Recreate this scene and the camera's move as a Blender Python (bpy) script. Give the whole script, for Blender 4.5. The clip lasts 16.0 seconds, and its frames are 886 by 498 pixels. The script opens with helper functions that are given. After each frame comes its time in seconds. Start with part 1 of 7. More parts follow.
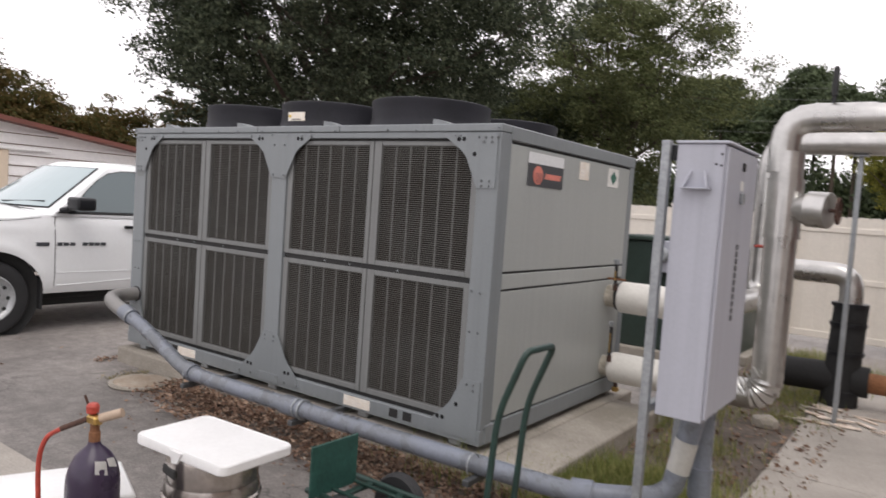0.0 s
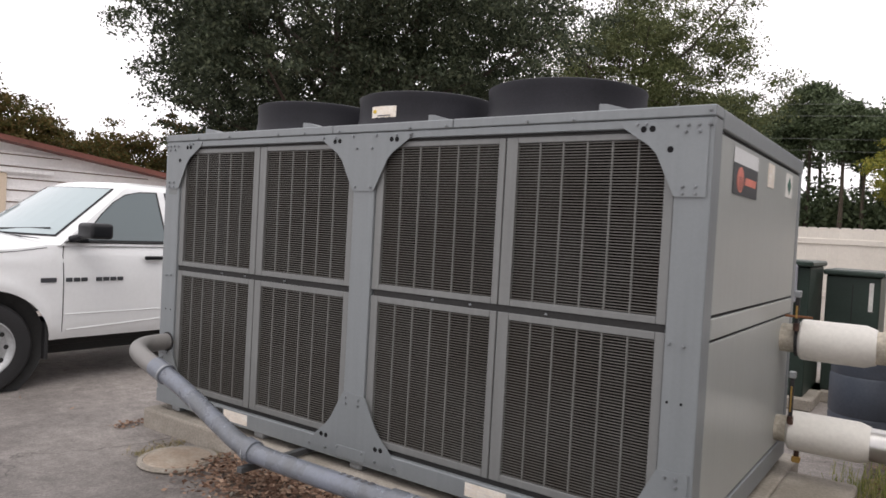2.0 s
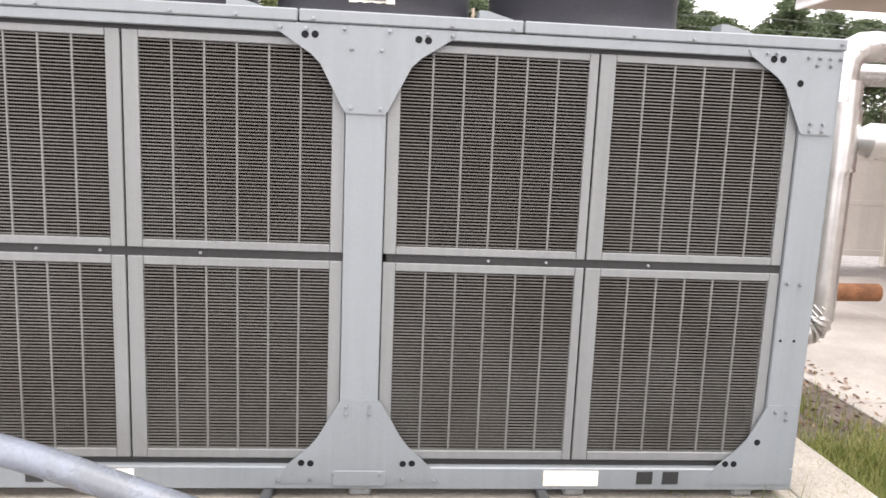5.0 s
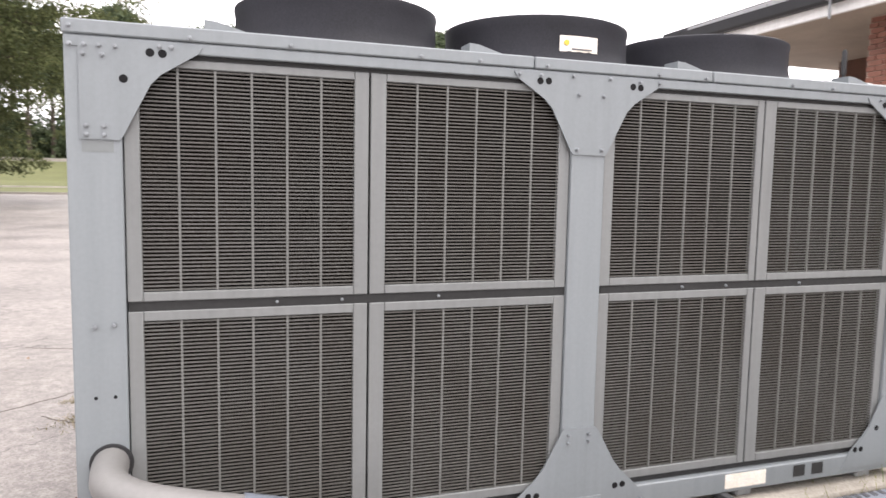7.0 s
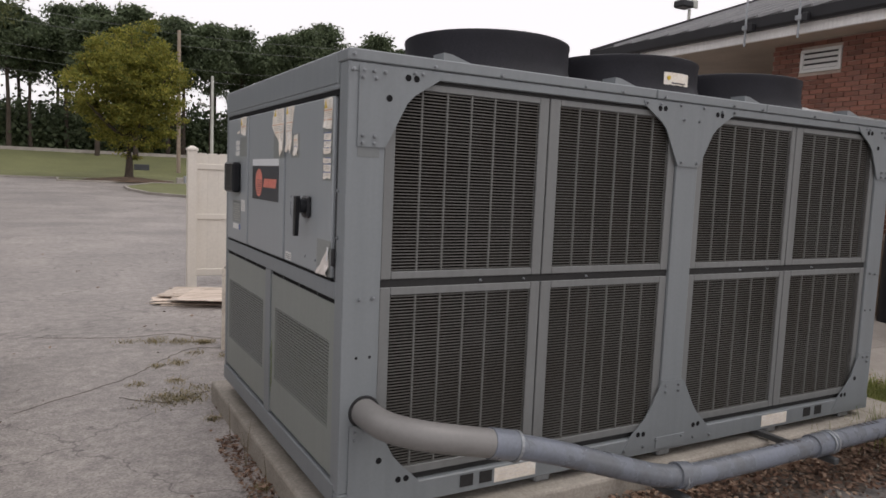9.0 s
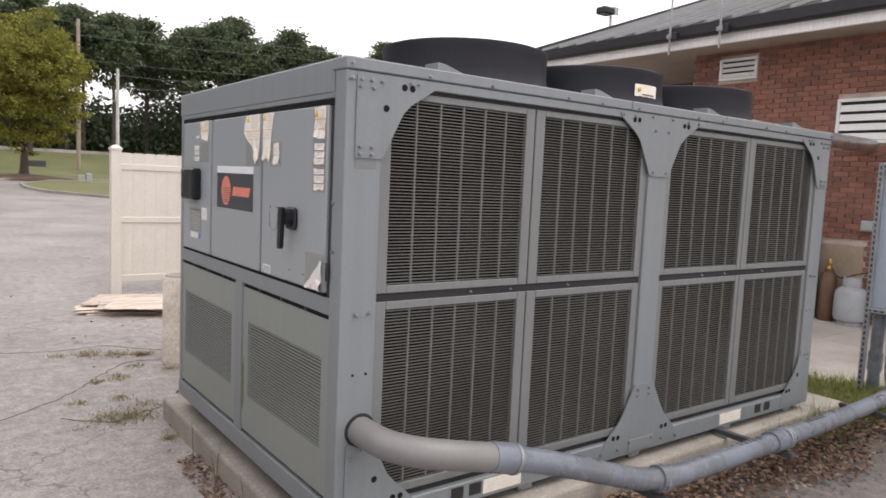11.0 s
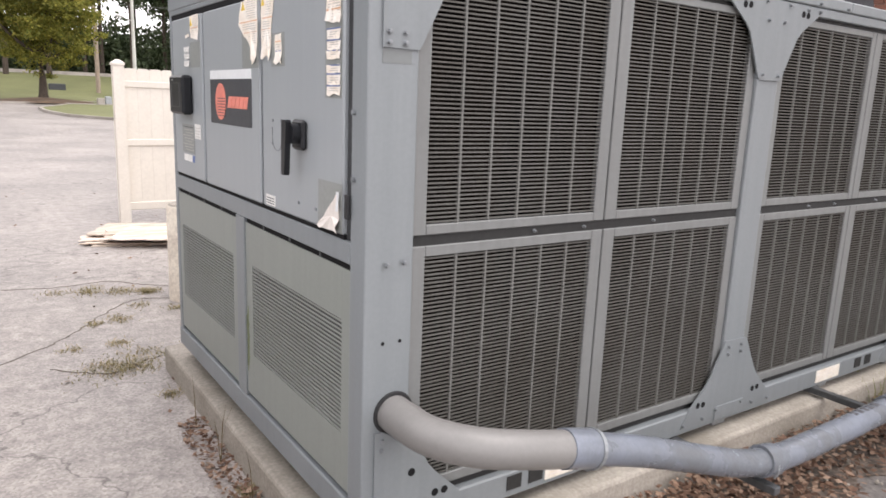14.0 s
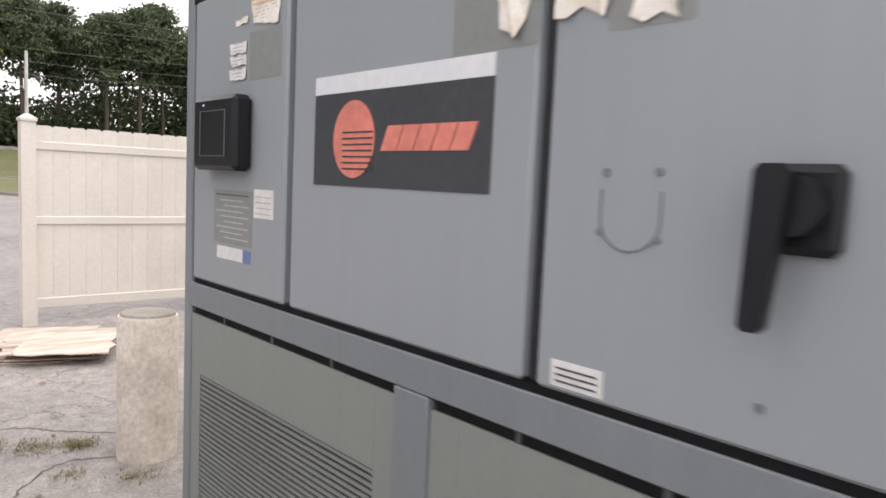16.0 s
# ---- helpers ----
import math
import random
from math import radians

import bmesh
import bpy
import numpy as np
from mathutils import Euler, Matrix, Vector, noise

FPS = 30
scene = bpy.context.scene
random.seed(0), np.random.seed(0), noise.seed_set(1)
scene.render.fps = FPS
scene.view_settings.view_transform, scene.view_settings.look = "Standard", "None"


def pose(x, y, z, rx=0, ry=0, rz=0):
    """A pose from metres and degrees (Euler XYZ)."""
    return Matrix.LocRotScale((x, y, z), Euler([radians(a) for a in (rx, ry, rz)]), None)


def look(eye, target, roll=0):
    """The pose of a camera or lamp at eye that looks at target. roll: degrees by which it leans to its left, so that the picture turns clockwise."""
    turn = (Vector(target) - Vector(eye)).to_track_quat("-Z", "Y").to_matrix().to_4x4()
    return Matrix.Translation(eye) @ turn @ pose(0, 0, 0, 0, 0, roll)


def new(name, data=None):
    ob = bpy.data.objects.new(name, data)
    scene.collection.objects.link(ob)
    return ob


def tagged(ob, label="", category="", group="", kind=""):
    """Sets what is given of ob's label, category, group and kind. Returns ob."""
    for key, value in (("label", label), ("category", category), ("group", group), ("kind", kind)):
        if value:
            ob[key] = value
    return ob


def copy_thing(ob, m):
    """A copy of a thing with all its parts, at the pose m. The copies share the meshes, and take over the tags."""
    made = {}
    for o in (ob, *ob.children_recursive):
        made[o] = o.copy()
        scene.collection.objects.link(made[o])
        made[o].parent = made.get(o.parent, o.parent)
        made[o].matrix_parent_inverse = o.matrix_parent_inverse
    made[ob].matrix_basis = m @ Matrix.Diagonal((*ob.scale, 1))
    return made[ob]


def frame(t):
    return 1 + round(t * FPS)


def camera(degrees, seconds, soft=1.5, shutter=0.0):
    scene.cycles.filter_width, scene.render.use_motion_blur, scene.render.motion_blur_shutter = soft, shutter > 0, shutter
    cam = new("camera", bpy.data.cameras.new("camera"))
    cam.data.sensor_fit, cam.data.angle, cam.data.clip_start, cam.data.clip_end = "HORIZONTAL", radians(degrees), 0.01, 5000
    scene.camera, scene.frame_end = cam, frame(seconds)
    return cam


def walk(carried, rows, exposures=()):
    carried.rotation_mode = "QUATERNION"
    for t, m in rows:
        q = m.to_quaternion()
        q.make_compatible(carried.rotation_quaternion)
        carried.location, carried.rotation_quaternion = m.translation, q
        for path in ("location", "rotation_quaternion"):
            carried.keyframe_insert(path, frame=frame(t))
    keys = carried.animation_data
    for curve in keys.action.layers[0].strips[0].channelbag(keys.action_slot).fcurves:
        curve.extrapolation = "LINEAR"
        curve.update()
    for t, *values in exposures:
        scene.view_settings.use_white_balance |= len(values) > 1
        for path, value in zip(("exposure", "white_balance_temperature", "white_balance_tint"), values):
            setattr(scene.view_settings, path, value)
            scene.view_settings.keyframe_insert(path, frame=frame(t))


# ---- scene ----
cam = camera(64.4, 16.0, 1.6, 0.3)
PATH = [
    (0, (0.176, -0.14, 1.685), (-0.986, 1.484, 1.564), 4.0),
    (0.5, (-0.113, 0.187, 1.669), (-1.402, 1.715, 1.606), 4.8),
    (1, (-0.407, 0.29, 1.683), (-1.694, 1.819, 1.62), 4.1),
    (1.5, (-0.814, 0.381, 1.706), (-1.997, 1.992, 1.636), 2.6),
    (2, (-1.259, 0.44, 1.614), (-2.42, 2.068, 1.56), 3.1),
    (2.5, (-1.651, 0.463, 1.669), (-2.667, 2.176, 1.485), 1.4),
    (3, (-2.066, 0.582, 1.711), (-2.976, 2.344, 1.449), -1.0),
    (3.2, (-2.267, 0.598, 1.73), (-3.154, 2.364, 1.421), -1.3),
    (5.3, (-4.271, 0.671, 1.727), (-4.001, 2.632, 1.445), 0.9),
    (5.5, (-4.456, 0.749, 1.729), (-4.191, 2.72, 1.51), -1.2),
    (6, (-4.768, 0.694, 1.722), (-4.452, 2.66, 1.541), 0.5),
    (6.5, (-5.163, 0.673, 1.708), (-4.769, 2.624, 1.511), 0.8),
    (7, (-5.674, 0.869, 1.695), (-5.022, 2.75, 1.503), 1.1),
    (7.5, (-6.116, 0.827, 1.683), (-5.241, 2.612, 1.463), 1.5),
    (8, (-6.503, 0.962, 1.671), (-5.531, 2.703, 1.516), -1.8),
    (8.5, (-6.918, 0.838, 1.693), (-5.865, 2.538, 1.623), 1.8),
    (8.7, (-7.042, 0.775, 1.688), (-6.072, 2.514, 1.503), 2.3),
    (10.8, (-7.46, 1.023, 1.724), (-6.301, 2.643, 1.541), 2.5),
    (11, (-7.461, 1.024, 1.733), (-6.277, 2.626, 1.543), 2.6),
    (11.5, (-7.381, 1.073, 1.721), (-6.095, 2.587, 1.488), 3.3),
    (12, (-7.215, 1.22, 1.681), (-5.998, 2.787, 1.423), 4.2),
    (12.5, (-7.209, 1.347, 1.738), (-5.882, 2.839, 1.628), 3.3),
    (13, (-7.243, 1.386, 1.744), (-5.871, 2.834, 1.597), 3.3),
    (13.1, (-7.231, 1.420, 1.735), (-5.830, 2.826, 1.491), 3.9),
    (13.2, (-7.221, 1.438, 1.702), (-5.779, 2.797, 1.428), 4.1),
    (13.3, (-7.205, 1.452, 1.691), (-5.750, 2.791, 1.389), 5.5),
    (13.5, (-7.177, 1.529, 1.667), (-5.751, 2.903, 1.379), 5.5),
    (14, (-7.096, 1.71, 1.663), (-5.979, 3.318, 1.257), 2.3),
    (14.5, (-7.105, 1.959, 1.639), (-5.94, 3.559, 1.355), 3.4),
    (15, (-7.026, 2.554, 1.559), (-5.804, 4.128, 1.39), 4.3),
    (15.5, (-7.042, 3.1, 1.55), (-5.724, 4.593, 1.371), 3.2),
    (16, (-6.95, 3.696, 1.547), (-5.611, 5.17, 1.363), 2.6),
]
walk(cam, [(t, look(eye, target, roll)) for t, eye, target, roll in PATH],
     [(0, 0.0), (0.6, -0.08), (1.5, 0.2), (2, -0.02), (2.5, 0.2), (3, 0.68), (5.3, 1.35), (6, 1.3), (6.5, 1.05), (7.2, 1.0), (7.6, 0.88), (8, 0.25), (8.5, -0.5), (11, 0.2), (12, 0.62), (12.5, 0.62), (13, -0.12), (13.2, 0.55), (13.5, 0.8), (14, 0.7), (14.5, 0.62), (15, 0.5), (16, 0.4)])

# ---- world and light: a white overcast sky, a wide weak sun ----
world = bpy.data.worlds.new("overcast")
scene.world = world
world.use_nodes = True
wn, wl = world.node_tree.nodes, world.node_tree.links
sky = wn.new("ShaderNodeTexSky")
sky.sky_type, sky.sun_disc = "NISHITA", False
sky.sun_elevation, sky.sun_rotation = radians(61), radians(138)
grey = wn.new("ShaderNodeHueSaturation")
grey.inputs["Saturation"].default_value, grey.inputs["Value"].default_value = 0.3, 0.12
cloud = wn.new("ShaderNodeMix")
cloud.data_type = "RGBA"
cloud.inputs[0].default_value = 0.82
cloud.inputs[7].default_value = (1.62, 1.54, 1.58, 1)
wl.new(sky.outputs[0], grey.inputs["Color"])
wl.new(grey.outputs[0], cloud.inputs[6])
back = wn["Background"]
wl.new(cloud.outputs[2], back.inputs[0])
back.inputs[1].default_value = 1.0
lamp = bpy.data.lights.new("sun", "SUN")
lamp.energy, lamp.angle, lamp.color = 0.95, radians(30), (1.0, 0.95, 0.88)
sun = new("sun", lamp)
sun.matrix_world = look((8, -9, 22), (0, 0, 0))


# ---- materials ----
def nodes_of(name):
    m = bpy.data.materials.new(name)
    m.use_nodes = True
    t = m.node_tree
    return m, t.nodes, t.links, t.nodes["Principled BSDF"]


def surface(name, col, rough=0.6, metal=0.0, vary=0.25, coarse=1.5, fine=45.0, bump=0.15, tint=None, stretch=(1, 1, 1),
            rand=0.0, island=0.0, spec=0.5, dist=0.002, streak=0.0, rvar=0.12):
    """Paint, metal, stone...: a base colour with stains at a coarse scale, grain at a fine one, and relief."""
    m, n, l, p = nodes_of(name)
    geo = n.new("ShaderNodeNewGeometry")
    mp = n.new("ShaderNodeMapping")
    mp.inputs["Scale"].default_value = stretch
    l.new(geo.outputs["Position"], mp.inputs["Vector"])
    big, small = n.new("ShaderNodeTexNoise"), n.new("ShaderNodeTexNoise")
    for tex, sc, det in ((big, coarse, 5), (small, fine, 4)):
        tex.inputs["Scale"].default_value, tex.inputs["Detail"].default_value = sc, det
        tex.inputs["Roughness"].default_value = 0.6
        l.new(mp.outputs[0], tex.inputs["Vector"])
    ramp = n.new("ShaderNodeValToRGB")
    other = tint or tuple(c * (1 - vary) for c in col)
    ramp.color_ramp.elements[0].position, ramp.color_ramp.elements[1].position = 0.36, 0.64
    ramp.color_ramp.elements[0].color = (*other, 1)
    ramp.color_ramp.elements[1].color = (*col, 1)
    l.new(big.outputs[0], ramp.inputs[0])
    grain = n.new("ShaderNodeMapRange")
    grain.inputs["From Min"].default_value, grain.inputs["From Max"].default_value = 0.3, 0.7
    grain.inputs["To Min"].default_value, grain.inputs["To Max"].default_value = 1 - vary * 0.7, 1 + vary * 0.6
    l.new(small.outputs[0], grain.inputs[0])
    value = grain.outputs[0]
    if streak:
        run = n.new("ShaderNodeTexNoise")
        run.inputs["Scale"].default_value, run.inputs["Detail"].default_value = 1.0, 5
        far = n.new("ShaderNodeMapping")
        far.inputs["Scale"].default_value = (26, 26, 0.9)
        l.new(geo.outputs["Position"], far.inputs["Vector"])
        l.new(far.outputs[0], run.inputs["Vector"])
        rr = n.new("ShaderNodeMapRange")
        rr.inputs["From Min"].default_value, rr.inputs["From Max"].default_value = 0.4, 0.72
        rr.inputs["To Min"].default_value, rr.inputs["To Max"].default_value = 1.0, 1 - streak
        l.new(run.outputs[0], rr.inputs[0])
        mu = n.new("ShaderNodeMath")
        mu.operation = "MULTIPLY"
        l.new(value, mu.inputs[0])
        l.new(rr.outputs[0], mu.inputs[1])
        value = mu.outputs[0]
    for amount, node, out in ((rand, "ShaderNodeObjectInfo", "Random"), (island, "ShaderNodeNewGeometry", "Random Per Island")):
        if amount:
            src = n.new(node)
            rg = n.new("ShaderNodeMapRange")
            rg.inputs["To Min"].default_value, rg.inputs["To Max"].default_value = 1 - amount, 1 + amount
            l.new(src.outputs[out], rg.inputs[0])
            mu = n.new("ShaderNodeMath")
            mu.operation = "MULTIPLY"
            l.new(value, mu.inputs[0])
            l.new(rg.outputs[0], mu.inputs[1])
            value = mu.outputs[0]
    mix = n.new("ShaderNodeVectorMath")
    mix.operation = "SCALE"
    l.new(ramp.outputs[0], mix.inputs[0])
    l.new(value, mix.inputs["Scale"])
    l.new(mix.outputs[0], p.inputs["Base Color"])
    rg = n.new("ShaderNodeMapRange")
    rg.inputs["To Min"].default_value, rg.inputs["To Max"].default_value = max(0.03, rough - rvar), min(1, rough + rvar)
    l.new(big.outputs[0], rg.inputs[0])
    l.new(rg.outputs[0], p.inputs["Roughness"])
    p.inputs["Metallic"].default_value = metal
    p.inputs["Specular IOR Level"].default_value = spec
    if bump:
        b = n.new("ShaderNodeBump")
        b.inputs["Strength"].default_value, b.inputs["Distance"].default_value = bump, dist
        l.new(small.outputs[0], b.inputs["Height"])
        l.new(b.outputs[0], p.inputs["Normal"])
    return m


def leaf_material(name, cols, through_amount=0.35, rough=0.6):
    """Leaves: colour by leaf, some light passing through."""
    m, n, l, p = nodes_of(name)
    geo = n.new("ShaderNodeNewGeometry")
    ramp = n.new("ShaderNodeValToRGB")
    els = ramp.color_ramp.elements
    while len(els) < len(cols):
        els.new(0.5)
    for k, c in enumerate(cols):
        els[k].position, els[k].color = k / (len(cols) - 1), (*c, 1)
    l.new(geo.outputs["Random Per Island"], ramp.inputs[0])
    noise_tex = n.new("ShaderNodeTexNoise")
    noise_tex.inputs["Scale"].default_value = 0.45
    l.new(geo.outputs["Position"], noise_tex.inputs["Vector"])
    rg = n.new("ShaderNodeMapRange")
    rg.inputs["From Min"].default_value, rg.inputs["From Max"].default_value = 0.3, 0.7
    rg.inputs["To Min"].default_value, rg.inputs["To Max"].default_value = 0.65, 1.3
    l.new(noise_tex.outputs[0], rg.inputs[0])
    sc = n.new("ShaderNodeVectorMath")
    sc.operation = "SCALE"
    l.new(ramp.outputs[0], sc.inputs[0])
    l.new(rg.outputs[0], sc.inputs["Scale"])
    l.new(sc.outputs[0], p.inputs["Base Color"])
    p.inputs["Roughness"].default_value = rough
    p.inputs["Specular IOR Level"].default_value = 0.25
    tr = n.new("ShaderNodeBsdfTranslucent")
    l.new(sc.outputs[0], tr.inputs[0])
    mx = n.new("ShaderNodeMixShader")
    mx.inputs[0].default_value = through_amount
    l.new(p.outputs[0], mx.inputs[1])
    l.new(tr.outputs[0], mx.inputs[2])
    l.new(mx.outputs[0], n["Material Output"].inputs[0])
    return m


def asphalt_material():
    """Old asphalt: pale worn aggregate, patches, a net of hairline cracks."""
    m, n, l, p = nodes_of("worn_asphalt")
    geo = n.new("ShaderNodeNewGeometry")
    pos = geo.outputs["Position"]

    def tex(kind, scale, **inputs):
        t = n.new(kind)
        t.inputs["Scale"].default_value = scale
        for key, v in inputs.items():
            t.inputs[key].default_value = v
        l.new(pos, t.inputs["Vector"])
        return t

    broad = tex("ShaderNodeTexNoise", 0.35, Detail=6, Roughness=0.65)
    mid = tex("ShaderNodeTexNoise", 9.0, Detail=6)
    stone = tex("ShaderNodeTexVoronoi", 80.0)
    ramp = n.new("ShaderNodeValToRGB")
    ramp.color_ramp.elements[0].position, ramp.color_ramp.elements[0].color = 0.35, (0.20, 0.182, 0.172, 1)
    ramp.color_ramp.elements[1].position, ramp.color_ramp.elements[1].color = 0.65, (0.35, 0.318, 0.298, 1)
    l.new(broad.outputs[0], ramp.inputs[0])
    g = n.new("ShaderNodeMapRange")
    g.inputs["From Min"].default_value, g.inputs["From Max"].default_value = 0.3, 0.7
    g.inputs["To Min"].default_value, g.inputs["To Max"].default_value = 0.78, 1.18
    l.new(mid.outputs[0], g.inputs[0])
    s2 = n.new("ShaderNodeMapRange")
    s2.inputs["To Max"].default_value = 1.0
    s2.inputs["To Min"].default_value, s2.inputs["To Max"].default_value = 0.7, 1.33
    l.new(stone.outputs["Color"], s2.inputs[0])
    crack = tex("ShaderNodeTexVoronoi", 0.38)
    crack.feature = "DISTANCE_TO_EDGE"
    warp = n.new("ShaderNodeVectorMath")
    warp.operation = "ADD"
    wob = tex("ShaderNodeTexNoise", 2.5, Detail=5)
    l.new(pos, warp.inputs[0])
    l.new(wob.outputs["Color"], warp.inputs[1])
    l.new(warp.outputs[0], crack.inputs["Vector"])
    cr = n.new("ShaderNodeMapRange")
    cr.inputs["From Min"].default_value, cr.inputs["From Max"].default_value = 0.0, 0.006
    cr.inputs["To Min"].default_value, cr.inputs["To Max"].default_value = 0.45, 1.0
    l.new(crack.outputs["Distance"], cr.inputs[0])
    v = None
    for out in (g.outputs[0], s2.outputs[0], cr.outputs[0]):
        if v is None:
            v = out
            continue
        mu = n.new("ShaderNodeMath")
        mu.operation = "MULTIPLY"
        l.new(v, mu.inputs[0])
        l.new(out, mu.inputs[1])
        v = mu.outputs[0]
    # a darker ellipse before the unit, its edge broken by noise
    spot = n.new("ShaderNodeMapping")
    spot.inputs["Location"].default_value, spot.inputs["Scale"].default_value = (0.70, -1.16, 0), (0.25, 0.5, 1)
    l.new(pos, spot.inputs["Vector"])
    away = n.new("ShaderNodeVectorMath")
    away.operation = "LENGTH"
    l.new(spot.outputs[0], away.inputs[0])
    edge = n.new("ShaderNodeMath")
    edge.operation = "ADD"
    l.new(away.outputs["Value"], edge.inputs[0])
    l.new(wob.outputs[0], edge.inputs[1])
    # inside the ellipse the colour is scaled down to about half
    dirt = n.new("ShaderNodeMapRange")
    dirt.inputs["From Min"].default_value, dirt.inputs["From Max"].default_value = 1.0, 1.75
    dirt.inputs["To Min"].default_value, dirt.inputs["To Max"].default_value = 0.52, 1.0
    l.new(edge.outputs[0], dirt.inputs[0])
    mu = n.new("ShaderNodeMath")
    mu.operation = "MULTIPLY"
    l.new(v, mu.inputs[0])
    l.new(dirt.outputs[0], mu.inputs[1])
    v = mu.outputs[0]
    sc = n.new("ShaderNodeVectorMath")
    sc.operation = "SCALE"
    l.new(ramp.outputs[0], sc.inputs[0])
    l.new(v, sc.inputs["Scale"])
    l.new(sc.outputs[0], p.inputs["Base Color"])
    rg = n.new("ShaderNodeMapRange")
    rg.inputs["To Min"].default_value, rg.inputs["To Max"].default_value = 0.38, 0.8
    l.new(broad.outputs[0], rg.inputs[0])
    l.new(rg.outputs[0], p.inputs["Roughness"])
    b = n.new("ShaderNodeBump")
    b.inputs["Strength"].default_value, b.inputs["Distance"].default_value = 0.5, 0.004
    l.new(stone.outputs["Distance"], b.inputs["Height"])
    l.new(b.outputs[0], p.inputs["Normal"])
    return m


def glass_material(name, col=(0.55, 0.62, 0.65), alpha_mix=0.35):
    """Car glass: a sharp sheen over a dim view inside."""
    m, n, l, p = nodes_of(name)
    p.inputs["Base Color"].default_value = (*col, 1)
    p.inputs["Roughness"].default_value = 0.03
    p.inputs["Transmission Weight"].default_value = alpha_mix
    p.inputs["Specular IOR Level"].default_value = 0.8
    return m


M = {}
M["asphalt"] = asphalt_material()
M["unit_grey"] = surface("grey_blue_enamel", (0.212, 0.231, 0.243), 0.42, vary=0.05, coarse=1.2, fine=70, bump=0.05, streak=0.07, rand=0.03)
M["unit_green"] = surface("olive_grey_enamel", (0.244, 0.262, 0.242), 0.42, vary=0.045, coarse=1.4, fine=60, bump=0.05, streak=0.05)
M["door_grey"] = surface("door_grey_enamel", (0.30, 0.322, 0.338), 0.34, vary=0.015, coarse=0.9, fine=90, bump=0.02, streak=0.03, rvar=0.0)
M["galv_frame"] = surface("panel_frame_grey", (0.188, 0.194, 0.193), 0.5, vary=0.06, fine=60, bump=0.05, streak=0.12)
M["slat"] = surface("grille_slat_taupe", (0.116, 0.114, 0.107), 0.55, vary=0.2, coarse=1.8, fine=80, bump=0.05, tint=(0.09, 0.085, 0.077), spec=0.15)
M["guard_bar"] = surface("grey_guard_bar", (0.152, 0.152, 0.145), 0.5, vary=0.15, coarse=2.5, fine=80, bump=0.03, spec=0.3)
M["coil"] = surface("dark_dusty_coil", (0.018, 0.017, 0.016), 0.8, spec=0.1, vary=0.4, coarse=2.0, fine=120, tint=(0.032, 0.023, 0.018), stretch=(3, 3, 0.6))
# near-black, mostly the shade of gaps and holes put into the colour
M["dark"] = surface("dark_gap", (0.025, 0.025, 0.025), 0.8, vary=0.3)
# black for gaps, holes and slots, their shade put into the colour
M["gap_black"] = surface("black_gap", (0.012, 0.012, 0.013), 0.75, vary=0.3, spec=0.15)
M["gap_grey"] = surface("dark_grey_door_gap", (0.05, 0.052, 0.055), 0.7, vary=0.25, spec=0.2)
M["rubber"] = surface("black_rubber", (0.022, 0.022, 0.024), 0.7, vary=0.3, fine=90)
M["black_plastic"] = surface("black_plastic", (0.012, 0.0128, 0.0155), 0.38, spec=0.3, vary=0.25, fine=140, bump=0.05)
M["fan_black"] = surface("weathered_black_shroud", (0.022, 0.022, 0.028), 0.6, vary=0.3, coarse=3, fine=120, bump=0.2, spec=0.22)
M["bolt"] = surface("zinc_bolt", (0.25, 0.265, 0.28), 0.45, 0.35, vary=0.25, rand=0.12)
M["sign_dark"] = surface("sign_charcoal", (0.055, 0.058, 0.066), 0.5, vary=0.2, bump=0)
M["sign_white"] = surface("sign_white", (0.74, 0.75, 0.76), 0.5, vary=0.08, bump=0)
M["sign_red"] = surface("sign_faded_red", (0.74, 0.235, 0.18), 0.5, vary=0.18, coarse=9, bump=0)
M["paper"] = surface("weathered_paper_label", (0.82, 0.78, 0.72), 0.75, vary=0.15, coarse=16, fine=90, tint=(0.74, 0.66, 0.56))
M["paper_white"] = surface("white_label", (0.74, 0.73, 0.70), 0.7, vary=0.12, coarse=12)
M["label_orange"] = surface("label_orange", (0.72, 0.42, 0.24), 0.6, vary=0.2)
M["label_yellow"] = surface("label_yellow", (0.70, 0.50, 0.06), 0.6, vary=0.2)
M["label_blue"] = surface("label_blue", (0.16, 0.21, 0.40), 0.6, vary=0.2)
M["label_ink"] = surface("label_ink", (0.10, 0.10, 0.11), 0.7, vary=0.2)
M["label_green"] = surface("label_green", (0.03, 0.13, 0.09), 0.6, vary=0.2)
M["ghost"] = surface("unfaded_paint", (0.25, 0.262, 0.25), 0.4, vary=0.1, bump=0.03)
M["foil"] = surface("peeled_sticker_back", (0.78, 0.72, 0.67), 0.55, 0.0, vary=0.12, coarse=18)
M["faint_ink"] = surface("faded_grey_ink", (0.50, 0.48, 0.45), 0.7, vary=0.2)
M["algae"] = surface("green_algae_stain", (0.19, 0.22, 0.12), 0.8, vary=0.4, coarse=30)
M["pvc_pale"] = surface("sun_bleached_pvc", (0.50, 0.49, 0.46), 0.45, vary=0.12, coarse=6)
M["concrete"] = surface("aged_concrete", (0.40, 0.365, 0.32), 0.9, vary=0.3, coarse=1.8, fine=60, bump=0.4, tint=(0.25, 0.225, 0.19), dist=0.004)
M["walk_concrete"] = surface("pale_walk_concrete", (0.42, 0.385, 0.35), 0.85, vary=0.22, coarse=0.9, fine=70, bump=0.3, tint=(0.30, 0.275, 0.245), dist=0.003)
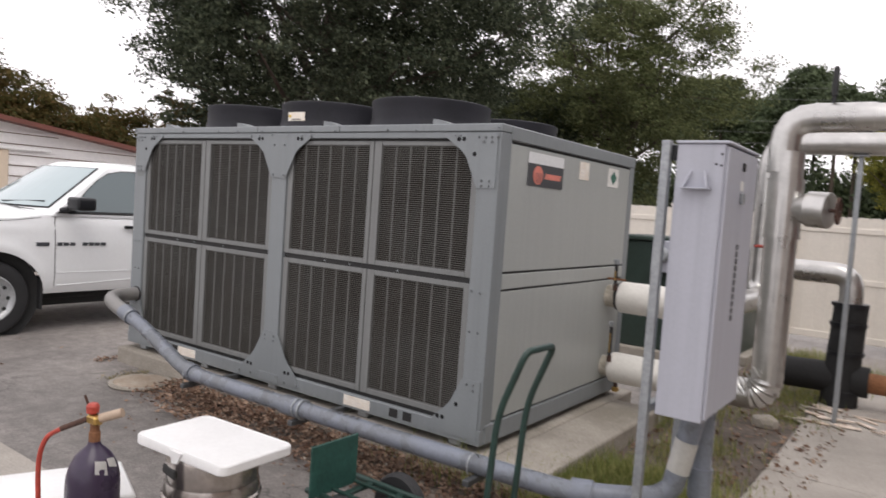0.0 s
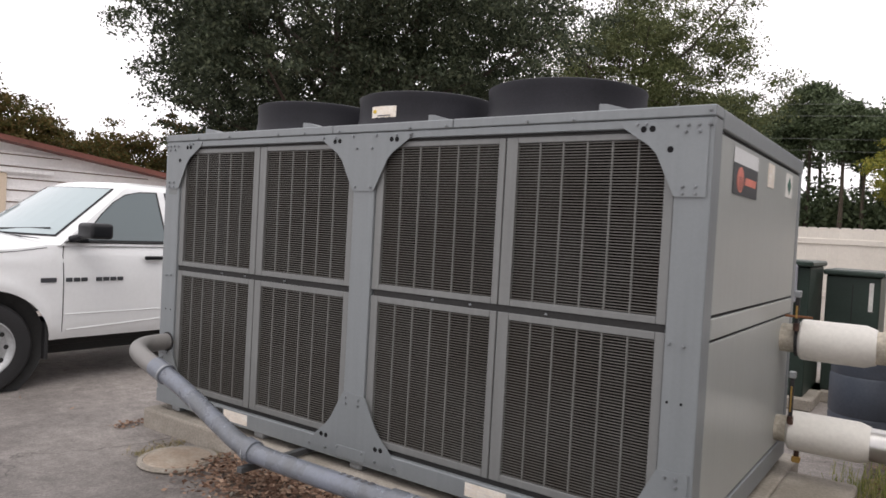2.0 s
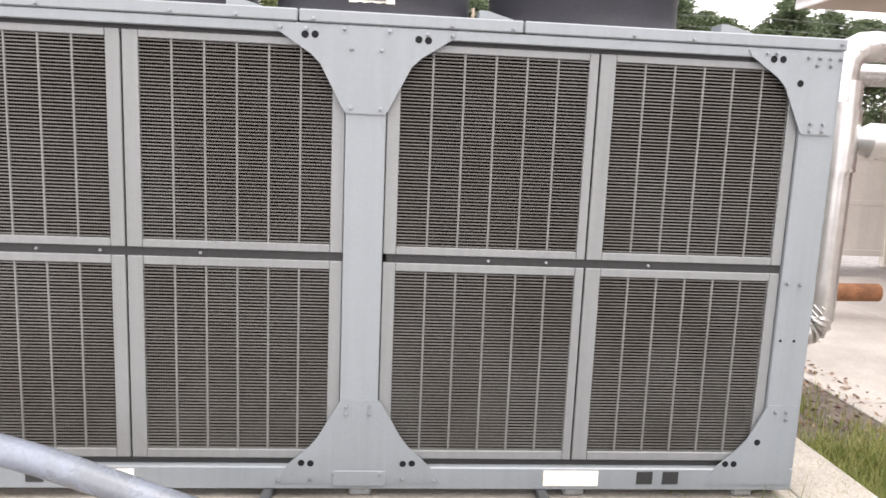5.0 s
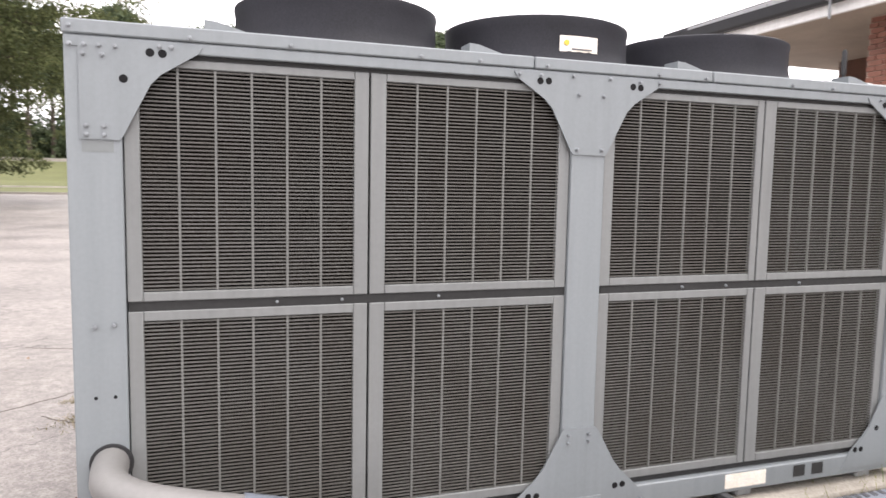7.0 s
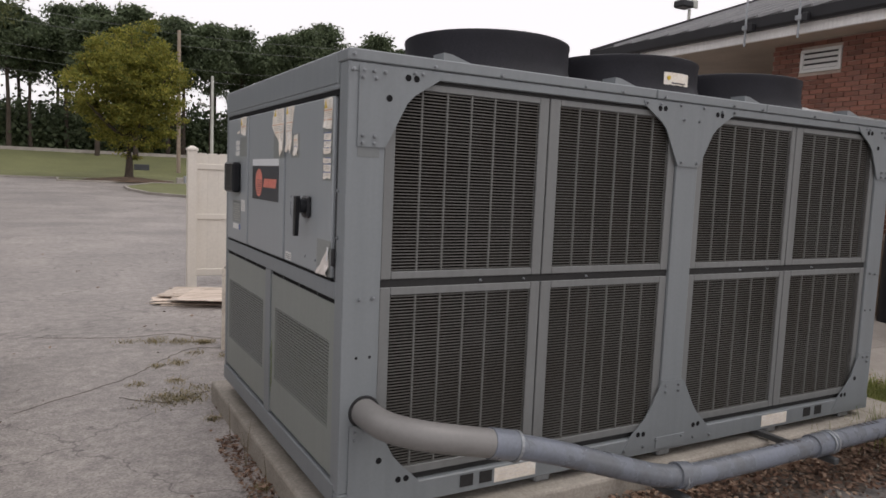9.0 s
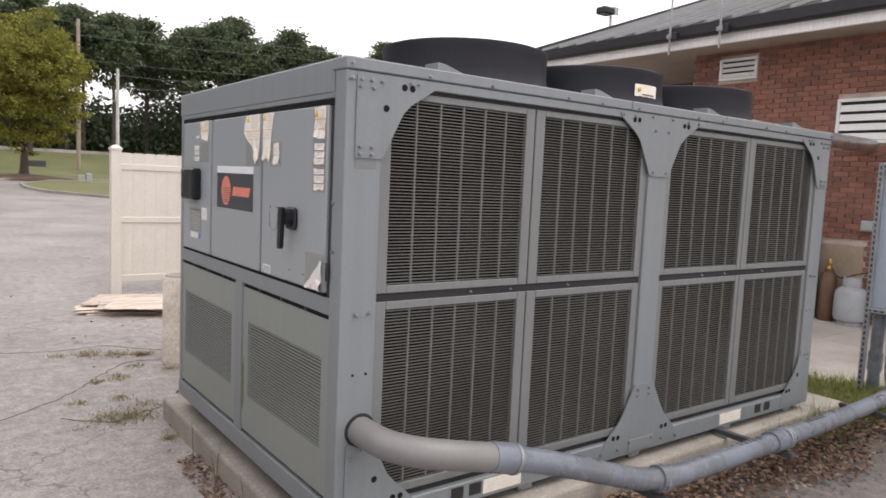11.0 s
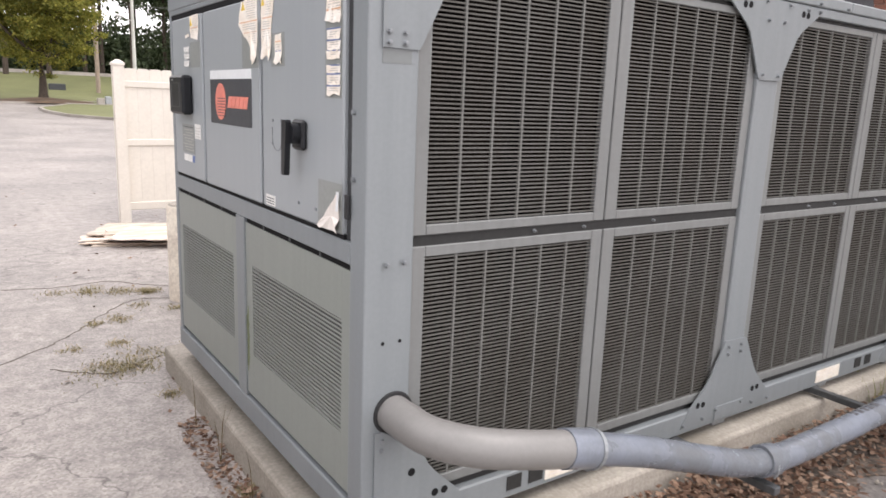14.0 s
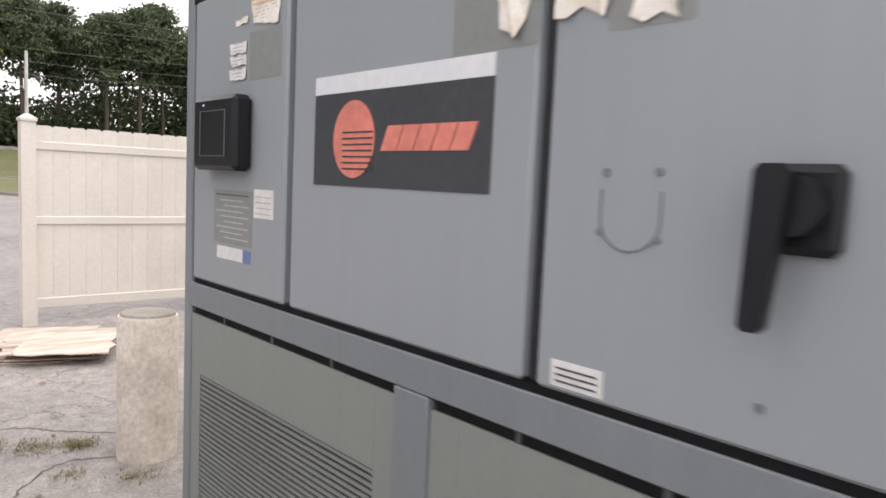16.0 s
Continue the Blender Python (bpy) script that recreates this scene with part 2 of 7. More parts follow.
M["pvc"] = surface("grey_pvc_conduit", (0.185, 0.205, 0.25), 0.28, vary=0.16, coarse=5, fine=60, bump=0.04, tint=(0.14, 0.15, 0.165))
M["pvc_tan"] = surface("dull_taupe_pvc", (0.215, 0.208, 0.202), 0.42, vary=0.07, coarse=5, fine=60, bump=0.05)
M["galv"] = surface("galvanised_steel", (0.36, 0.38, 0.40), 0.45, 0.55, vary=0.22, coarse=6, fine=50, bump=0.06)
M["cabinet"] = surface("pale_lilac_grey_enamel", (0.42, 0.43, 0.49), 0.45, vary=0.04, coarse=1.5, fine=60, bump=0.04, streak=0.1)
M["cabinet_back"] = surface("blue_grey_cabinet_back", (0.36, 0.41, 0.485), 0.45, vary=0.04, coarse=2, fine=60, bump=0.04)
M["jacket"] = surface("aluminium_pipe_jacket", (0.56, 0.55, 0.535), 0.30, 0.9, vary=0.16, coarse=4, fine=9, bump=0.10, dist=0.004)
M["white_pvc"] = surface("white_pipe_cover", (0.72, 0.70, 0.66), 0.5, vary=0.1, coarse=3, fine=40, bump=0.08)
M["canvas"] = surface("yellowed_insulation", (0.50, 0.455, 0.38), 0.85, vary=0.35, coarse=8, fine=50, bump=0.4)
M["black_foam"] = surface("black_foam_insulation", (0.018, 0.018, 0.019), 0.85, vary=0.4, coarse=10, bump=0.3)
M["rust"] = surface("rusted_steel", (0.27, 0.12, 0.055), 0.85, vary=0.4, coarse=7, fine=60, bump=0.3)
M["red_paint"] = surface("red_paint", (0.42, 0.055, 0.035), 0.5, vary=0.3, coarse=9)
M["vinyl"] = surface("cream_vinyl_fence", (0.74, 0.69, 0.62), 0.45, vary=0.07, coarse=1.5, fine=30, bump=0.03, rand=0.03)
M["elec_green"] = surface("dark_green_enamel", (0.026, 0.045, 0.036), 0.45, vary=0.25, coarse=2, fine=50, bump=0.05)
M["barrel_blue"] = surface("slate_blue_plastic", (0.075, 0.09, 0.12), 0.5, vary=0.2, coarse=3, fine=50)
M["truck_white"] = surface("white_car_paint", (0.78, 0.79, 0.80), 0.16, vary=0.03, coarse=1, fine=30, bump=0, spec=0.6)
M["car_glass"] = glass_material("car_glass", (0.10, 0.13, 0.14), 0.0)
# pale base colour stands in for sky mirrored in the windscreen
M["shield_glass"] = glass_material("windscreen_sky_glass", (0.36, 0.43, 0.45), 0.0)
M["steel_rim"] = surface("silver_steel_wheel", (0.48, 0.49, 0.50), 0.4, 0.35, vary=0.2, coarse=9)
M["chrome"] = surface("chrome", (0.65, 0.65, 0.66), 0.12, 1.0, vary=0.05, bump=0)
M["siding"] = surface("white_metal_siding", (0.86, 0.84, 0.83), 0.5, vary=0.1, coarse=0.8, fine=25, bump=0.04)
M["tan_door"] = surface("tan_shed_door", (0.64, 0.53, 0.41), 0.6, vary=0.12, coarse=1.2)
M["maroon"] = surface("maroon_trim", (0.16, 0.05, 0.035), 0.6, vary=0.25)
M["brick"] = surface("red_brown_brick", (0.235, 0.10, 0.070), 0.9, vary=0.35, coarse=3.5, fine=55, bump=0.5, tint=(0.185, 0.088, 0.066), rand=0.26, dist=0.003)
M["brick_far"] = surface("red_brown_brick_rest", (0.235, 0.10, 0.070), 0.9, vary=0.35, coarse=3.5, fine=55, bump=0.5, tint=(0.185, 0.088, 0.066), island=0.26, dist=0.003)
M["mortar"] = surface("pale_mortar", (0.52, 0.43, 0.375), 0.95, vary=0.3, coarse=3, fine=80, bump=0.5)
M["roof_metal"] = surface("dark_seam_roof", (0.03, 0.029, 0.03), 0.65, 0.0, spec=0.12, vary=0.2, coarse=1.2, fine=20, bump=0.03)
M["gutter"] = surface("dark_gutter", (0.018, 0.018, 0.022), 0.5, vary=0.2)
M["white_trim"] = surface("white_painted_trim", (0.88, 0.87, 0.86), 0.45, vary=0.1, streak=0.1)
M["soffit"] = surface("tan_soffit", (0.44, 0.37, 0.30), 0.8, vary=0.15)
M["louvre"] = surface("white_louvre", (0.74, 0.74, 0.73), 0.5, vary=0.08)
M["door_white"] = surface("old_white_door", (0.75, 0.735, 0.70), 0.5, vary=0.08, coarse=1.2, streak=0.08)
M["door_rusty"] = surface("rust_stained_white_panel", (0.66, 0.63, 0.57), 0.6, vary=0.15, coarse=1.7, tint=(0.42, 0.20, 0.09), stretch=(1, 0.7, 2.2))
M["tank_grey"] = surface("pale_grey_tank", (0.36, 0.38, 0.40), 0.45, vary=0.12, coarse=5)
M["tank_tan"] = surface("tan_gas_cylinder", (0.42, 0.32, 0.24), 0.5, vary=0.15, coarse=4)
M["brass"] = surface("brass", (0.55, 0.36, 0.12), 0.35, 0.9, vary=0.2)
M["yellow_paint"] = surface("yellow_paint", (0.62, 0.38, 0.04), 0.5, vary=0.2)
M["cart_green"] = surface("dark_green_cart_paint", (0.014, 0.042, 0.034), 0.45, vary=0.25, coarse=7, rand=0.05)
M["keg"] = surface("stainless_keg", (0.42, 0.385, 0.36), 0.2, 0.9, vary=0.2, coarse=5, fine=40, bump=0.05)
M["white_plastic"] = surface("white_plastic", (0.76, 0.76, 0.76), 0.35, vary=0.05, coarse=4, bump=0.03)
M["purple"] = surface("dark_purple_enamel", (0.035, 0.022, 0.05), 0.3, vary=0.2, coarse=6, bump=0.03)
M["bollard"] = surface("flaking_cream_bollard", (0.76, 0.70, 0.60), 0.85, vary=0.2, coarse=5, fine=40, bump=0.4, tint=(0.60, 0.53, 0.45))
M["plank"] = surface("bleached_plank", (0.72, 0.63, 0.56), 0.85, vary=0.3, coarse=3, fine=40, bump=0.4, stretch=(1, 8, 8), rand=0.2, tint=(0.45, 0.36, 0.28))
M["manhole"] = surface("pale_manhole_lid", (0.40, 0.35, 0.29), 0.85, vary=0.25, coarse=5, fine=50, bump=0.3, tint=(0.30, 0.235, 0.18))
M["soil"] = surface("dark_soil", (0.15, 0.121, 0.101), 0.95, vary=0.45, coarse=5, fine=40, bump=0.8, dist=0.01)
M["lawn"] = surface("mown_lawn", (0.165, 0.172, 0.074), 0.95, vary=0.3, coarse=0.25, fine=9, bump=0.6, tint=(0.125, 0.132, 0.056), dist=0.02)
M["bark"] = surface("grey_brown_bark", (0.085, 0.065, 0.05), 0.95, vary=0.4, coarse=3, fine=25, bump=0.8, stretch=(3, 3, 0.6), dist=0.02)
M["pole_grey"] = surface("grey_pole", (0.56, 0.56, 0.52), 0.7, vary=0.2)
# olive grey enamel lightened to stand in for brighter light on the east end
M["lit_end_green"] = surface("olive_grey_end_enamel_lit", (0.365, 0.38, 0.37), 0.36, vary=0.05, coarse=1.4, fine=60, bump=0.05, streak=0.05)
M["plate_green"] = surface("teal_green_plate", (0.028, 0.095, 0.078), 0.5, vary=0.3, coarse=9)
M["rust_dark"] = surface("dark_rusty_iron", (0.08, 0.04, 0.028), 0.8, vary=0.4, coarse=9)
M["old_pole"] = surface("weathered_pole_wood", (0.36, 0.29, 0.23), 0.9, vary=0.3, coarse=3, fine=25, stretch=(3, 3, 0.5))
M["panel_slat"] = surface("grey_louvre_slat", (0.235, 0.245, 0.235), 0.5, vary=0.12, fine=70, bump=0.04)
M["seam_metal"] = surface("roof_seam", (0.34, 0.34, 0.35), 0.5, 0.2, vary=0.2)
# the wall's brick, darkened in its colour for the shade under the roof
M["shade_brick"] = surface("shaded_red_brown_brick", (0.14, 0.07, 0.05), 0.9, vary=0.35, coarse=3, fine=50, bump=0.5)
M["slot_grey"] = surface("shaded_slot", (0.05, 0.05, 0.05), 0.8, vary=0.3)
M["old_paint"] = surface("older_grey_paint", (0.185, 0.198, 0.20), 0.5, vary=0.06, bump=0.03)
M["plinth_tan"] = surface("tan_render", (0.34, 0.265, 0.20), 0.9, vary=0.25, coarse=1.5, fine=50, bump=0.3)
M["rust_brown"] = surface("rust_brown_paint", (0.16, 0.09, 0.055), 0.6, vary=0.25, coarse=5)
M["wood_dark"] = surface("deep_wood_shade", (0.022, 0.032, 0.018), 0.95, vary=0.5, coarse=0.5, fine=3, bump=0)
M["mulch"] = surface("brown_mulch", (0.13, 0.085, 0.055), 0.95, vary=0.4, fine=8)
M["wire"] = surface("wire", (0.2, 0.205, 0.2), 0.6, vary=0.1)
M["oak_leaf"] = leaf_material("oak_leaf", ((0.028, 0.037, 0.022), (0.055, 0.07, 0.042), (0.13, 0.15, 0.092)))
M["maple_leaf"] = leaf_material("maple_leaf", ((0.06, 0.078, 0.03), (0.105, 0.122, 0.05), (0.18, 0.19, 0.085)))
M["yellow_leaf"] = leaf_material("turning_leaf", ((0.125, 0.15, 0.032), (0.22, 0.22, 0.045), (0.34, 0.30, 0.06)))
M["pine_leaf"] = leaf_material("pine_needles", ((0.05, 0.07, 0.036), (0.085, 0.112, 0.058), (0.14, 0.17, 0.095)), 0.3)
M["hedge_leaf"] = leaf_material("hedge_leaf", ((0.06, 0.07, 0.025), (0.12, 0.10, 0.03), (0.17, 0.10, 0.04)))
M["litter"] = leaf_material("dry_leaf", ((0.10, 0.058, 0.042), (0.20, 0.122, 0.085), (0.37, 0.265, 0.195)), 0.1, 0.8)
M["dry_stem"] = leaf_material("dry_stem", ((0.10, 0.075, 0.04), (0.16, 0.12, 0.06)), 0.1)
M["tuft"] = leaf_material("dry_tuft", ((0.15, 0.145, 0.06), (0.27, 0.23, 0.12), (0.42, 0.33, 0.21)), 0.25)
M["crack"] = surface("dark_crack_fill", (0.15, 0.128, 0.108), 0.95, vary=0.4, coarse=6, fine=60)
# strut steel, darkened in its colour where it lies in shade
M["strut_dark"] = surface("shaded_strut", (0.10, 0.105, 0.11), 0.5, 0.4, vary=0.25, coarse=6)
M["grass"] = leaf_material("grass_blade", ((0.15, 0.20, 0.05), (0.27, 0.30, 0.085), (0.43, 0.39, 0.17)), 0.35)


# ---- builders ----
origin_of = {}


def thing(name, loc, label, category, group="", kind=""):
    ob = new(name)
    ob.empty_display_size = 0.1
    ob.location = loc
    origin_of[ob] = Vector(loc)
    return tagged(ob, label, category, group, kind)


def to_mesh(name, bm, material, smooth=False):
    me = bpy.data.meshes.new(name)
    bmesh.ops.recalc_face_normals(bm, faces=bm.faces)
    bm.to_mesh(me)
    bm.free()
    me.materials.append(material)
    if smooth:
        me.polygons.foreach_set("use_smooth", [True] * len(me.polygons))
        me.set_sharp_from_angle(angle=radians(35))
    return me


def part(name, bm, material, parent, label="", smooth=False):
    """A bmesh, in world places, as ONE mesh object under a thing or a part."""
    at = origin_of[parent]
    bmesh.ops.translate(bm, verts=bm.verts, vec=-at)
    ob = new(name, to_mesh(name, bm, material, smooth))
    ob.parent = parent
    origin_of[ob] = at
    return tagged(ob, label)


def single(name, bm, material, label="", category="", group="", kind="", smooth=False, at=(0, 0, 0)):
    """A thing of one mesh; at: its base."""
    bmesh.ops.translate(bm, verts=bm.verts, vec=-Vector(at))
    ob = new(name, to_mesh(name, bm, material, smooth))
    ob.location = at
    origin_of[ob] = Vector(at)
    return tagged(ob, label, category, group, kind)


def piece(name, mesh, parent, loc, turn=(0, 0, 0), scale=(1, 1, 1)):
    """One of many alike pieces, on shared mesh data."""
    ob = new(name, mesh)
    ob.parent = parent
    ob.location = Vector(loc) - origin_of[parent]
    ob.rotation_euler = turn
    ob.scale = scale
    origin_of[ob] = Vector(loc)
    return ob


def box(bm, x0, x1, y0, y1, z0, z1, bevel=0.0, seg=1):
    made = bmesh.ops.create_cube(bm, size=1.0)["verts"]
    for v in made:
        v.co = Vector(((x0 + x1) / 2 + v.co.x * (x1 - x0), (y0 + y1) / 2 + v.co.y * (y1 - y0), (z0 + z1) / 2 + v.co.z * (z1 - z0)))
    if bevel:
        edges = list({e for v in made for e in v.link_edges})
        bmesh.ops.bevel(bm, geom=edges, offset=bevel, segments=seg, affect="EDGES", profile=0.5)
    return bm


def abox(*a, **k):
    return box(bmesh.new(), *a, **k)


def rod(bm, a, b, r, seg=16, r2=None, caps=True):
    a, b = Vector(a), Vector(b)
    d = b - a
    m = Matrix.Translation((a + b) / 2) @ d.to_track_quat("Z", "Y").to_matrix().to_4x4()
    bmesh.ops.create_cone(bm, cap_ends=caps, cap_tris=False, segments=seg, radius1=r, radius2=r if r2 is None else r2, depth=d.length, matrix=m)
    return bm


def arod(*a, **k):
    return rod(bmesh.new(), *a, **k)


def prism(bm, pts, axis, a, b):
    """A flat outline (two of x, y, z in order) pushed from a to b along the third axis."""
    def put(p, h):
        return {"x": (h, p[0], p[1]), "y": (p[0], h, p[1]), "z": (p[0], p[1], h)}[axis]
    lo = [bm.verts.new(put(p, a)) for p in pts]
    hi = [bm.verts.new(put(p, b)) for p in pts]
    bm.faces.new(lo)
    bm.faces.new(hi[::-1])
    for i in range(len(pts)):
        j = (i + 1) % len(pts)
        bm.faces.new((lo[i], lo[j], hi[j], hi[i]))
    return bm


def aprism(*a):
    return prism(bmesh.new(), *a)


def smooth_path(pts, steps=6):
    """Points of a Catmull-Rom line through pts."""
    p = [Vector(q) for q in pts]
    p = [2 * p[0] - p[1]] + p + [2 * p[-1] - p[-2]]
    out = []
    for i in range(1, len(p) - 2):
        for k in range(steps):
            t = k / steps
            out.append(0.5 * ((2 * p[i]) + (p[i + 1] - p[i - 1]) * t + (2 * p[i - 1] - 5 * p[i] + 4 * p[i + 1] - p[i + 2]) * t * t
                              + (3 * p[i] - p[i - 1] - 3 * p[i + 1] + p[i + 2]) * t ** 3))
    out.append(p[-2])
    return out


def rounded(pts, radius, steps=6):
    """A bent line with arcs at its corners."""
    p = [Vector(q) for q in pts]
    out = [p[0]]
    for i in range(1, len(p) - 1):
        a, b = (p[i - 1] - p[i]), (p[i + 1] - p[i])
        r = min(radius, a.length * 0.48, b.length * 0.48)
        s, e = p[i] + a.normalized() * r, p[i] + b.normalized() * r
        for k in range(steps + 1):
            t = k / steps
            out.append((1 - t) ** 2 * s + 2 * t * (1 - t) * p[i] + t * t * e)
    out.append(p[-1])
    return out


def tube(bm, pts, r, seg=14, radii=None):
    pts = [Vector(q) for q in pts]
    rings, ref = [], None
    for i, c in enumerate(pts):
        d = (pts[min(i + 1, len(pts) - 1)] - pts[max(i - 1, 0)]).normalized()
        if ref is None:
            ref = d.orthogonal().normalized()
        ref = (ref - d * ref.dot(d)).normalized()
        up = d.cross(ref)
        rr = radii[i] if radii else r
        rings.append([bm.verts.new(c + (ref * math.cos(k * 2 * math.pi / seg) + up * math.sin(k * 2 * math.pi / seg)) * rr) for k in range(seg)])
    for a, b in zip(rings, rings[1:]):
        for k in range(seg):
            j = (k + 1) % seg
            bm.faces.new((a[k], a[j], b[j], b[k]))
    bm.faces.new(rings[0][::-1])
    bm.faces.new(rings[-1])
    return bm


def atube(*a, **k):
    return tube(bmesh.new(), *a, **k)


def lathe(bm, profile, centre, seg=32, axis="z", caps=True):
    """A profile of (radius, height) turned round an axis through centre."""
    c = Vector(centre)
    rings = []
    for r, h in profile:
        ring = []
        for k in range(seg):
            a = 2 * math.pi * k / seg
            u, v = r * math.cos(a), r * math.sin(a)
            ring.append(bm.verts.new(c + Vector({"z": (u, v, h), "x": (h, u, v), "y": (u, h, v)}[axis])))
        rings.append(ring)
    for a, b in zip(rings, rings[1:]):
        for k in range(seg):
            j = (k + 1) % seg
            bm.faces.new((a[k], a[j], b[j], b[k]))
    for ring in (rings[0], rings[-1]) if caps else ():
        bm.faces.new(ring)
    return bm


def alathe(*a, **k):
    return lathe(bmesh.new(), *a, **k)


def boxes_bm(boxes):
    bm = bmesh.new()
    for x0, x1, y0, y1, z0, z1 in boxes:
        v = [bm.verts.new((x, y, z)) for x in (x0, x1) for y in (y0, y1) for z in (z0, z1)]
        for f in ((0, 1, 3, 2), (4, 6, 7, 5), (0, 4, 5, 1), (2, 3, 7, 6), (0, 2, 6, 4), (1, 5, 7, 3)):
            bm.faces.new([v[k] for k in f])
    return bm


def quads_mesh(name, verts, material):
    """Many loose four-cornered leaves, from an array (n, 4, 3)."""
    n = len(verts)
    me = bpy.data.meshes.new(name)
    me.from_pydata(verts.reshape(-1, 3).tolist(), [], np.arange(n * 4).reshape(n, 4).tolist())
    me.materials.append(material)
    return me


def leaves(rng, centres, size, flat=0.0):
    """Random leaf quads at the centres; flat: 1 lies them on the ground."""
    n = len(centres)
    d = rng.normal(size=(n, 3))
    d[:, 2] *= 1 - flat
    d /= np.linalg.norm(d, axis=1)[:, None] + 1e-9
    e = rng.normal(size=(n, 3))
    e[:, 2] *= 1 - flat
    e -= d * (e * d).sum(1)[:, None]
    e /= np.linalg.norm(e, axis=1)[:, None] + 1e-9
    s = size * rng.uniform(0.6, 1.35, (n, 1))
    a, b = d * s, e * s * 0.55
    return np.stack([centres - a, centres - b * 0.9, centres + a, centres + b], 1)


# ---- the ground ----
def ground_z(y):
    """The yard is level; the car park beyond rises by half a metre."""
    f = min(1, max(0, (y - 26) / 36))
    return 0.55 * f * f * (3 - 2 * f)


bm = bmesh.new()
strips = [[bm.verts.new((x, y, ground_z(y))) for x in (-400, -100, 0, 100, 400)] for y in (-400, -50, 26, 29, 32, 35, 38, 41, 44, 47, 50, 53, 56, 59, 62, 100, 400)]
for a, b in zip(strips, strips[1:]):
    for k in range(4):
        bm.faces.new((a[k], a[k + 1], b[k + 1], b[k]))
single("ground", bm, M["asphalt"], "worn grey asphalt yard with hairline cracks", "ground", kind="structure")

# lawns beyond the car park, with concrete kerbs
def lawn(name, pts, label):
    bm = aprism(pts, "z", -0.05, 0.11)
    for v in bm.verts:
        v.co.z += ground_z(v.co.y)
    single(name, bm, M["lawn"], label, "lawn", kind="structure")
    bm = bmesh.new()
    n = len(pts)
    for i in range(n):
        a, b = Vector((*pts[i], 0)), Vector((*pts[(i + 1) % n], 0))
        d = (b - a).normalized()
        s = Vector((-d.y, d.x, 0)) * 0.08
        q = [a - s, b - s, b + s, a + s]
        prism(bm, [(v.x, v.y) for v in q], "z", -0.05, 0.14)
    for v in bm.verts:
        v.co.z += ground_z(v.co.y)
    single("kerb", bm, M["walk_concrete"], "concrete kerb round the lawn", "kerb", kind="structure")


bank = aprism([(64, -0.05), (64, 0.67), (70, 1.05), (84, 3.15), (190, 4.75), (190, -0.05)], "x", -140, 70)
single("lawn_far", bank, M["lawn"], "mown green bank rising to the pine wood", "lawn", kind="structure")
single("kerb_far", abox(-140, 70, 63.8, 64.0, -0.05, 0.71), M["walk_concrete"], "concrete kerb along the lawn", "kerb", kind="structure")
single("path_far", abox(-140, 70, 82.6, 83.4, 2.85, 3.27), M["walk_concrete"], "pale path along the top of the bank", "path", kind="structure")
lawn("lawn_island", [(-2.9, 49.5), (-2.95, 46.0), (-2.3, 42.5), (0.3, 38.6), (6, 37.5), (12, 46), (10, 56), (-0.5, 56)], "small grassed traffic island with a concrete kerb")
single("mulch_bed", alathe([(3.4, 0.60), (3.0, 0.72), (0.3, 0.95)], (-1.7, 60.0, 0), 28), M["mulch"], "brown mulch ring round the street tree", "mulch", kind="structure")
lawn("lawn_west", [(-60, 50), (-13, 50), (-12, 60), (-60, 60)], "strip of mown lawn along the car park")
lawn("lawn_tree", [(-6.5, 57), (4, 57), (4, 64), (-6.5, 64)], "grassed island under the turning tree")

# concrete pad, pavement, kerb, slab
bm = box(box(bmesh.new(), -6.15, -2.02, 3.485, 6.02, -0.1, 0.145, bevel=0.018, seg=2), -2.0195, -1.62, 3.47, 5.6, -0.1, 0.145, bevel=0.018, seg=2)
pad = single("pad", bm, M["concrete"], "weathered concrete equipment pad", "pad", kind="structure")
bm = bmesh.new()
for y0, y1 in ((-2.4, 0.14), (0.15, 2.64), (2.65, 5.14), (5.15, 7.64), (7.65, 10.2)):
    box(bm, -0.72 if y0 > 2 else -0.95, 1.38, y0, y1, -0.1, 0.02, 0.006)
    box(bm, 1.39, 3.1, y0, y1, -0.1, 0.02, 0.006)
single("pavement", bm, M["walk_concrete"], "pale concrete pavement slabs along the brick wall", "pavement", kind="structure")
single("kerb_yard", abox(-1.12, -0.96, 1.6, 3.0, -0.05, 0.05, bevel=0.02), M["walk_concrete"], "low worn concrete edging", "kerb", kind="structure")
single("yard_slab", aprism([(-3.9, 1.81), (-5.3, 1.83), (-5.32, 0.45), (-3.92, 0.43)], "z", -0.05, 0.012), M["walk_concrete"],
       "flat concrete slab let into the asphalt", "slab", kind="structure")
bm = bmesh.new()
prism(bm, [(-5.1, 3.43), (-1.6, 3.43), (-1.62, 3.75), (-0.75, 3.75), (-0.75, 3.1)] + [(-0.95 - 0.12 * k, 3.03 + 0.05 * math.sin(k * 1.7) + 0.03 * math.sin(k * 4.1)) for k in range(32)], "z", -0.05, 0.008)
single("soil_strip", bm, M["soil"], "strip of dark soil under leaf litter beside the pad", "soil", kind="structure")
single("soil_bed", aprism([(-1.62, 3.76), (-0.73, 3.76), (-0.73, 10.4), (-1.7, 10.4)], "z", -0.05, 0.009), M["soil"], "bare soil bed among the pipes", "soil", kind="structure")

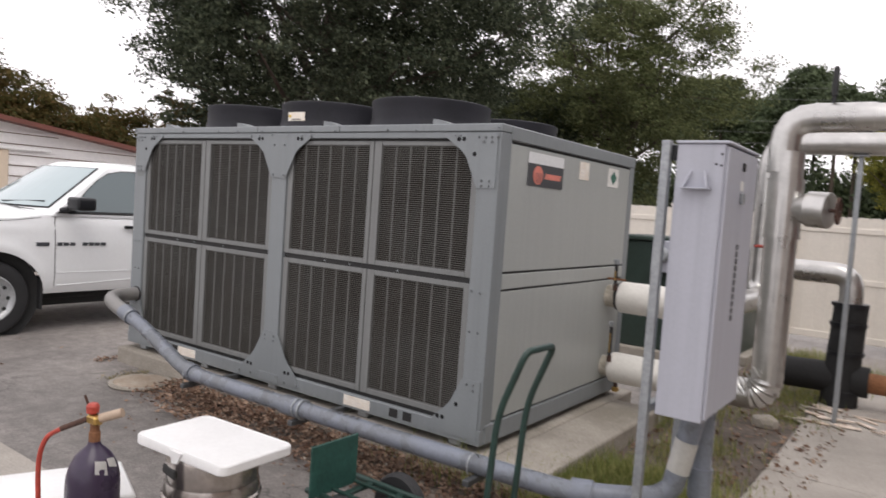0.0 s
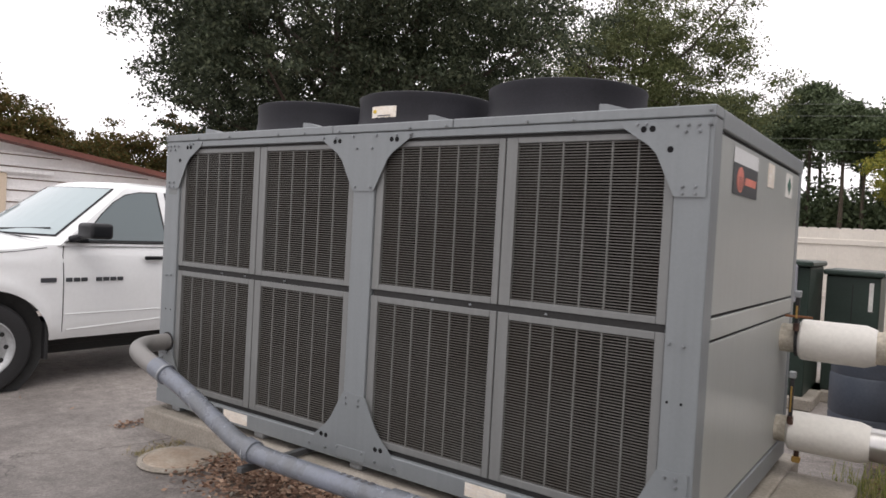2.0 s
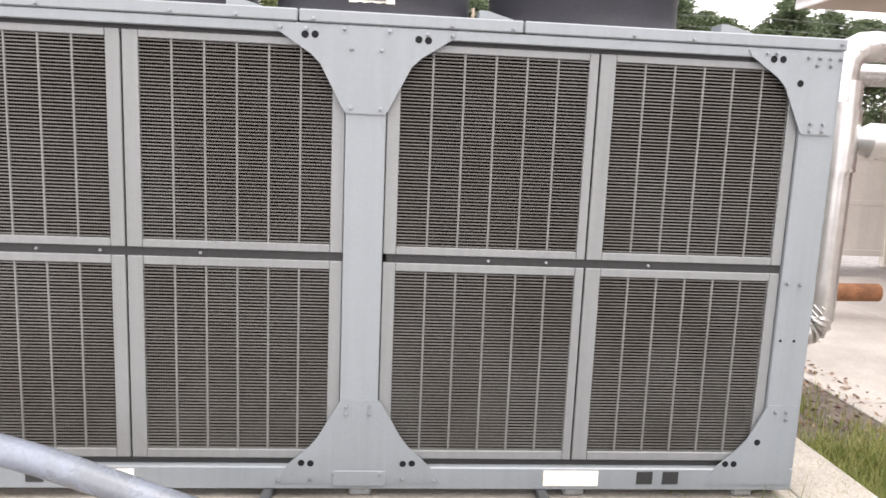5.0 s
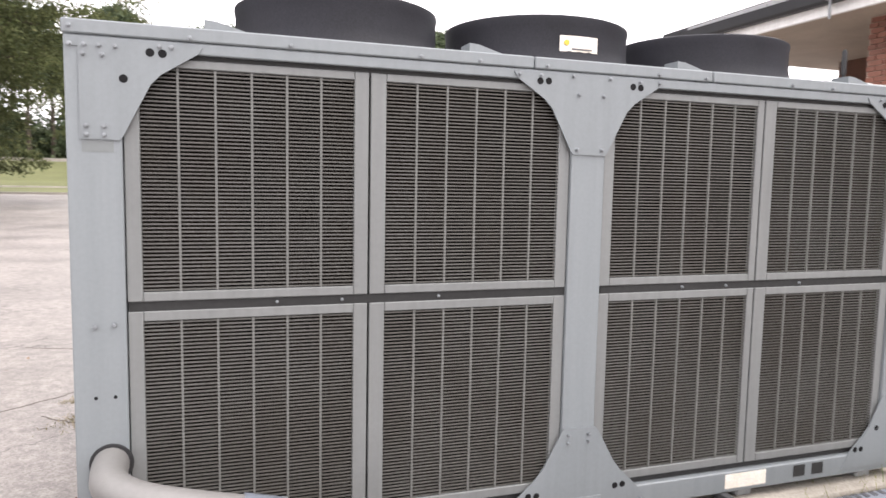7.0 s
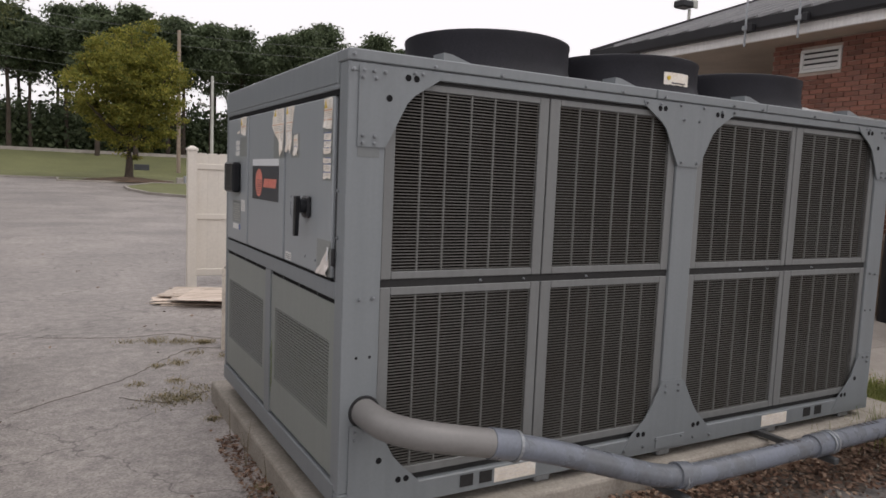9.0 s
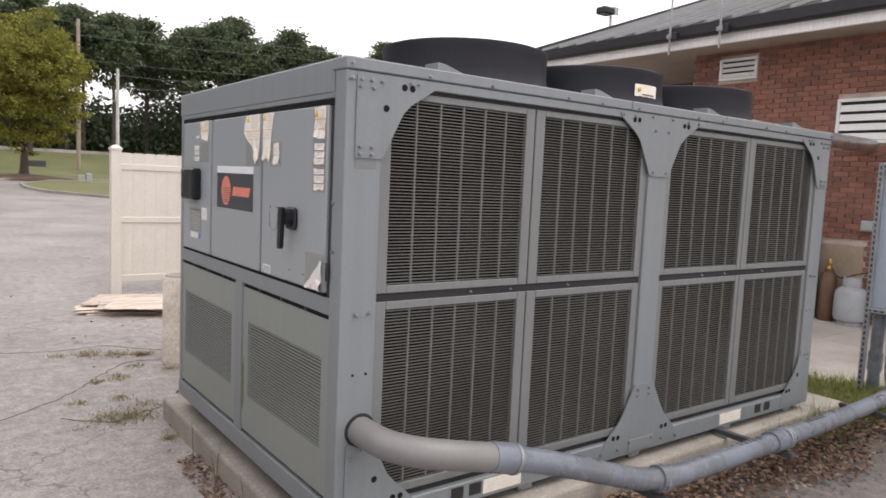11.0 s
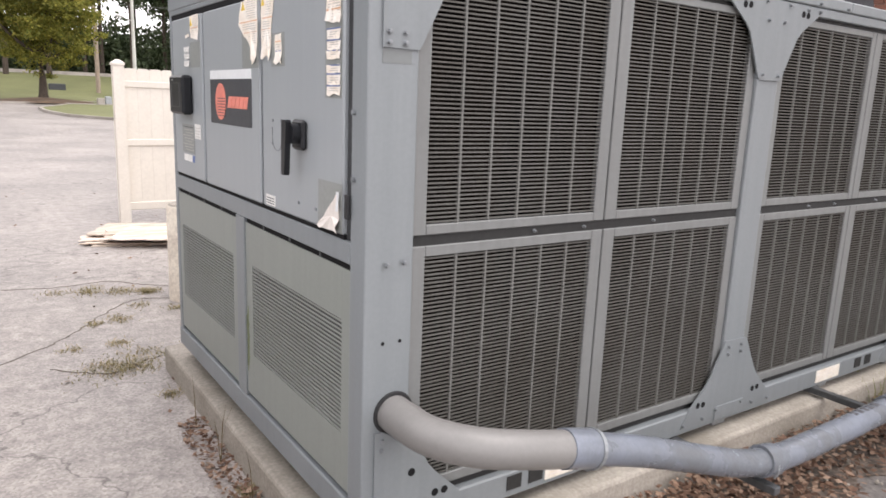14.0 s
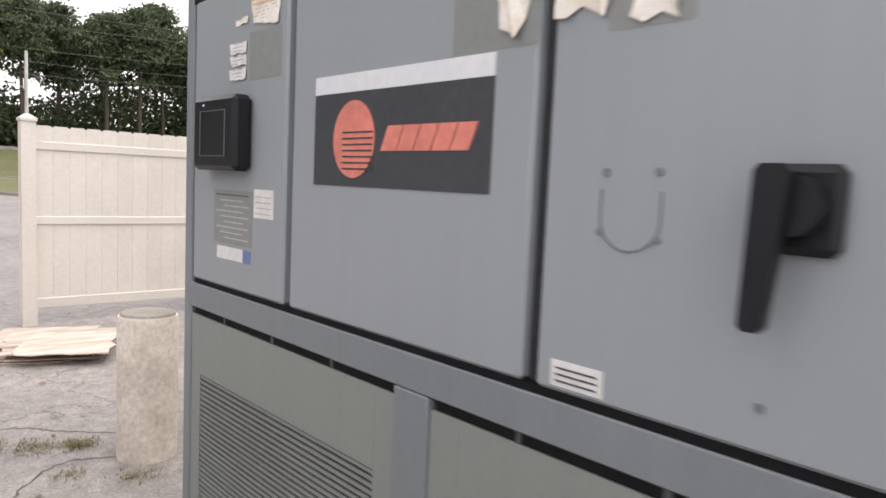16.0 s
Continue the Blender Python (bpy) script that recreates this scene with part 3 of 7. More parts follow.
# ---- the brick plant building ----
WX = 3.1
single("wall_west", abox(WX + 0.012, WX + 0.3, -2.5, 8.38, 0.0, 4.25), M["mortar"], "brick wall, its pale mortar showing in the joints", "wall", kind="structure")
single("wall_plinth", abox(WX - 0.03, WX + 0.012, 5.42, 8.4, 0.0, 1.1, bevel=0.01), M["plinth_tan"], "tan rendered plinth of the brick wall", "plinth", kind="structure")
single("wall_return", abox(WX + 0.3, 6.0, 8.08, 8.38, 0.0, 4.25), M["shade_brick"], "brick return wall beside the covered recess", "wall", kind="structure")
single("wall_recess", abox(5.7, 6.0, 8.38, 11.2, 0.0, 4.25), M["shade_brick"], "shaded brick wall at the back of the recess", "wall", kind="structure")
single("soffit", abox(2.52, 9.9, -2.9, 11.95, 4.06, 4.10), M["soffit"], "tan boarded soffit under the eaves", "soffit", kind="structure")
single("fascia", abox(2.46, 2.52, -2.9, 12.0, 4.04, 4.20, bevel=0.006), M["white_trim"], "white painted fascia board", "fascia", kind="structure")
single("gutter", aprism([(2.34, 4.37), (2.34, 4.22), (2.37, 4.185), (2.459, 4.185), (2.459, 4.37)], "y", -2.9, 12.0), M["gutter"], "dark metal gutter along the eaves", "gutter", kind="structure")
SL = 0.36
roof = thing("roof", (2.4, 4, 4.2), "dark standing-seam metal roof", "roof", kind="structure")
part("sheet", aprism([(2.40, 4.375), (15.4, 4.375 + 13 * SL), (15.4, 4.29 + 13 * SL), (2.46, 4.26)], "y", -2.9, 12.0), M["roof_metal"], roof)
seam = to_mesh("seam", aprism([(0, 0), (13.0, 13 * SL), (13.0, 13 * SL + 0.05), (0, 0.05)], "y", -0.018, 0.018), M["seam_metal"])
for k in range(32):
    piece("seam", seam, roof, (2.39, -2.6 + k * 0.45, 4.377))
part("rake_trim", aprism([(2.38, 4.22), (15.4, 4.22 + 13 * SL), (15.4, 4.43 + 13 * SL), (2.38, 4.43)], "y", 12.002, 12.04), M["gutter"], roof)


def louvre(y0, y1, z0, z1, n, label):
    ob = thing("louvre_vent", (WX, (y0 + y1) / 2, z0), label, "vent", "wall vents", )
    bm = bmesh.new()
    for a in ((y0, y1, z1 - 0.045, z1), (y0, y1, z0, z0 + 0.045), (y0, y0 + 0.045, z0 + 0.0455, z1 - 0.0455), (y1 - 0.045, y1, z0 + 0.0455, z1 - 0.0455)):
        box(bm, WX - 0.035, WX + 0.02, *a, bevel=0.004)
    part("frame", bm, M["louvre"], ob)
    # this sheet colours in the shade behind the blades
    part("backing", abox(WX - 0.002, WX + 0.004, y0 + 0.04, y1 - 0.04, z0 + 0.04, z1 - 0.04), M["dark"], ob, "dark sheet for the shade behind the blades")
    h = (z1 - z0 - 0.1) / n
    for k in range(n):
        z = z0 + 0.05 + k * h
        part("blade", aprism([(WX - 0.032, z), (WX - 0.028, z), (WX - 0.006, z + h * 0.70), (WX - 0.012, z + h * 0.70)], "y", y0 + 0.046, y1 - 0.046), M["louvre"], ob)


louvre(4.71, 5.96, 2.53, 3.16, 4, "large white louvred vent in the brick wall")
louvre(7.23, 7.88, 3.575, 3.92, 3, "small white louvred vent high in the brick wall")

door = thing("door_1", (WX, 3.3, 0), "pair of old white steel doors with a rust-stained top panel", "door", kind="structure")
part("leaf", abox(WX - 0.05, WX + 0.01, 3.41, 4.33, 0.06, 2.50, bevel=0.008), M["door_white"], door)
part("leaf", abox(WX - 0.05, WX + 0.01, 2.48, 3.40, 0.06, 2.50, bevel=0.008), M["door_white"], door)
part("top_panel", abox(WX - 0.05, WX + 0.01, 2.48, 4.33, 2.53, 3.16, bevel=0.008), M["door_rusty"], door, "white panel streaked with orange rust")
bm = bmesh.new()
for a in ((4.335, 4.41, 0.02, 3.24), (2.40, 2.475, 0.02, 3.24), (2.476, 4.334, 3.165, 3.24)):
    box(bm, WX - 0.065, WX + 0.02, *a, bevel=0.006)
part("frame", bm, M["door_white"], door)
part("handle", abox(WX - 0.09, WX - 0.051, 3.44, 3.47, 1.0, 1.2, bevel=0.006), M["galv"], door, "worn steel pull handle")

# two masts and a floodlight on the roof
for y in (8.33, 7.43):
    mast = thing("roof_mast", (2.32, y, 4.2), "thin galvanised mast clamped to the eaves", "mast", "roof masts")
    part("tube", arod((2.31, y, 3.95), (2.31, y, 5.6), 0.017, 8), M["galv"], mast)
    part("clamp", abox(2.28, 2.336, y - 0.07, y + 0.05, 4.2, 4.27, bevel=0.006), M["galv"], mast)
    part("junction_box", abox(2.24, 2.335, y - 0.16, y - 0.075, 4.16, 4.28, bevel=0.008), M["gutter"], mast)
fl = thing("flood_light", (5.5, 12.4, 0), "grey box floodlight on a short pole beyond the roof", "flood light")
part("pole", arod((5.5, 12.4, 0.0), (5.5, 12.4, 5.75), 0.035, 8), M["pole_grey"], fl)
part("head", abox(5.16, 5.52, 12.28, 12.58, 5.76, 5.92, bevel=0.03), M["gutter"], fl)
part("arm", abox(5.55, 5.75, 12.38, 12.42, 5.80, 5.98, bevel=0.01), M["pole_grey"], fl)

# ---- white vinyl fence ----
FY = 11.36


def fence_run(x0, xs, label):
    fence = thing("fence", (x0, FY, 0), label, "fence")
    post = to_mesh("post", boxes_bm([(-0.064, 0.064, -0.064, 0.064, 0, 1.96)]), M["vinyl"])
    cap = to_mesh("post_cap", lathe(bmesh.new(), [(0.105, 1.962), (0.105, 1.99), (0.03, 2.03)], (0, 0, 0), 4), M["vinyl"])
    boardm = to_mesh("board", boxes_bm([(-0.073, 0.073, -0.012, 0.012, 0.24, 1.92), (-0.058, 0.058, -0.0119, 0.0119, 1.9201, 1.932)]), M["vinyl"])
    for x in xs:
        piece("post", post, fence, (x, FY, 0))
        piece("post_cap", cap, fence, (x, FY, 0), (0, 0, radians(45)))
    for a, b in zip(xs, xs[1:]):
        for z0, z1 in ((1.70, 1.78), (0.98, 1.06), (0.16, 0.26)):
            part("rail", abox(a + 0.065, b - 0.065, FY - 0.028, FY + 0.028, z0, z1, bevel=0.006), M["vinyl"], fence)
        n = 12
        w = (b - a - 0.13) / n
        for k in range(n):
            piece("board", boardm, fence, (a + 0.065 + (k + 0.5) * w, FY, 0), scale=(w / 0.147, 1, 1))


fence_run(-5.38, [-5.38, -3.45, -1.70, 0.22, 2.15, 4.1, 5.6], "cream white vinyl privacy fence with capped posts")

# ---- white metal shed behind the truck ----
SX = -13.5
shed = thing("shed", (SX, 5, 0), "long low white metal-clad shed with maroon roof edges", "shed")
part("wall", aprism([(-2.0, 0), (19.0, 0), (19.0, 1.0), (4.7, 2.72), (-2.0, 1.92)], "x", SX - 9, SX), M["siding"], shed)
for k in range(13):
    z = 0.18 + k * 0.19
    ya = max(-2.0, 4.7 - (2.66 - z) / 0.12)
    yb = min(19, 4.7 + (2.66 - z) / 0.12)
    part("siding_rib", abox(SX + 0.001, SX + 0.028, ya, yb, z, z + 0.05, bevel=0.006), M["siding"], shed)
    part("siding_joint", abox(SX + 0.001, SX + 0.008, ya, yb, z - 0.017, z - 0.001), M["rust_brown"], shed)
part("roof", aprism([(-2.6, 1.84), (4.7, 2.72), (4.7, 2.80), (-2.6, 1.92)], "x", SX - 9, SX + 0.35), M["maroon"], shed, "maroon painted rake")
part("roof", aprism([(4.7, 2.72), (19.5, 0.94), (19.5, 1.02), (4.7, 2.80)], "x", SX - 9, SX + 0.35), M["maroon"], shed, "maroon painted rake")
part("door", abox(SX + 0.03, SX + 0.07, 2.9, 5.5, 0.02, 2.15, bevel=0.01), M["tan_door"], shed, "tan sliding door")
part("door_track", abox(SX + 0.071, SX + 0.12, 2.6, 6.2, 2.16, 2.22, bevel=0.01), M["white_trim"], shed)

# ---- the chiller ----
X0, X1, YF, YB, TOP = -6.10, -2.09, 3.56, 5.80, 2.215
ch = thing("chiller", ((X0 + X1) / 2, (YF + YB) / 2, 0.145), "large grey-blue air-cooled chiller with slatted coil guards and six black fans", "chiller")
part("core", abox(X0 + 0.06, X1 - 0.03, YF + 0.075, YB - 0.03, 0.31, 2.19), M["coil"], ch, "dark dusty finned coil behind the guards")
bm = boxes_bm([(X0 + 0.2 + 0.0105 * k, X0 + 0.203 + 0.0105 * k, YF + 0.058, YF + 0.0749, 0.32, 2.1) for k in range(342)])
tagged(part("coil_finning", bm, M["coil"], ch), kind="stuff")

# corner and centre posts
def post(x0, x1, y0, y1):
    part("post", abox(x0, x1, y0, y1, 0.30, 2.165, bevel=0.006, seg=2), M["unit_grey"], ch)


post(X0, -5.925, YF, YF + 0.098)
post(-4.166, -4.002, YF, YF + 0.06)
post(-2.25, X1, YF, YF + 0.13)
post(X0, X0 + 0.12, YB - 0.05, YB)
post(X1 - 0.1, X1, YB - 0.1, YB)
# base rails
part("base_rail", abox(X0 + 0.0, X1, YF - 0.004, YF + 0.05, 0.195, 0.299, bevel=0.005), M["unit_grey"], ch)
part("base_rail", abox(X0 - 0.004, X0 + 0.05, YF + 0.052, YB, 0.228, 0.33, bevel=0.005), M["unit_grey"], ch)
part("base_rail", abox(X1 - 0.05, X1 + 0.004, YF + 0.052, YB, 0.195, 0.322, bevel=0.005), M["unit_grey"], ch)
part("base_rail", abox(X0 + 0.052, X1 - 0.052, YB - 0.05, YB, 0.195, 0.33, bevel=0.005), M["unit_grey"], ch)
for x in (-5.9, -4.95, -4.07, -3.1, -2.3):
    for y in (YF + 0.09, YB - 0.2):
        part("isolator", abox(x - 0.05, x + 0.05, y - 0.06, y + 0.06, 0.146, 0.194, bevel=0.01), M["galv"], ch, "small green-grey isolator foot")
# top rails with their cap strip
part("top_rail", abox(X0 + 0.004, X1 - 0.004, YF - 0.0026, YF + 0.048, 2.122, 2.163, bevel=0.004), M["unit_grey"], ch)
# near-black strip carries the shade of this recess
part("gap_strip", abox(-5.93, -2.24, YF + 0.02, YF + 0.05, 2.09, 2.121), M["dark"], ch, "dark strip for the shaded recess under the top rail")
for a, b in ((X0 - 0.005, -4.36), (-4.355, -3.46), (-3.455, X1 + 0.005)):
    part("cap_strip", abox(a, b, YF - 0.008, YF + 0.12, 2.166, TOP, bevel=0.005), M["unit_grey"], ch)
part("top_rail", abox(X0 - 0.005, X0 + 0.06, YF + 0.121, YB, 2.078, TOP, bevel=0.006), M["unit_grey"], ch)
part("top_rail", abox(X1 - 0.06, X1 + 0.005, YF + 0.121, YB, 2.125, TOP, bevel=0.006), M["unit_grey"], ch)
part("top_rail", abox(X0 + 0.061, X1 - 0.061, YB - 0.05, YB, 2.1, TOP, bevel=0.006), M["unit_grey"], ch)
part("corner_block", abox(X0 - 0.004, X0 + 0.06, YF + 0.0985, YF + 0.1205, 2.078, 2.165), M["unit_grey"], ch)
part("deck", abox(X0 + 0.061, X1 - 0.061, YF + 0.121, YB - 0.051, 2.19, 2.212), M["unit_grey"], ch, "flat sheet-metal fan deck")
for x in (-5.58, -4.57, -3.57, -2.56):
    part("deck_flange", aprism([(x - 0.07, 2.2155), (x + 0.07, 2.2155), (x + 0.07, 2.219), (x - 0.03, 2.247), (x - 0.07, 2.25)], "y", YF + 0.012, YF + 0.11), M["unit_grey"], ch)


def grille(lo, hi, z0, z1, pitch, bar, at, depth, axis):
    """Slats between lo and hi along an axis, at a plane."""
    out = []

    def add(a, b, c, d, n0, n1):
        out.append((a, b, n0, n1, c, d) if axis == "x" else (n0, n1, a, b, c, d))
    n = int((z1 - z0) / pitch)
    for k in range(n):
        z = z0 + (k + 0.5) * (z1 - z0) / n
        add(lo, hi, z - bar / 2, z + bar / 2, at, at + depth)
    return boxes_bm(out)


def coil_guard(xa, xb, z0, z1, ml, mr, mb, mt):
    """One framed slatted guard on the long side."""
    g = new("coil_guard")
    g.parent = ch
    origin_of[g] = origin_of[ch]
    y0 = YF + 0.014
    bm = bmesh.new()
    for a in ((xa, xa + ml, z0, z1), (xb - mr, xb, z0, z1), (xa + ml + 0.0005, xb - mr - 0.0005, z0, z0 + mb), (xa + ml + 0.0005, xb - mr - 0.0005, z1 - mt, z1)):
        box(bm, a[0], a[1], y0, y0 + 0.025, a[2], a[3], bevel=0.003)
    part("guard_frame", bm, M["galv_frame"], g)
    part("slats", grille(xa + ml, xb - mr, z0 + mb, z1 - mt, 0.0140, 0.0055, y0 + 0.006, 0.006, "x"), M["slat"], g, "close-set taupe slats")
    for k in range(1, 6):
        u = xa + ml + (xb - mr - xa - ml) * k / 6
        part("guard_bar", abox(u - 0.0042, u + 0.0042, y0 + 0.004, y0 + 0.0125, z0 + mb - 0.002, z1 - mt + 0.002), M["guard_bar"], g)
    return g


for xa, xb, ml, mr in ((-5.922, -5.050, 0.052, 0.056), (-5.042, -4.168, 0.062, 0.053), (-3.999, -3.134, 0.054, 0.038), (-3.126, -2.253, 0.066, 0.047)):
    coil_guard(xa, xb, 1.243, 2.105, ml, mr, 0.034, 0.03)
    coil_guard(xa, xb, 0.330, 1.207, ml, mr, 0.04, 0.036)
# these strips colour in the shade of the gaps round the guards
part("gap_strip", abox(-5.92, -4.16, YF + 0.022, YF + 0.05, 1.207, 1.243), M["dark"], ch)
part("gap_strip", abox(-5.92, -2.255, YF + 0.03, YF + 0.05, 0.2995, 0.3295), M["dark"], ch, "dark strip for the shade above the base rail")
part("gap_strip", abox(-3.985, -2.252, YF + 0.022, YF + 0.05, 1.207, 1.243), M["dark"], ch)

# gusset plates
GY = YF - 0.005


def gusset(pts, name="gusset_plate"):
    part(name, aprism(pts, "y", GY - 0.003, GY + 0.004), M["unit_grey"], ch)


gusset([(-4.448, 2.15), (-4.433, 2.125), (-4.308, 2.045), (-4.270, 2.008), (-4.176, 1.832), (-4.164, 1.818), (-4.008, 1.818), (-3.996, 1.832), (-3.906, 2.008), (-3.869, 2.045), (-3.745, 2.125), (-3.73, 2.15)])
gusset([(X0 + 0.045, 2.15), (-5.655, 2.15), (-5.67, 2.125), (-5.795, 2.045), (-5.83, 2.008), (-5.92, 1.83), (-5.93, 1.815), (X0 + 0.045, 1.815)])
gusset([(X1 - 0.02, 2.15), (-2.51, 2.15), (-2.495, 2.125), (-2.375, 2.045), (-2.338, 2.008), (-2.255, 1.83), (-2.245, 1.815), (X1 - 0.02, 1.815)])
gusset([(-4.158, 0.61), (-4.0, 0.605), (-3.985, 0.59), (-3.90, 0.44), (-3.865, 0.395), (-3.775, 0.31), (-3.71, 0.225), (-4.44, 0.225), (-4.385, 0.31), (-4.29, 0.395), (-4.255, 0.44), (-4.172, 0.59)])
gusset([(X0 + 0.045, 0.605), (-5.93, 0.605), (-5.92, 0.59), (-5.84, 0.44), (-5.80, 0.395), (-5.71, 0.31), (-5.66, 0.225), (X0 + 0.045, 0.225)])
gusset([(X1 - 0.02, 0.605), (-2.245, 0.605), (-2.255, 0.59), (-2.33, 0.44), (-2.37, 0.395), (-2.46, 0.31), (-2.51, 0.225), (X1 - 0.02, 0.225)])
for a, b in ((-4.19, -3.96),):
    part("joint_plate", abox(a, b, GY - 0.008, GY - 0.0035, 0.215, 0.285, bevel=0.002), M["unit_grey"], ch)

bolt_mesh = to_mesh("bolt", lathe(bmesh.new(), [(0.010, 0), (0.010, -0.0015), (0.0068, -0.002), (0.0068, -0.011), (0.0045, -0.012)], (0, 0, 0), 6, "y"), M["bolt"])
hole_mesh = to_mesh("hole", lathe(bmesh.new(), [(0.0145, 0), (0.0145, -0.0008), (0.012, -0.0006)], (0, 0, 0), 18, "y"), M["gap_black"])
spots, holes = [], []
for cx, sx in ((-4.086, 1), (-4.086, -1)):
    spots += [(cx + sx * 0.06, 1.84), (cx + sx * 0.06, 2.07), (cx + sx * 0.09, 2.145), (cx + sx * 0.24, 2.14), (cx + sx * 0.34, 2.14), (cx + sx * 0.05, 0.578), (cx + sx * 0.05, 0.543), (cx + sx * 0.10, 0.27), (cx + sx * 0.34, 0.24), (cx + sx * 0.2, 0.245)]
    holes += [(cx + sx * 0.205, 2.119), (cx + sx * 0.244, 2.117), (cx + sx * 0.200, 0.317), (cx + sx * 0.24, 0.319)]
for edge, sx in ((X0, 1), (X1, -1)):
    spots += [(edge + sx * u, z) for u, z in ((0.02, 2.19), (0.02, 2.13), (0.065, 2.13), (0.11, 2.13), (0.16, 2.13), (0.06, 2.10), (0.12, 2.10), (0.065, 1.86), (0.12, 1.86), (0.065, 1.83), (0.12, 1.83), (0.30, 2.14), (0.34, 2.14), (0.074, 1.163), (0.136, 1.167), (0.07, 0.575), (0.12, 0.575), (0.07, 0.54))]
    holes += [(edge + sx * u, z) for u, z in ((0.184, 2.024), (0.27, 2.118), (0.31, 2.117), (0.19, 0.43), (0.29, 0.325), (0.33, 0.325), (0.070, 0.906), (0.133, 0.906))]
for x, z in spots:
    piece("bolt", bolt_mesh, ch, (x, GY - 0.0032 if z < 2.16 else YF - 0.0085, z))
for x, z in holes:
    s = 0.45 if abs(z - 0.906) < 0.01 else 1.0
    piece("hole", hole_mesh, ch, (x, (GY - 0.0033) if s == 1 else YF - 0.0005, z), scale=(s, 1, s))
for x in (-5.35, -4.85, -4.6, -3.5, -3.0, -2.75, -5.7, -3.75, -4.3):
    piece("bolt", bolt_mesh, ch, (x, YF - 0.0085, 2.178))
for x in (-5.4, -5.15, -4.75, -3.55, -3.3, -2.85):
    piece("bolt", bolt_mesh, ch, (x, YF + 0.021, 1.225), scale=(0.7, 1, 0.7))
# forklift slots and rating labels in the base rail
for x in (-5.44, -5.33, -2.79, -2.67):
    part("lift_slot", abox(x - 0.037, x + 0.037, YF - 0.0075, YF - 0.0045, 0.225, 0.285, bevel=0.001), M["dark"], ch)
for x in (-5.155, -3.13):
    part("rail_label", abox(x - 0.125, x + 0.125, YF - 0.0068, YF - 0.0046, 0.215, 0.287), M["paper"], ch, "sun-bleached paper label")
    for k in range(3):
        part("text_bar", abox(x - 0.10, x + 0.08 - 0.03 * k, YF - 0.0076, YF - 0.0069, 0.23 + 0.018 * k, 0.236 + 0.018 * k), M["foil"], ch)


def fan(x, y):
    f = new("fan")
    f.parent = ch
    origin_of[f] = origin_of[ch]
    prof = [(0.475, 2.213), (0.475, 2.225), (0.462, 2.24), (0.448, 2.30), (0.447, 2.39), (0.452, 2.415), (0.450, 2.428), (0.438, 2.434), (0.425, 2.425), (0.42, 2.30), (0.42, 2.23), (0.41, 2.225)]
    part("shroud", alathe(prof, (x, y, 0), 56), M["fan_black"], f, "black moulded fan shroud", smooth=True)
    bm = bmesh.new()
    for r in (0.12, 0.2, 0.28, 0.36, 0.415):
        tube(bm, [(x + r * math.cos(a * math.pi / 12), y + r * math.sin(a * math.pi / 12), 2.405) for a in range(25)], 0.004, 5)
    for a in range(6):
        c, s = math.cos(a * math.pi / 6), math.sin(a * math.pi / 6)
        rod(bm, (x - 0.425 * c, y - 0.425 * s, 2.398), (x + 0.425 * c, y + 0.425 * s, 2.398), 0.004, 5)
    part("finger_guard", bm, M["black_plastic"], f)
    part("motor", arod((x, y, 2.24), (x, y, 2.37), 0.09, 16), M["unit_grey"], f)
    for a in range(6):
        bl = abox(0.08, 0.41, -0.07, 0.07, -0.004, 0.004, bevel=0.003)
        bmesh.ops.transform(bl, verts=bl.verts, matrix=Matrix.Translation((x, y, 2.30)) @ Matrix.Rotation(a * math.pi / 3, 4, "Z") @ Matrix.Rotation(radians(24), 4, "X"))
        part("blade", bl, M["black_plastic"], f)
    return f


for fy in (4.14, 5.24):
    for fx in (-5.07, -4.075, -3.08):
        fan(fx, fy)
# caution tag wrapped on the middle fan shroud
bm = bmesh.new()
for k in range(6):
    a0, a1 = radians(-90 - 12 + k * 4.0), radians(-90 - 12 + (k + 1) * 4.0)
    q = [bm.verts.new((-4.075 + 0.4535 * math.cos(a), 4.14 + 0.4535 * math.sin(a), z)) for a, z in ((a0, 2.268), (a1, 2.268), (a1, 2.343), (a0, 2.343))]
    bm.faces.new(q)
bmesh.ops.remove_doubles(bm, verts=bm.verts, dist=1e-5)
bmesh.ops.solidify(bm, geom=bm.faces[:], thickness=0.002)
part("fan_tag", bm, M["paper"], ch, "cream caution tag")
part("tag_mark", arod((-4.14, 3.690, 2.312), (-4.14, 3.684, 2.312), 0.012, 12), M["label_yellow"], ch)
part("tag_bar", abox(-4.115, -4.015, 3.6842, 3.6868, 2.283, 2.289), M["label_ink"], ch)

# west end: control doors above, louvred panels below
def west(name, y0, y1, z0, z1, d0, d1, mat, parent=ch, label="", bevel=0.003):
    """A flat part on the west end, d0 to d1 proud of its plane."""
    return part(name, abox(X0 - d1, X0 - d0, y0, y1, z0, z1, bevel=bevel), mat, parent, label)


# near-black sheet in place of the shade behind doors and panels
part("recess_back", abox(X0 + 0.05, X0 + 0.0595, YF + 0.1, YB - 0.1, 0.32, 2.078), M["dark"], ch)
west("cross_rail", 3.655, 5.75, 1.150, 1.222, -0.04, 0.002, M["unit_grey"])
west("mullion", 4.652, 4.756, 0.331, 1.149, -0.04, 0.003, M["unit_grey"])
west("hem_rail", 3.655, 5.75, 2.056, 2.077, -0.045, 0.004, M["unit_grey"], label="thin hem under the top rail")
doors = []
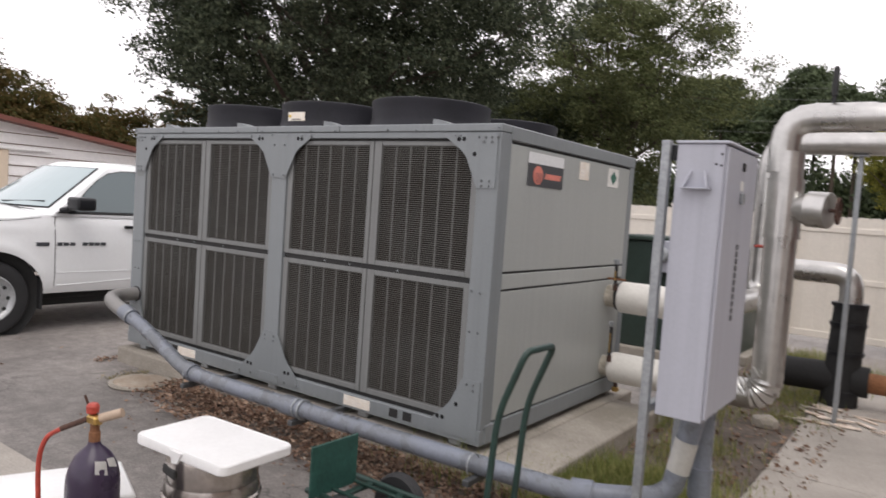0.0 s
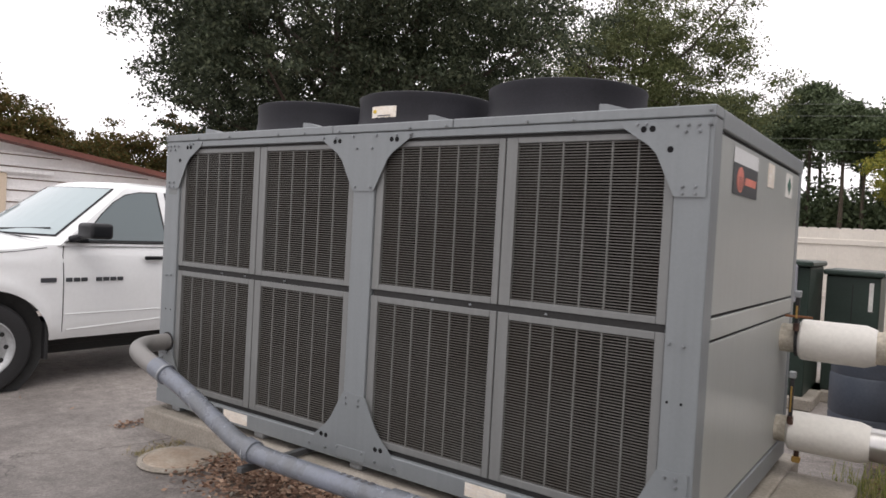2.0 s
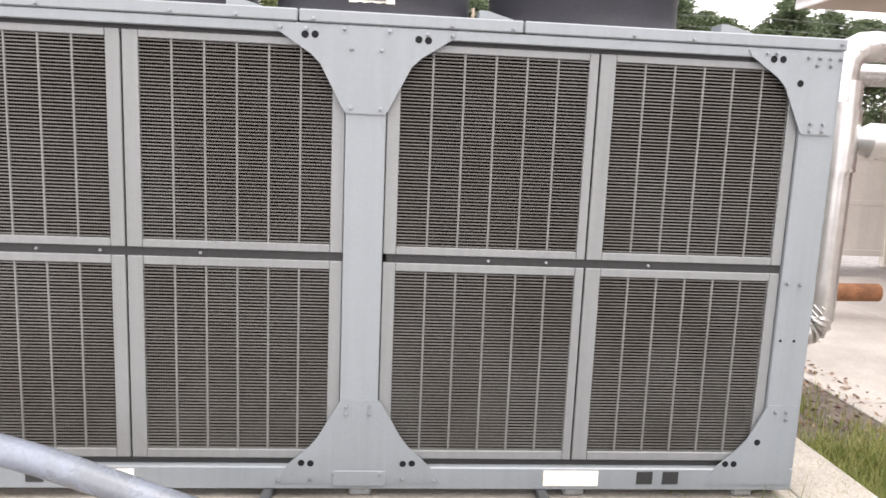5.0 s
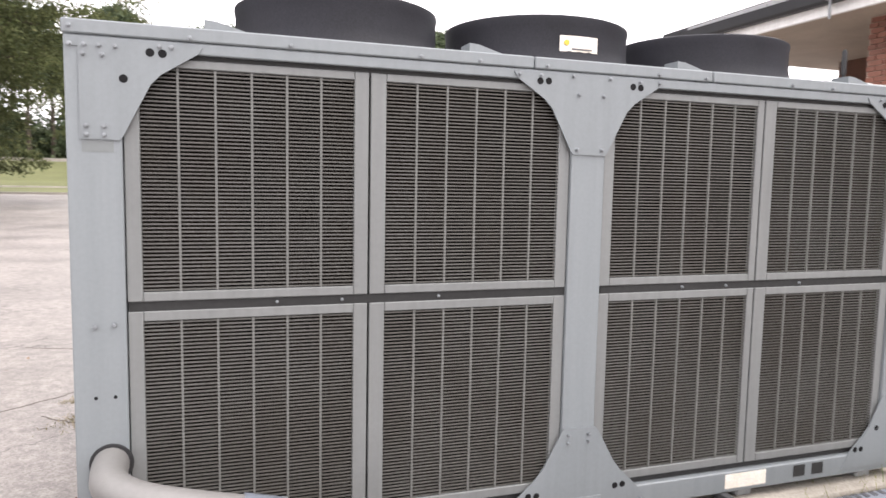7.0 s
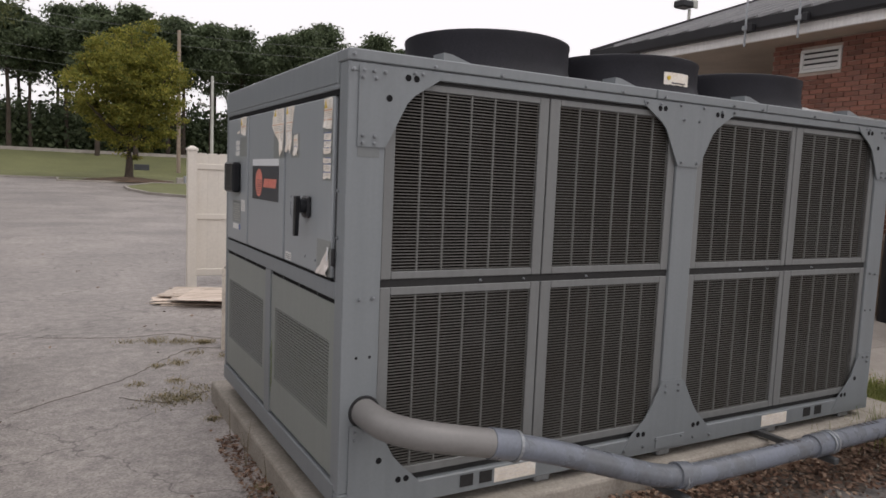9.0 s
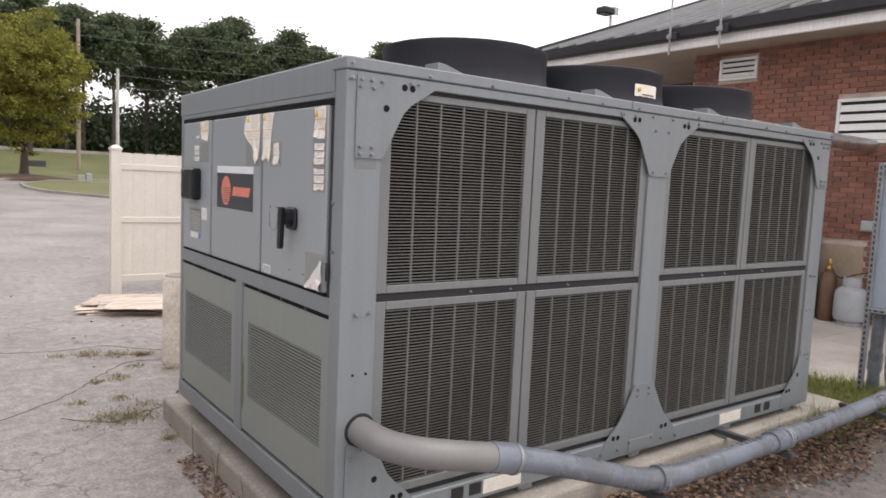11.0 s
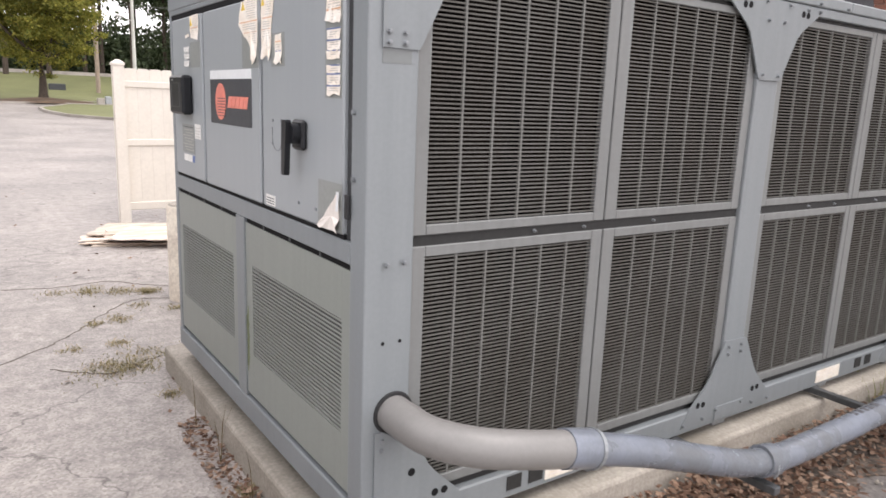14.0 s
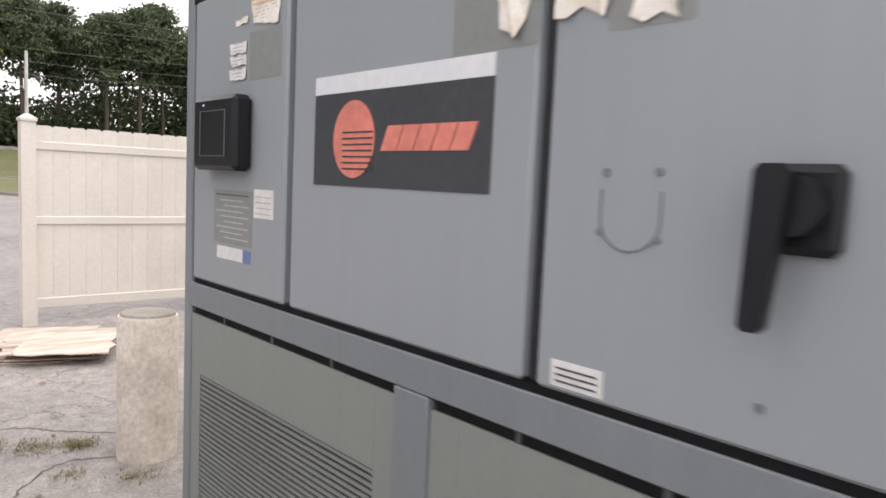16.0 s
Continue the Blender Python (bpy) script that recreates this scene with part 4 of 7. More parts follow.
for y0, y1, lab in ((5.195, 5.722, "narrow control door with a keypad"), (4.428, 5.163, "middle control door with a dark sign"), (3.70, 4.397, "control door with a black rotary handle")):
    d = west("control_door", y0, y1, 1.238, 2.030, -0.03, 0.006, M["door_grey"], label=lab, bevel=0.006)
    doors.append(d)
# strips set in the door gaps, dark colour standing in for the shade
for y0, y1 in ((5.1635, 5.1945), (4.3975, 4.4275), (5.7225, 5.748)):
    west("door_gasket", y0, y1, 1.2235, 2.0305, -0.03, -0.016, M["gap_grey"], label="dark grey gap between the doors", bevel=0)
west("door_gasket", 3.6685, 3.6995, 1.2235, 2.0305, -0.03, -0.010, M["gap_grey"], bevel=0)
west("door_gasket", 3.6585, 3.668, 1.2235, 2.0305, -0.03, -0.014, M["gap_black"], bevel=0)
west("hinge", 3.650, 3.676, 1.295, 1.372, 0.0045, 0.014, M["rubber"], label="black door hinge")
for y, z in ((3.637, 1.625), (3.634, 1.422)):
    part("screw", arod((X0 - 0.001, y, z), (X0 - 0.010, y, z), 0.0075, 8), M["bolt"], ch)
west("door_gasket", 3.6585, 5.748, 2.031, 2.0555, -0.03, 0.0, M["gap_black"], bevel=0)
west("door_gasket", 3.70, 5.722, 1.2235, 1.2375, -0.03, 0.0, M["gap_black"], bevel=0)
for y0, y1, ly0, ly1 in ((4.758, 5.745, 4.822, 5.685), (3.66, 4.65, 3.718, 4.572)):
    g = new("louvred_panel")
    g.parent = ch
    origin_of[g] = origin_of[ch]
    for a in ((y0, ly0, 0.352, 1.128), (ly1, y1, 0.352, 1.128), (ly0 + 0.0005, ly1 - 0.0005, 0.352, 0.548), (ly0 + 0.0005, ly1 - 0.0005, 0.952, 1.128)):
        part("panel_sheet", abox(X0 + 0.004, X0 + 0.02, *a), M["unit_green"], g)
    part("slats", grille(ly0, ly1, 0.548, 0.952, 0.0155, 0.0082, X0 + 0.006, 0.006, "y"), M["panel_slat"], g)
    # dark sheet colours in the shade behind the slats
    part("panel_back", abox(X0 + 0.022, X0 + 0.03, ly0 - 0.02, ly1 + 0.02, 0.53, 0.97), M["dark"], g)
for y0, y1 in ((3.672, 4.64), (4.77, 5.735)):
    # black strip carries the slot's shade in its colour
    west("rail_slot", y0, y1, 1.1285, 1.1495, -0.02, -0.008, M["gap_black"], label="shaded slot under the rail", bevel=0)
    for k in range(3):
        y = y0 + (0.22 + 0.28 * k) * (y1 - y0)
        west("slot_bridge", y, y + 0.012, 1.1287, 1.1493, -0.0079, -0.005, M["strut_dark"], bevel=0)
# hinge, handle, keypad
hd = doors[2]
west("handle_base", 3.968, 4.07, 1.484, 1.588, 0.0065, 0.026, M["black_plastic"], hd, "black rotary handle base", 0.01)
part("handle_hub", arod((X0 - 0.026, 4.015, 1.54), (X0 - 0.052, 4.015, 1.54), 0.034, 20), M["black_plastic"], hd, smooth=True)
part("handle_grip", aprism([(4.010, 1.578), (4.018, 1.586), (4.044, 1.586), (4.051, 1.578), (4.056, 1.402), (4.050, 1.396), (4.033, 1.396), (4.028, 1.402)], "x", X0 - 0.068, X0 - 0.048), M["black_plastic"], hd, "long black lever")
kp = west("keypad", 5.358, 5.605, 1.556, 1.748, 0.0065, 0.06, M["black_plastic"], doors[0], "black hooded control display", 0.012)
for a in ((5.405, 5.555, 1.592, 1.5935), (5.405, 5.555, 1.7085, 1.71), (5.405, 5.4065, 1.594, 1.708), (5.5535, 5.555, 1.594, 1.708)):
    west("screen_edge", *a, 0.0605, 0.0622, M["galv_frame"], kp, bevel=0)
west("lamp_dot", 5.53, 5.536, 1.722, 1.728, 0.0605, 0.063, M["sign_white"], kp, bevel=0)
west("data_plate", 5.355, 5.578, 1.36, 1.505, 0.0062, 0.0072, M["ghost"], doors[0], "worn grey data plate", 0)
for k in range(9):
    west("text_bar", 5.375 + 0.03 * (k % 2), 5.565 - 0.025 * (k % 3), 1.49 - 0.0145 * k, 1.4935 - 0.0145 * k, 0.0073, 0.0079, M["label_ink"] if k == 0 else M["faint_ink"], doors[0], bevel=0)
west("plate_label", 5.402, 5.556, 1.317, 1.351, 0.0062, 0.0075, M["paper_white"], doors[0], "white strip label", 0)
west("plate_label", 5.36, 5.4015, 1.317, 1.351, 0.0062, 0.0075, M["label_blue"], doors[0], bevel=0)
west("tag_label", 5.245, 5.345, 1.44, 1.512, 0.0062, 0.0075, M["paper_white"], doors[0], bevel=0)
for k in range(4):
    west("text_bar", 5.255, 5.335, 1.45 + 0.014 * k, 1.4525 + 0.014 * k, 0.0076, 0.0082, M["faint_ink"], doors[0], bevel=0)


def torn(pts, mat, parent, label, curl=0.008, name="torn_label", at=0.0066, seed=1):
    """A torn sticker on the west end: a ragged sheet that lifts unevenly from the paint."""
    rg = random.Random(seed)
    fine = []
    for i, p in enumerate(pts):
        q = pts[(i + 1) % len(pts)]
        n = max(1, int(math.hypot(q[0] - p[0], q[1] - p[1]) / 0.018))
        for k in range(n):
            t = k / n
            j = 0.0035 if k else 0
            fine.append((p[0] + (q[0] - p[0]) * t + rg.uniform(-j, j), p[1] + (q[1] - p[1]) * t + rg.uniform(-j, j)))
    bm = bmesh.new()
    low = min(p[1] for p in fine)
    cy = sum(p[0] for p in fine) / len(fine)
    cz = sum(p[1] for p in fine) / len(fine)
    ring = [bm.verts.new((X0 - at - 0.001 - curl * rg.random() * (0.7 if p[1] < low + 0.03 else 0.05), p[0], p[1])) for p in fine]
    mid = bm.verts.new((X0 - at - 0.0012, cy, cz))
    for i in range(len(ring)):
        bm.faces.new((ring[i], ring[(i + 1) % len(ring)], mid))
    bmesh.ops.recalc_face_normals(bm, faces=bm.faces)
    bmesh.ops.solidify(bm, geom=bm.faces[:], thickness=-0.0008)
    return part(name, bm, mat, parent, label)


def bar_on(parent, y0, y1, z, h, mat, d=0.0078, name="text_bar"):
    west(name, y0, y1, z, z + h, d, d + 0.0012, mat, parent, bevel=0)


def small_print(door, y0, y1, z0, z1, step=0.0085):
    """Rows of fine grey print, too small to read."""
    rg = random.Random(int(y0 * 1000))
    z = z0
    while z < z1:
        bar_on(door, y0 + rg.uniform(0, 0.01), y1 - rg.uniform(0, 0.015), z, 0.0022, M["faint_ink"], 0.0082)
        z += step


def warning_triangle(door, y0, y1, z0, z1):
    part("warning_triangle", aprism([(y0, z0), (y1, z0), ((y0 + y1) / 2, z1)], "x", X0 - 0.010, X0 - 0.0082), M["label_yellow"], door)


# warning labels, cracked and peeling
west("ghost_patch", 4.429, 4.622, 1.768, 1.94, 0.0061, 0.0064, M["ghost"], doors[1], bevel=0)
torn([(4.434, 2.028), (4.615, 2.028), (4.64, 1.985), (4.652, 1.94), (4.615, 1.912), (4.588, 1.892), (4.545, 1.874), (4.515, 1.845), (4.495, 1.823), (4.50, 1.802), (4.468, 1.779), (4.455, 1.81), (4.44, 1.86), (4.434, 1.93)],
     M["paper"], doors[1], "large torn cream warning label", 0.02, seed=2)
warning_triangle(doors[1], 4.572, 4.615, 1.992, 2.026)
small_print(doors[1], 4.45, 4.565, 1.958, 2.022)
small_print(doors[1], 4.45, 4.61, 1.918, 1.94)
small_print(doors[1], 4.45, 4.53, 1.862, 1.915)
bar_on(doors[1], 4.438, 4.64, 1.944, 0.004, M["label_orange"])
bar_on(doors[1], 4.445, 4.59, 1.903, 0.003, M["label_orange"])
torn([(4.258, 2.028), (4.394, 2.028), (4.394, 1.80), (4.37, 1.797), (4.345, 1.812), (4.32, 1.80), (4.302, 1.79), (4.294, 1.85), (4.29, 1.918), (4.272, 1.97)],
     M["paper"], doors[2], "torn cream warning label", 0.015, seed=3)
warning_triangle(doors[2], 4.358, 4.391, 1.992, 2.026)
small_print(doors[2], 4.285, 4.35, 1.958, 2.022)
small_print(doors[2], 4.305, 4.385, 1.83, 1.94)
bar_on(doors[2], 4.282, 4.390, 1.945, 0.004, M["label_orange"])
bar_on(doors[2], 4.298, 4.390, 1.905, 0.003, M["label_orange"])
west("ghost_patch", 4.168, 4.30, 1.77, 1.888, 0.0061, 0.0064, M["ghost"], doors[2], bevel=0)
torn([(4.196, 1.886), (4.256, 1.880), (4.262, 1.785), (4.24, 1.775), (4.215, 1.786), (4.188, 1.774)], M["paper"], doors[2], "small curled cream label", 0.012, seed=4)
bar_on(doors[2], 4.20, 4.255, 1.855, 0.004, M["label_orange"])
bar_on(doors[2], 4.20, 4.255, 1.822, 0.003, M["label_blue"])
small_print(doors[2], 4.203, 4.252, 1.828, 1.85)
west("ghost_patch", 3.712, 3.832, 1.664, 2.03, 0.0061, 0.0064, M["ghost"], doors[2], bevel=0)
torn([(3.716, 2.024), (3.824, 2.026), (3.818, 1.97), (3.826, 1.90), (3.80, 1.897), (3.76, 1.890), (3.722, 1.888)], M["paper"], doors[2], "yellowed warning label", 0.008, seed=5)
warning_triangle(doors[2], 3.784, 3.818, 1.982, 2.02)
small_print(doors[2], 3.725, 3.775, 1.98, 2.018)
small_print(doors[2], 3.725, 3.812, 1.938, 1.966)
small_print(doors[2], 3.728, 3.812, 1.90, 1.926)
bar_on(doors[2], 3.719, 3.82, 1.971, 0.005, M["label_orange"], 0.009)
bar_on(doors[2], 3.722, 3.82, 1.929, 0.005, M["label_orange"], 0.009)
for k, (za, zb) in enumerate(((1.8425, 1.876), (1.8115, 1.8415), (1.782, 1.8105), (1.7405, 1.766), (1.7045, 1.7395), (1.672, 1.7035))):
    torn([(3.718, zb), (3.817 - 0.003 * (k % 2), zb - 0.001), (3.814, za + 0.002), (3.79, za - 0.003 * (k % 2)), (3.76, za + 0.006 * (k == 5)), (3.721, za)], M["paper"], doors[2], "", 0.006, seed=6 + k)
    small_print(doors[2], 3.726, 3.806, za + 0.007, zb - 0.008, 0.007)
    bar_on(doors[2], 3.719, 3.815, zb - 0.0035, 0.004, M["label_blue"], 0.009)
west("ghost_patch", 3.702, 3.883, 1.243, 1.40, 0.0061, 0.0064, M["ghost"], doors[2], "darker patch where a sticker was", 0)
torn([(3.733, 1.372), (3.80, 1.312), (3.872, 1.246), (3.84, 1.241), (3.82, 1.246), (3.80, 1.241), (3.77, 1.244), (3.717, 1.241), (3.720, 1.31)], M["foil"], doors[2], "half-peeled whitish sticker", 0.03, "peeled_sticker", seed=12)
torn([(3.711, 1.374), (3.732, 1.374), (3.731, 1.311), (3.714, 1.313)], M["sign_white"], doors[2], "", 0.004, "sticker_strip", at=0.012, seed=13)
west("door_label", 4.27, 4.365, 1.248, 1.288, 0.0061, 0.0075, M["paper_white"], doors[2], "white label with black lines", 0)
for k in range(3):
    bar_on(doors[2], 4.28, 4.355, 1.255 + 0.01 * k, 0.003, M["label_ink"], 0.0076)
torn([(5.228, 2.028), (5.376, 2.028), (5.376, 1.965), (5.362, 1.925), (5.30, 1.916), (5.235, 1.911)], M["paper"], doors[0], "cream warning label", 0.006, seed=20)
warning_triangle(doors[0], 5.335, 5.37, 1.98, 2.02)
small_print(doors[0], 5.24, 5.36, 1.922, 1.965)
small_print(doors[0], 5.24, 5.33, 1.976, 2.02)
bar_on(doors[0], 5.235, 5.37, 1.968, 0.004, M["label_orange"], 0.0082)
torn([(5.39, 1.946), (5.46, 1.944), (5.46, 1.929), (5.395, 1.93)], M["paper"], doors[0], "", 0.004, seed=22)
west("ghost_patch", 5.222, 5.386, 1.785, 1.905, 0.0061, 0.0064, M["ghost"], doors[0], bevel=0)
for k in range(3):
    z = 1.793 + 0.033 * k
    torn([(5.398, z), (5.488 - 0.012 * (k % 2), z), (5.495, z + 0.027), (5.40, z + 0.028)], M["paper_white"], doors[0], "small torn white label" if k == 0 else "", 0.004, seed=23 + k)
    small_print(doors[0], 5.41, 5.48, z + 0.006, z + 0.024, 0.009)
# green algae beside the mullion
torn([(4.632, 0.76), (4.645, 0.70), (4.646, 0.52), (4.64, 0.45), (4.625, 0.5), (4.618, 0.62)], M["algae"], ch, "green algae stain", 0.0, "algae_stain", at=-0.0046, seed=31)
# the pale ghost ring of an old fixing
bm = atube([(X0 - 0.0072, 4.197, 1.55)] + [(X0 - 0.0072, 4.245 + 0.048 * math.cos(radians(a)), 1.51 + 0.045 * math.sin(radians(a))) for a in range(180, 361, 15)] + [(X0 - 0.0072, 4.293, 1.55)], 0.0014, 6)
part("scuff_ring", bm, M["galv_frame"], doors[2])
for y, z in ((4.287, 1.574), (4.203, 1.576), (4.292, 1.489), (4.200, 1.485), (4.046, 1.296), (3.90, 1.293)):
    part("screw", arod((X0 - 0.0062, y, z), (X0 - 0.009, y, z), 0.006, 8), M["bolt"], doors[2])


def logo_panel(face, u0, u1, z0, z1, zs, parent):
    """Charcoal sign with a white strip, a red oval and a red bar."""
    def put(name, outline, d, mat, lab=""):
        base, sgn = (X0 - 0.006, -1) if face == "w" else (X1, 1)
        a, b = base + sgn * d, base + sgn * (d + 0.0012)
        part(name, aprism(outline, "x", a, b), mat, parent, lab)
    sq = lambda a, b, c, d: [(a, c), (b, c), (b, d), (a, d)]
    put("sign_field", sq(u0, u1, z0, zs - 0.0005), 0.0004, M["sign_dark"], "charcoal sign field")
    put("sign_strip", sq(u0, u1, zs, z1), 0.0004, M["sign_white"], "white sign strip")
    w, h = u1 - u0, zs - z0
    flip = -1 if face == "w" else 1
    c = (u0 + u1) / 2 - flip * w * 0.225
    cz = (z0 + zs) / 2
    put("sign_disc", [(c + 0.134 * w * math.cos(a * math.pi / 16), cz + 0.41 * h * math.sin(a * math.pi / 16)) for a in range(32)], 0.0018, M["sign_red"], "faded red disc")
    for k in range(7):
        z = cz - 0.32 * h + k * 0.064 * h
        half = 0.095 * w
        put("disc_line", sq(c - half + flip * 0.015, c + half * 0.9 + flip * 0.01, z, z + 0.017 * h), 0.0032, M["sign_dark"])
    e = (u0 + u1) / 2 + flip * w * 0.195
    hw, hh, sl = 0.043 * w, 0.125 * h, 0.02 * w * flip
    for k in range(5):
        b = e + (k - 2) * 0.092 * w
        put("sign_bar", [(b - hw - sl, cz - hh), (b + hw - sl, cz - hh), (b + hw + sl, cz + hh), (b - hw + sl, cz + hh)], 0.0018, M["sign_red"], "faded red bar")


for x0, x1, z0, z1 in ((-6.052, -5.952, 1.772, 1.811),):
    part("paint_patch", abox(x0, x1, YF - 0.0012, YF + 0.002, z0, z1), M["old_paint"], ch, "patch of older grey paint")
logo_panel("w", 4.516, 5.064, 1.533, 1.766, 1.728, doors[1])

# east end: two big sheets, a band, dark joints
def east(name, y0, y1, z0, z1, d0, d1, mat, parent=ch, label="", bevel=0.003):
    return part(name, abox(X1 + d0, X1 + d1, y0, y1, z0, z1, bevel=bevel), mat, parent, label)


east("end_sheet", 3.692, 5.70, 1.296, 2.106, -0.03, -0.002, M["lit_end_green"], label="plain upper end panel")
east("end_band", 3.692, 5.70, 1.184, 1.280, -0.03, 0.001, M["lit_end_green"])
east("end_sheet", 3.692, 5.70, 0.336, 1.168, -0.03, -0.002, M["lit_end_green"], label="plain lower end panel")
for z0, z1 in ((2.107, 2.124), (1.281, 1.295), (1.169, 1.183), (0.323, 0.335)):
    east("joint", 3.692, 5.70, z0, z1, -0.028, -0.012, M["dark"], bevel=0)
logo_panel("e", 3.915, 4.43, 1.86, 2.082, 2.01, ch)
east("label", 4.70, 4.865, 1.955, 2.088, -0.0018, 0.0012, M["paper"], label="small cream rating label", bevel=0)
for k in range(4):
    east("text_bar", 4.72, 4.85 - 0.02 * k, 1.975 + 0.026 * k, 1.983 + 0.026 * k, 0.0013, 0.002, M["foil"], bevel=0)
east("label", 5.24, 5.45, 1.935, 2.085, -0.0018, 0.0012, M["paper_white"], label="white label with a dark green diamond", bevel=0)
part("diamond", aprism([(5.345, 1.955), (5.41, 2.01), (5.345, 2.065), (5.28, 2.01)], "x", X1 + 0.0013, X1 + 0.0022), M["label_green"], ch)

# ---- conduit along the front ----
cd = thing("conduit_run", (-3.0, 3.1, 0), "thick grey electrical conduit swept from the chiller corner to the disconnect", "conduit")
first = smooth_path([(-5.985, 3.60, 0.662), (-5.985, 3.50, 0.662), (-5.965, 3.36, 0.658), (-5.87, 3.255, 0.645), (-5.70, 3.205, 0.615), (-5.47, 3.195, 0.565)], 8)
part("bend", atube(first, 0.062, 18), M["pvc_tan"], cd, "dull taupe plastic bend", smooth=True)
second = smooth_path([(-5.49, 3.195, 0.57), (-5.2, 3.18, 0.49), (-4.85, 3.155, 0.375), (-4.62, 3.135, 0.305), (-4.42, 3.12, 0.275), (-4.1, 3.115, 0.268), (-3.3, 3.13, 0.262)], 6)
part("pipe", atube(second, 0.056, 18), M["pvc"], cd, smooth=True)
third = smooth_path([(-3.3, 3.13, 0.262), (-2.3, 3.16, 0.255), (-1.42, 3.24, 0.235), (-1.22, 3.29, 0.24)], 6)
part("pipe", atube(third, 0.056, 18), M["pvc"], cd, smooth=True)
part("sweep", atube(smooth_path([(-1.26, 3.28, 0.238), (-1.06, 3.365, 0.252), (-0.93, 3.425, 0.275), (-0.86, 3.455, 0.335), (-0.838, 3.467, 0.42)], 8), 0.056, 18), M["pvc"], cd, smooth=True)
part("sleeve", arod((-0.838, 3.467, 0.42), (-0.808, 3.480, 0.585), 0.0585, 20), M["pvc_pale"], cd, "sun-bleached pale sleeve", smooth=True)
part("riser", arod((-0.808, 3.480, 0.586), (-0.772, 3.497, 0.79), 0.056, 18), M["pvc"], cd, smooth=True)
for a, b in (((-5.56, 3.198, 0.585), (-5.42, 3.193, 0.552)), ((-4.50, 3.125, 0.285), (-4.42, 3.12, 0.275)), ((-3.40, 3.128, 0.263), (-3.22, 3.132, 0.261)), ((-1.32, 3.265, 0.237), (-1.21, 3.295, 0.243))):
    part("coupling", arod(a, b, 0.067, 20), M["pvc"], cd, smooth=True)
for a, b in (((-5.44, 3.193, 0.556), (-5.425, 3.192, 0.552)), ((-3.225, 3.132, 0.261), (-3.21, 3.132, 0.261))):
    part("clamp_band", arod(a, b, 0.0705, 20), M["galv"], cd)
for k in range(5):
    part("print_bar", abox(-3.75 + k * 0.05, -3.725 + k * 0.05, 3.108, 3.142, 0.3175, 0.3205), M["label_ink"], cd)
    part("print_bar", abox(-2.95 + k * 0.05, -2.925 + k * 0.05, 3.122, 3.156, 0.314, 0.317), M["label_ink"], cd)
part("grommet", alathe([(0.063, 3.552), (0.072, 3.552), (0.074, 3.559), (0.063, 3.5595)], (-5.985, 0, 0.662), 28, "y"), M["rubber"], cd, "black rubber grommet")
for x in (-4.47, -3.26, -1.85):
    st = thing("strut_support", (x, 3.2, 0), "slotted steel strut bracket carrying the conduit", "bracket", "conduit brackets")
    part("channel", abox(x - 0.021, x + 0.021, 3.05, 3.66 if x < -2 else 3.42, 0.16, 0.195, bevel=0.003), M["strut_dark"], st)
    bm = atube([(x, 3.12 + 0.062 * math.cos(radians(a)), 0.268 + 0.062 * math.sin(radians(a))) for a in range(-40, 221, 20)], 0.006, 6)
    part("strap", bm, M["galv"], st)

# ---- disconnect cabinet on its strut frame ----
cb = thing("disconnect_cabinet", (-0.8, 3.42, 0), "tall pale grey electrical cabinet on a slotted strut frame", "cabinet")
part("body", abox(-0.868, -0.655, 3.105, 3.695, 0.785, 2.045, bevel=0.006, seg=2), M["cabinet"], cb)
part("back_panel", abox(-0.8745, -0.8685, 3.14, 3.665, 0.82, 2.01, bevel=0.002), M["cabinet_back"], cb, "blue-grey back sheet")
part("door", abox(-0.6545, -0.640, 3.112, 3.688, 0.80, 2.035, bevel=0.005), M["cabinet"], cb)
part("drip_lid", abox(-0.874, -0.637, 3.098, 3.702, 2.046, 2.060, bevel=0.004), M["cabinet"], cb)
for k in range(11):
    part("text_bar", abox(-0.6395, -0.638, 3.385, 3.425, 1.235 + 0.034 * k, 1.261 + 0.034 * k), M["label_ink"], cb)
part("door_label", abox(-0.6395, -0.6375, 3.36, 3.41, 1.855, 1.90), M["paper_white"], cb, "small white label")
part("latch", abox(-0.6395, -0.622, 3.36, 3.40, 1.79, 1.845, bevel=0.005), M["galv"], cb)
part("latch", abox(-0.6395, -0.632, 3.37, 3.41, 1.945, 1.985, bevel=0.003), M["black_plastic"], cb)
# a small rain hood: two cheeks, a sloping roof, a dark slot beneath
part("hood_back", aprism([(-0.832, 1.848), (-0.700, 1.848), (-0.722, 1.925), (-0.810, 1.925)], "y", 3.1015, 3.1045), M["cabinet"], cb, "pale pressed hood plate")
for x, lean in ((-0.817, 0.022), (-0.715, -0.022)):
    bm = bmesh.new()
    q = [bm.verts.new(p) for p in ((x - 0.004, 3.10, 1.85), (x + 0.004, 3.10, 1.85), (x + 0.004, 3.062, 1.852), (x - 0.004, 3.062, 1.852),
                                   (x - 0.004 + lean, 3.10, 1.925), (x + 0.004 + lean, 3.10, 1.925), (x + 0.004 + lean, 3.096, 1.925), (x - 0.004 + lean, 3.096, 1.925))]
    for f in ((0, 1, 2, 3), (4, 5, 6, 7), (0, 1, 5, 4), (1, 2, 6, 5), (2, 3, 7, 6), (3, 0, 4, 7)):
        bm.faces.new([q[i] for i in f])
    part("hood_cheek", bm, M["cabinet"], cb)
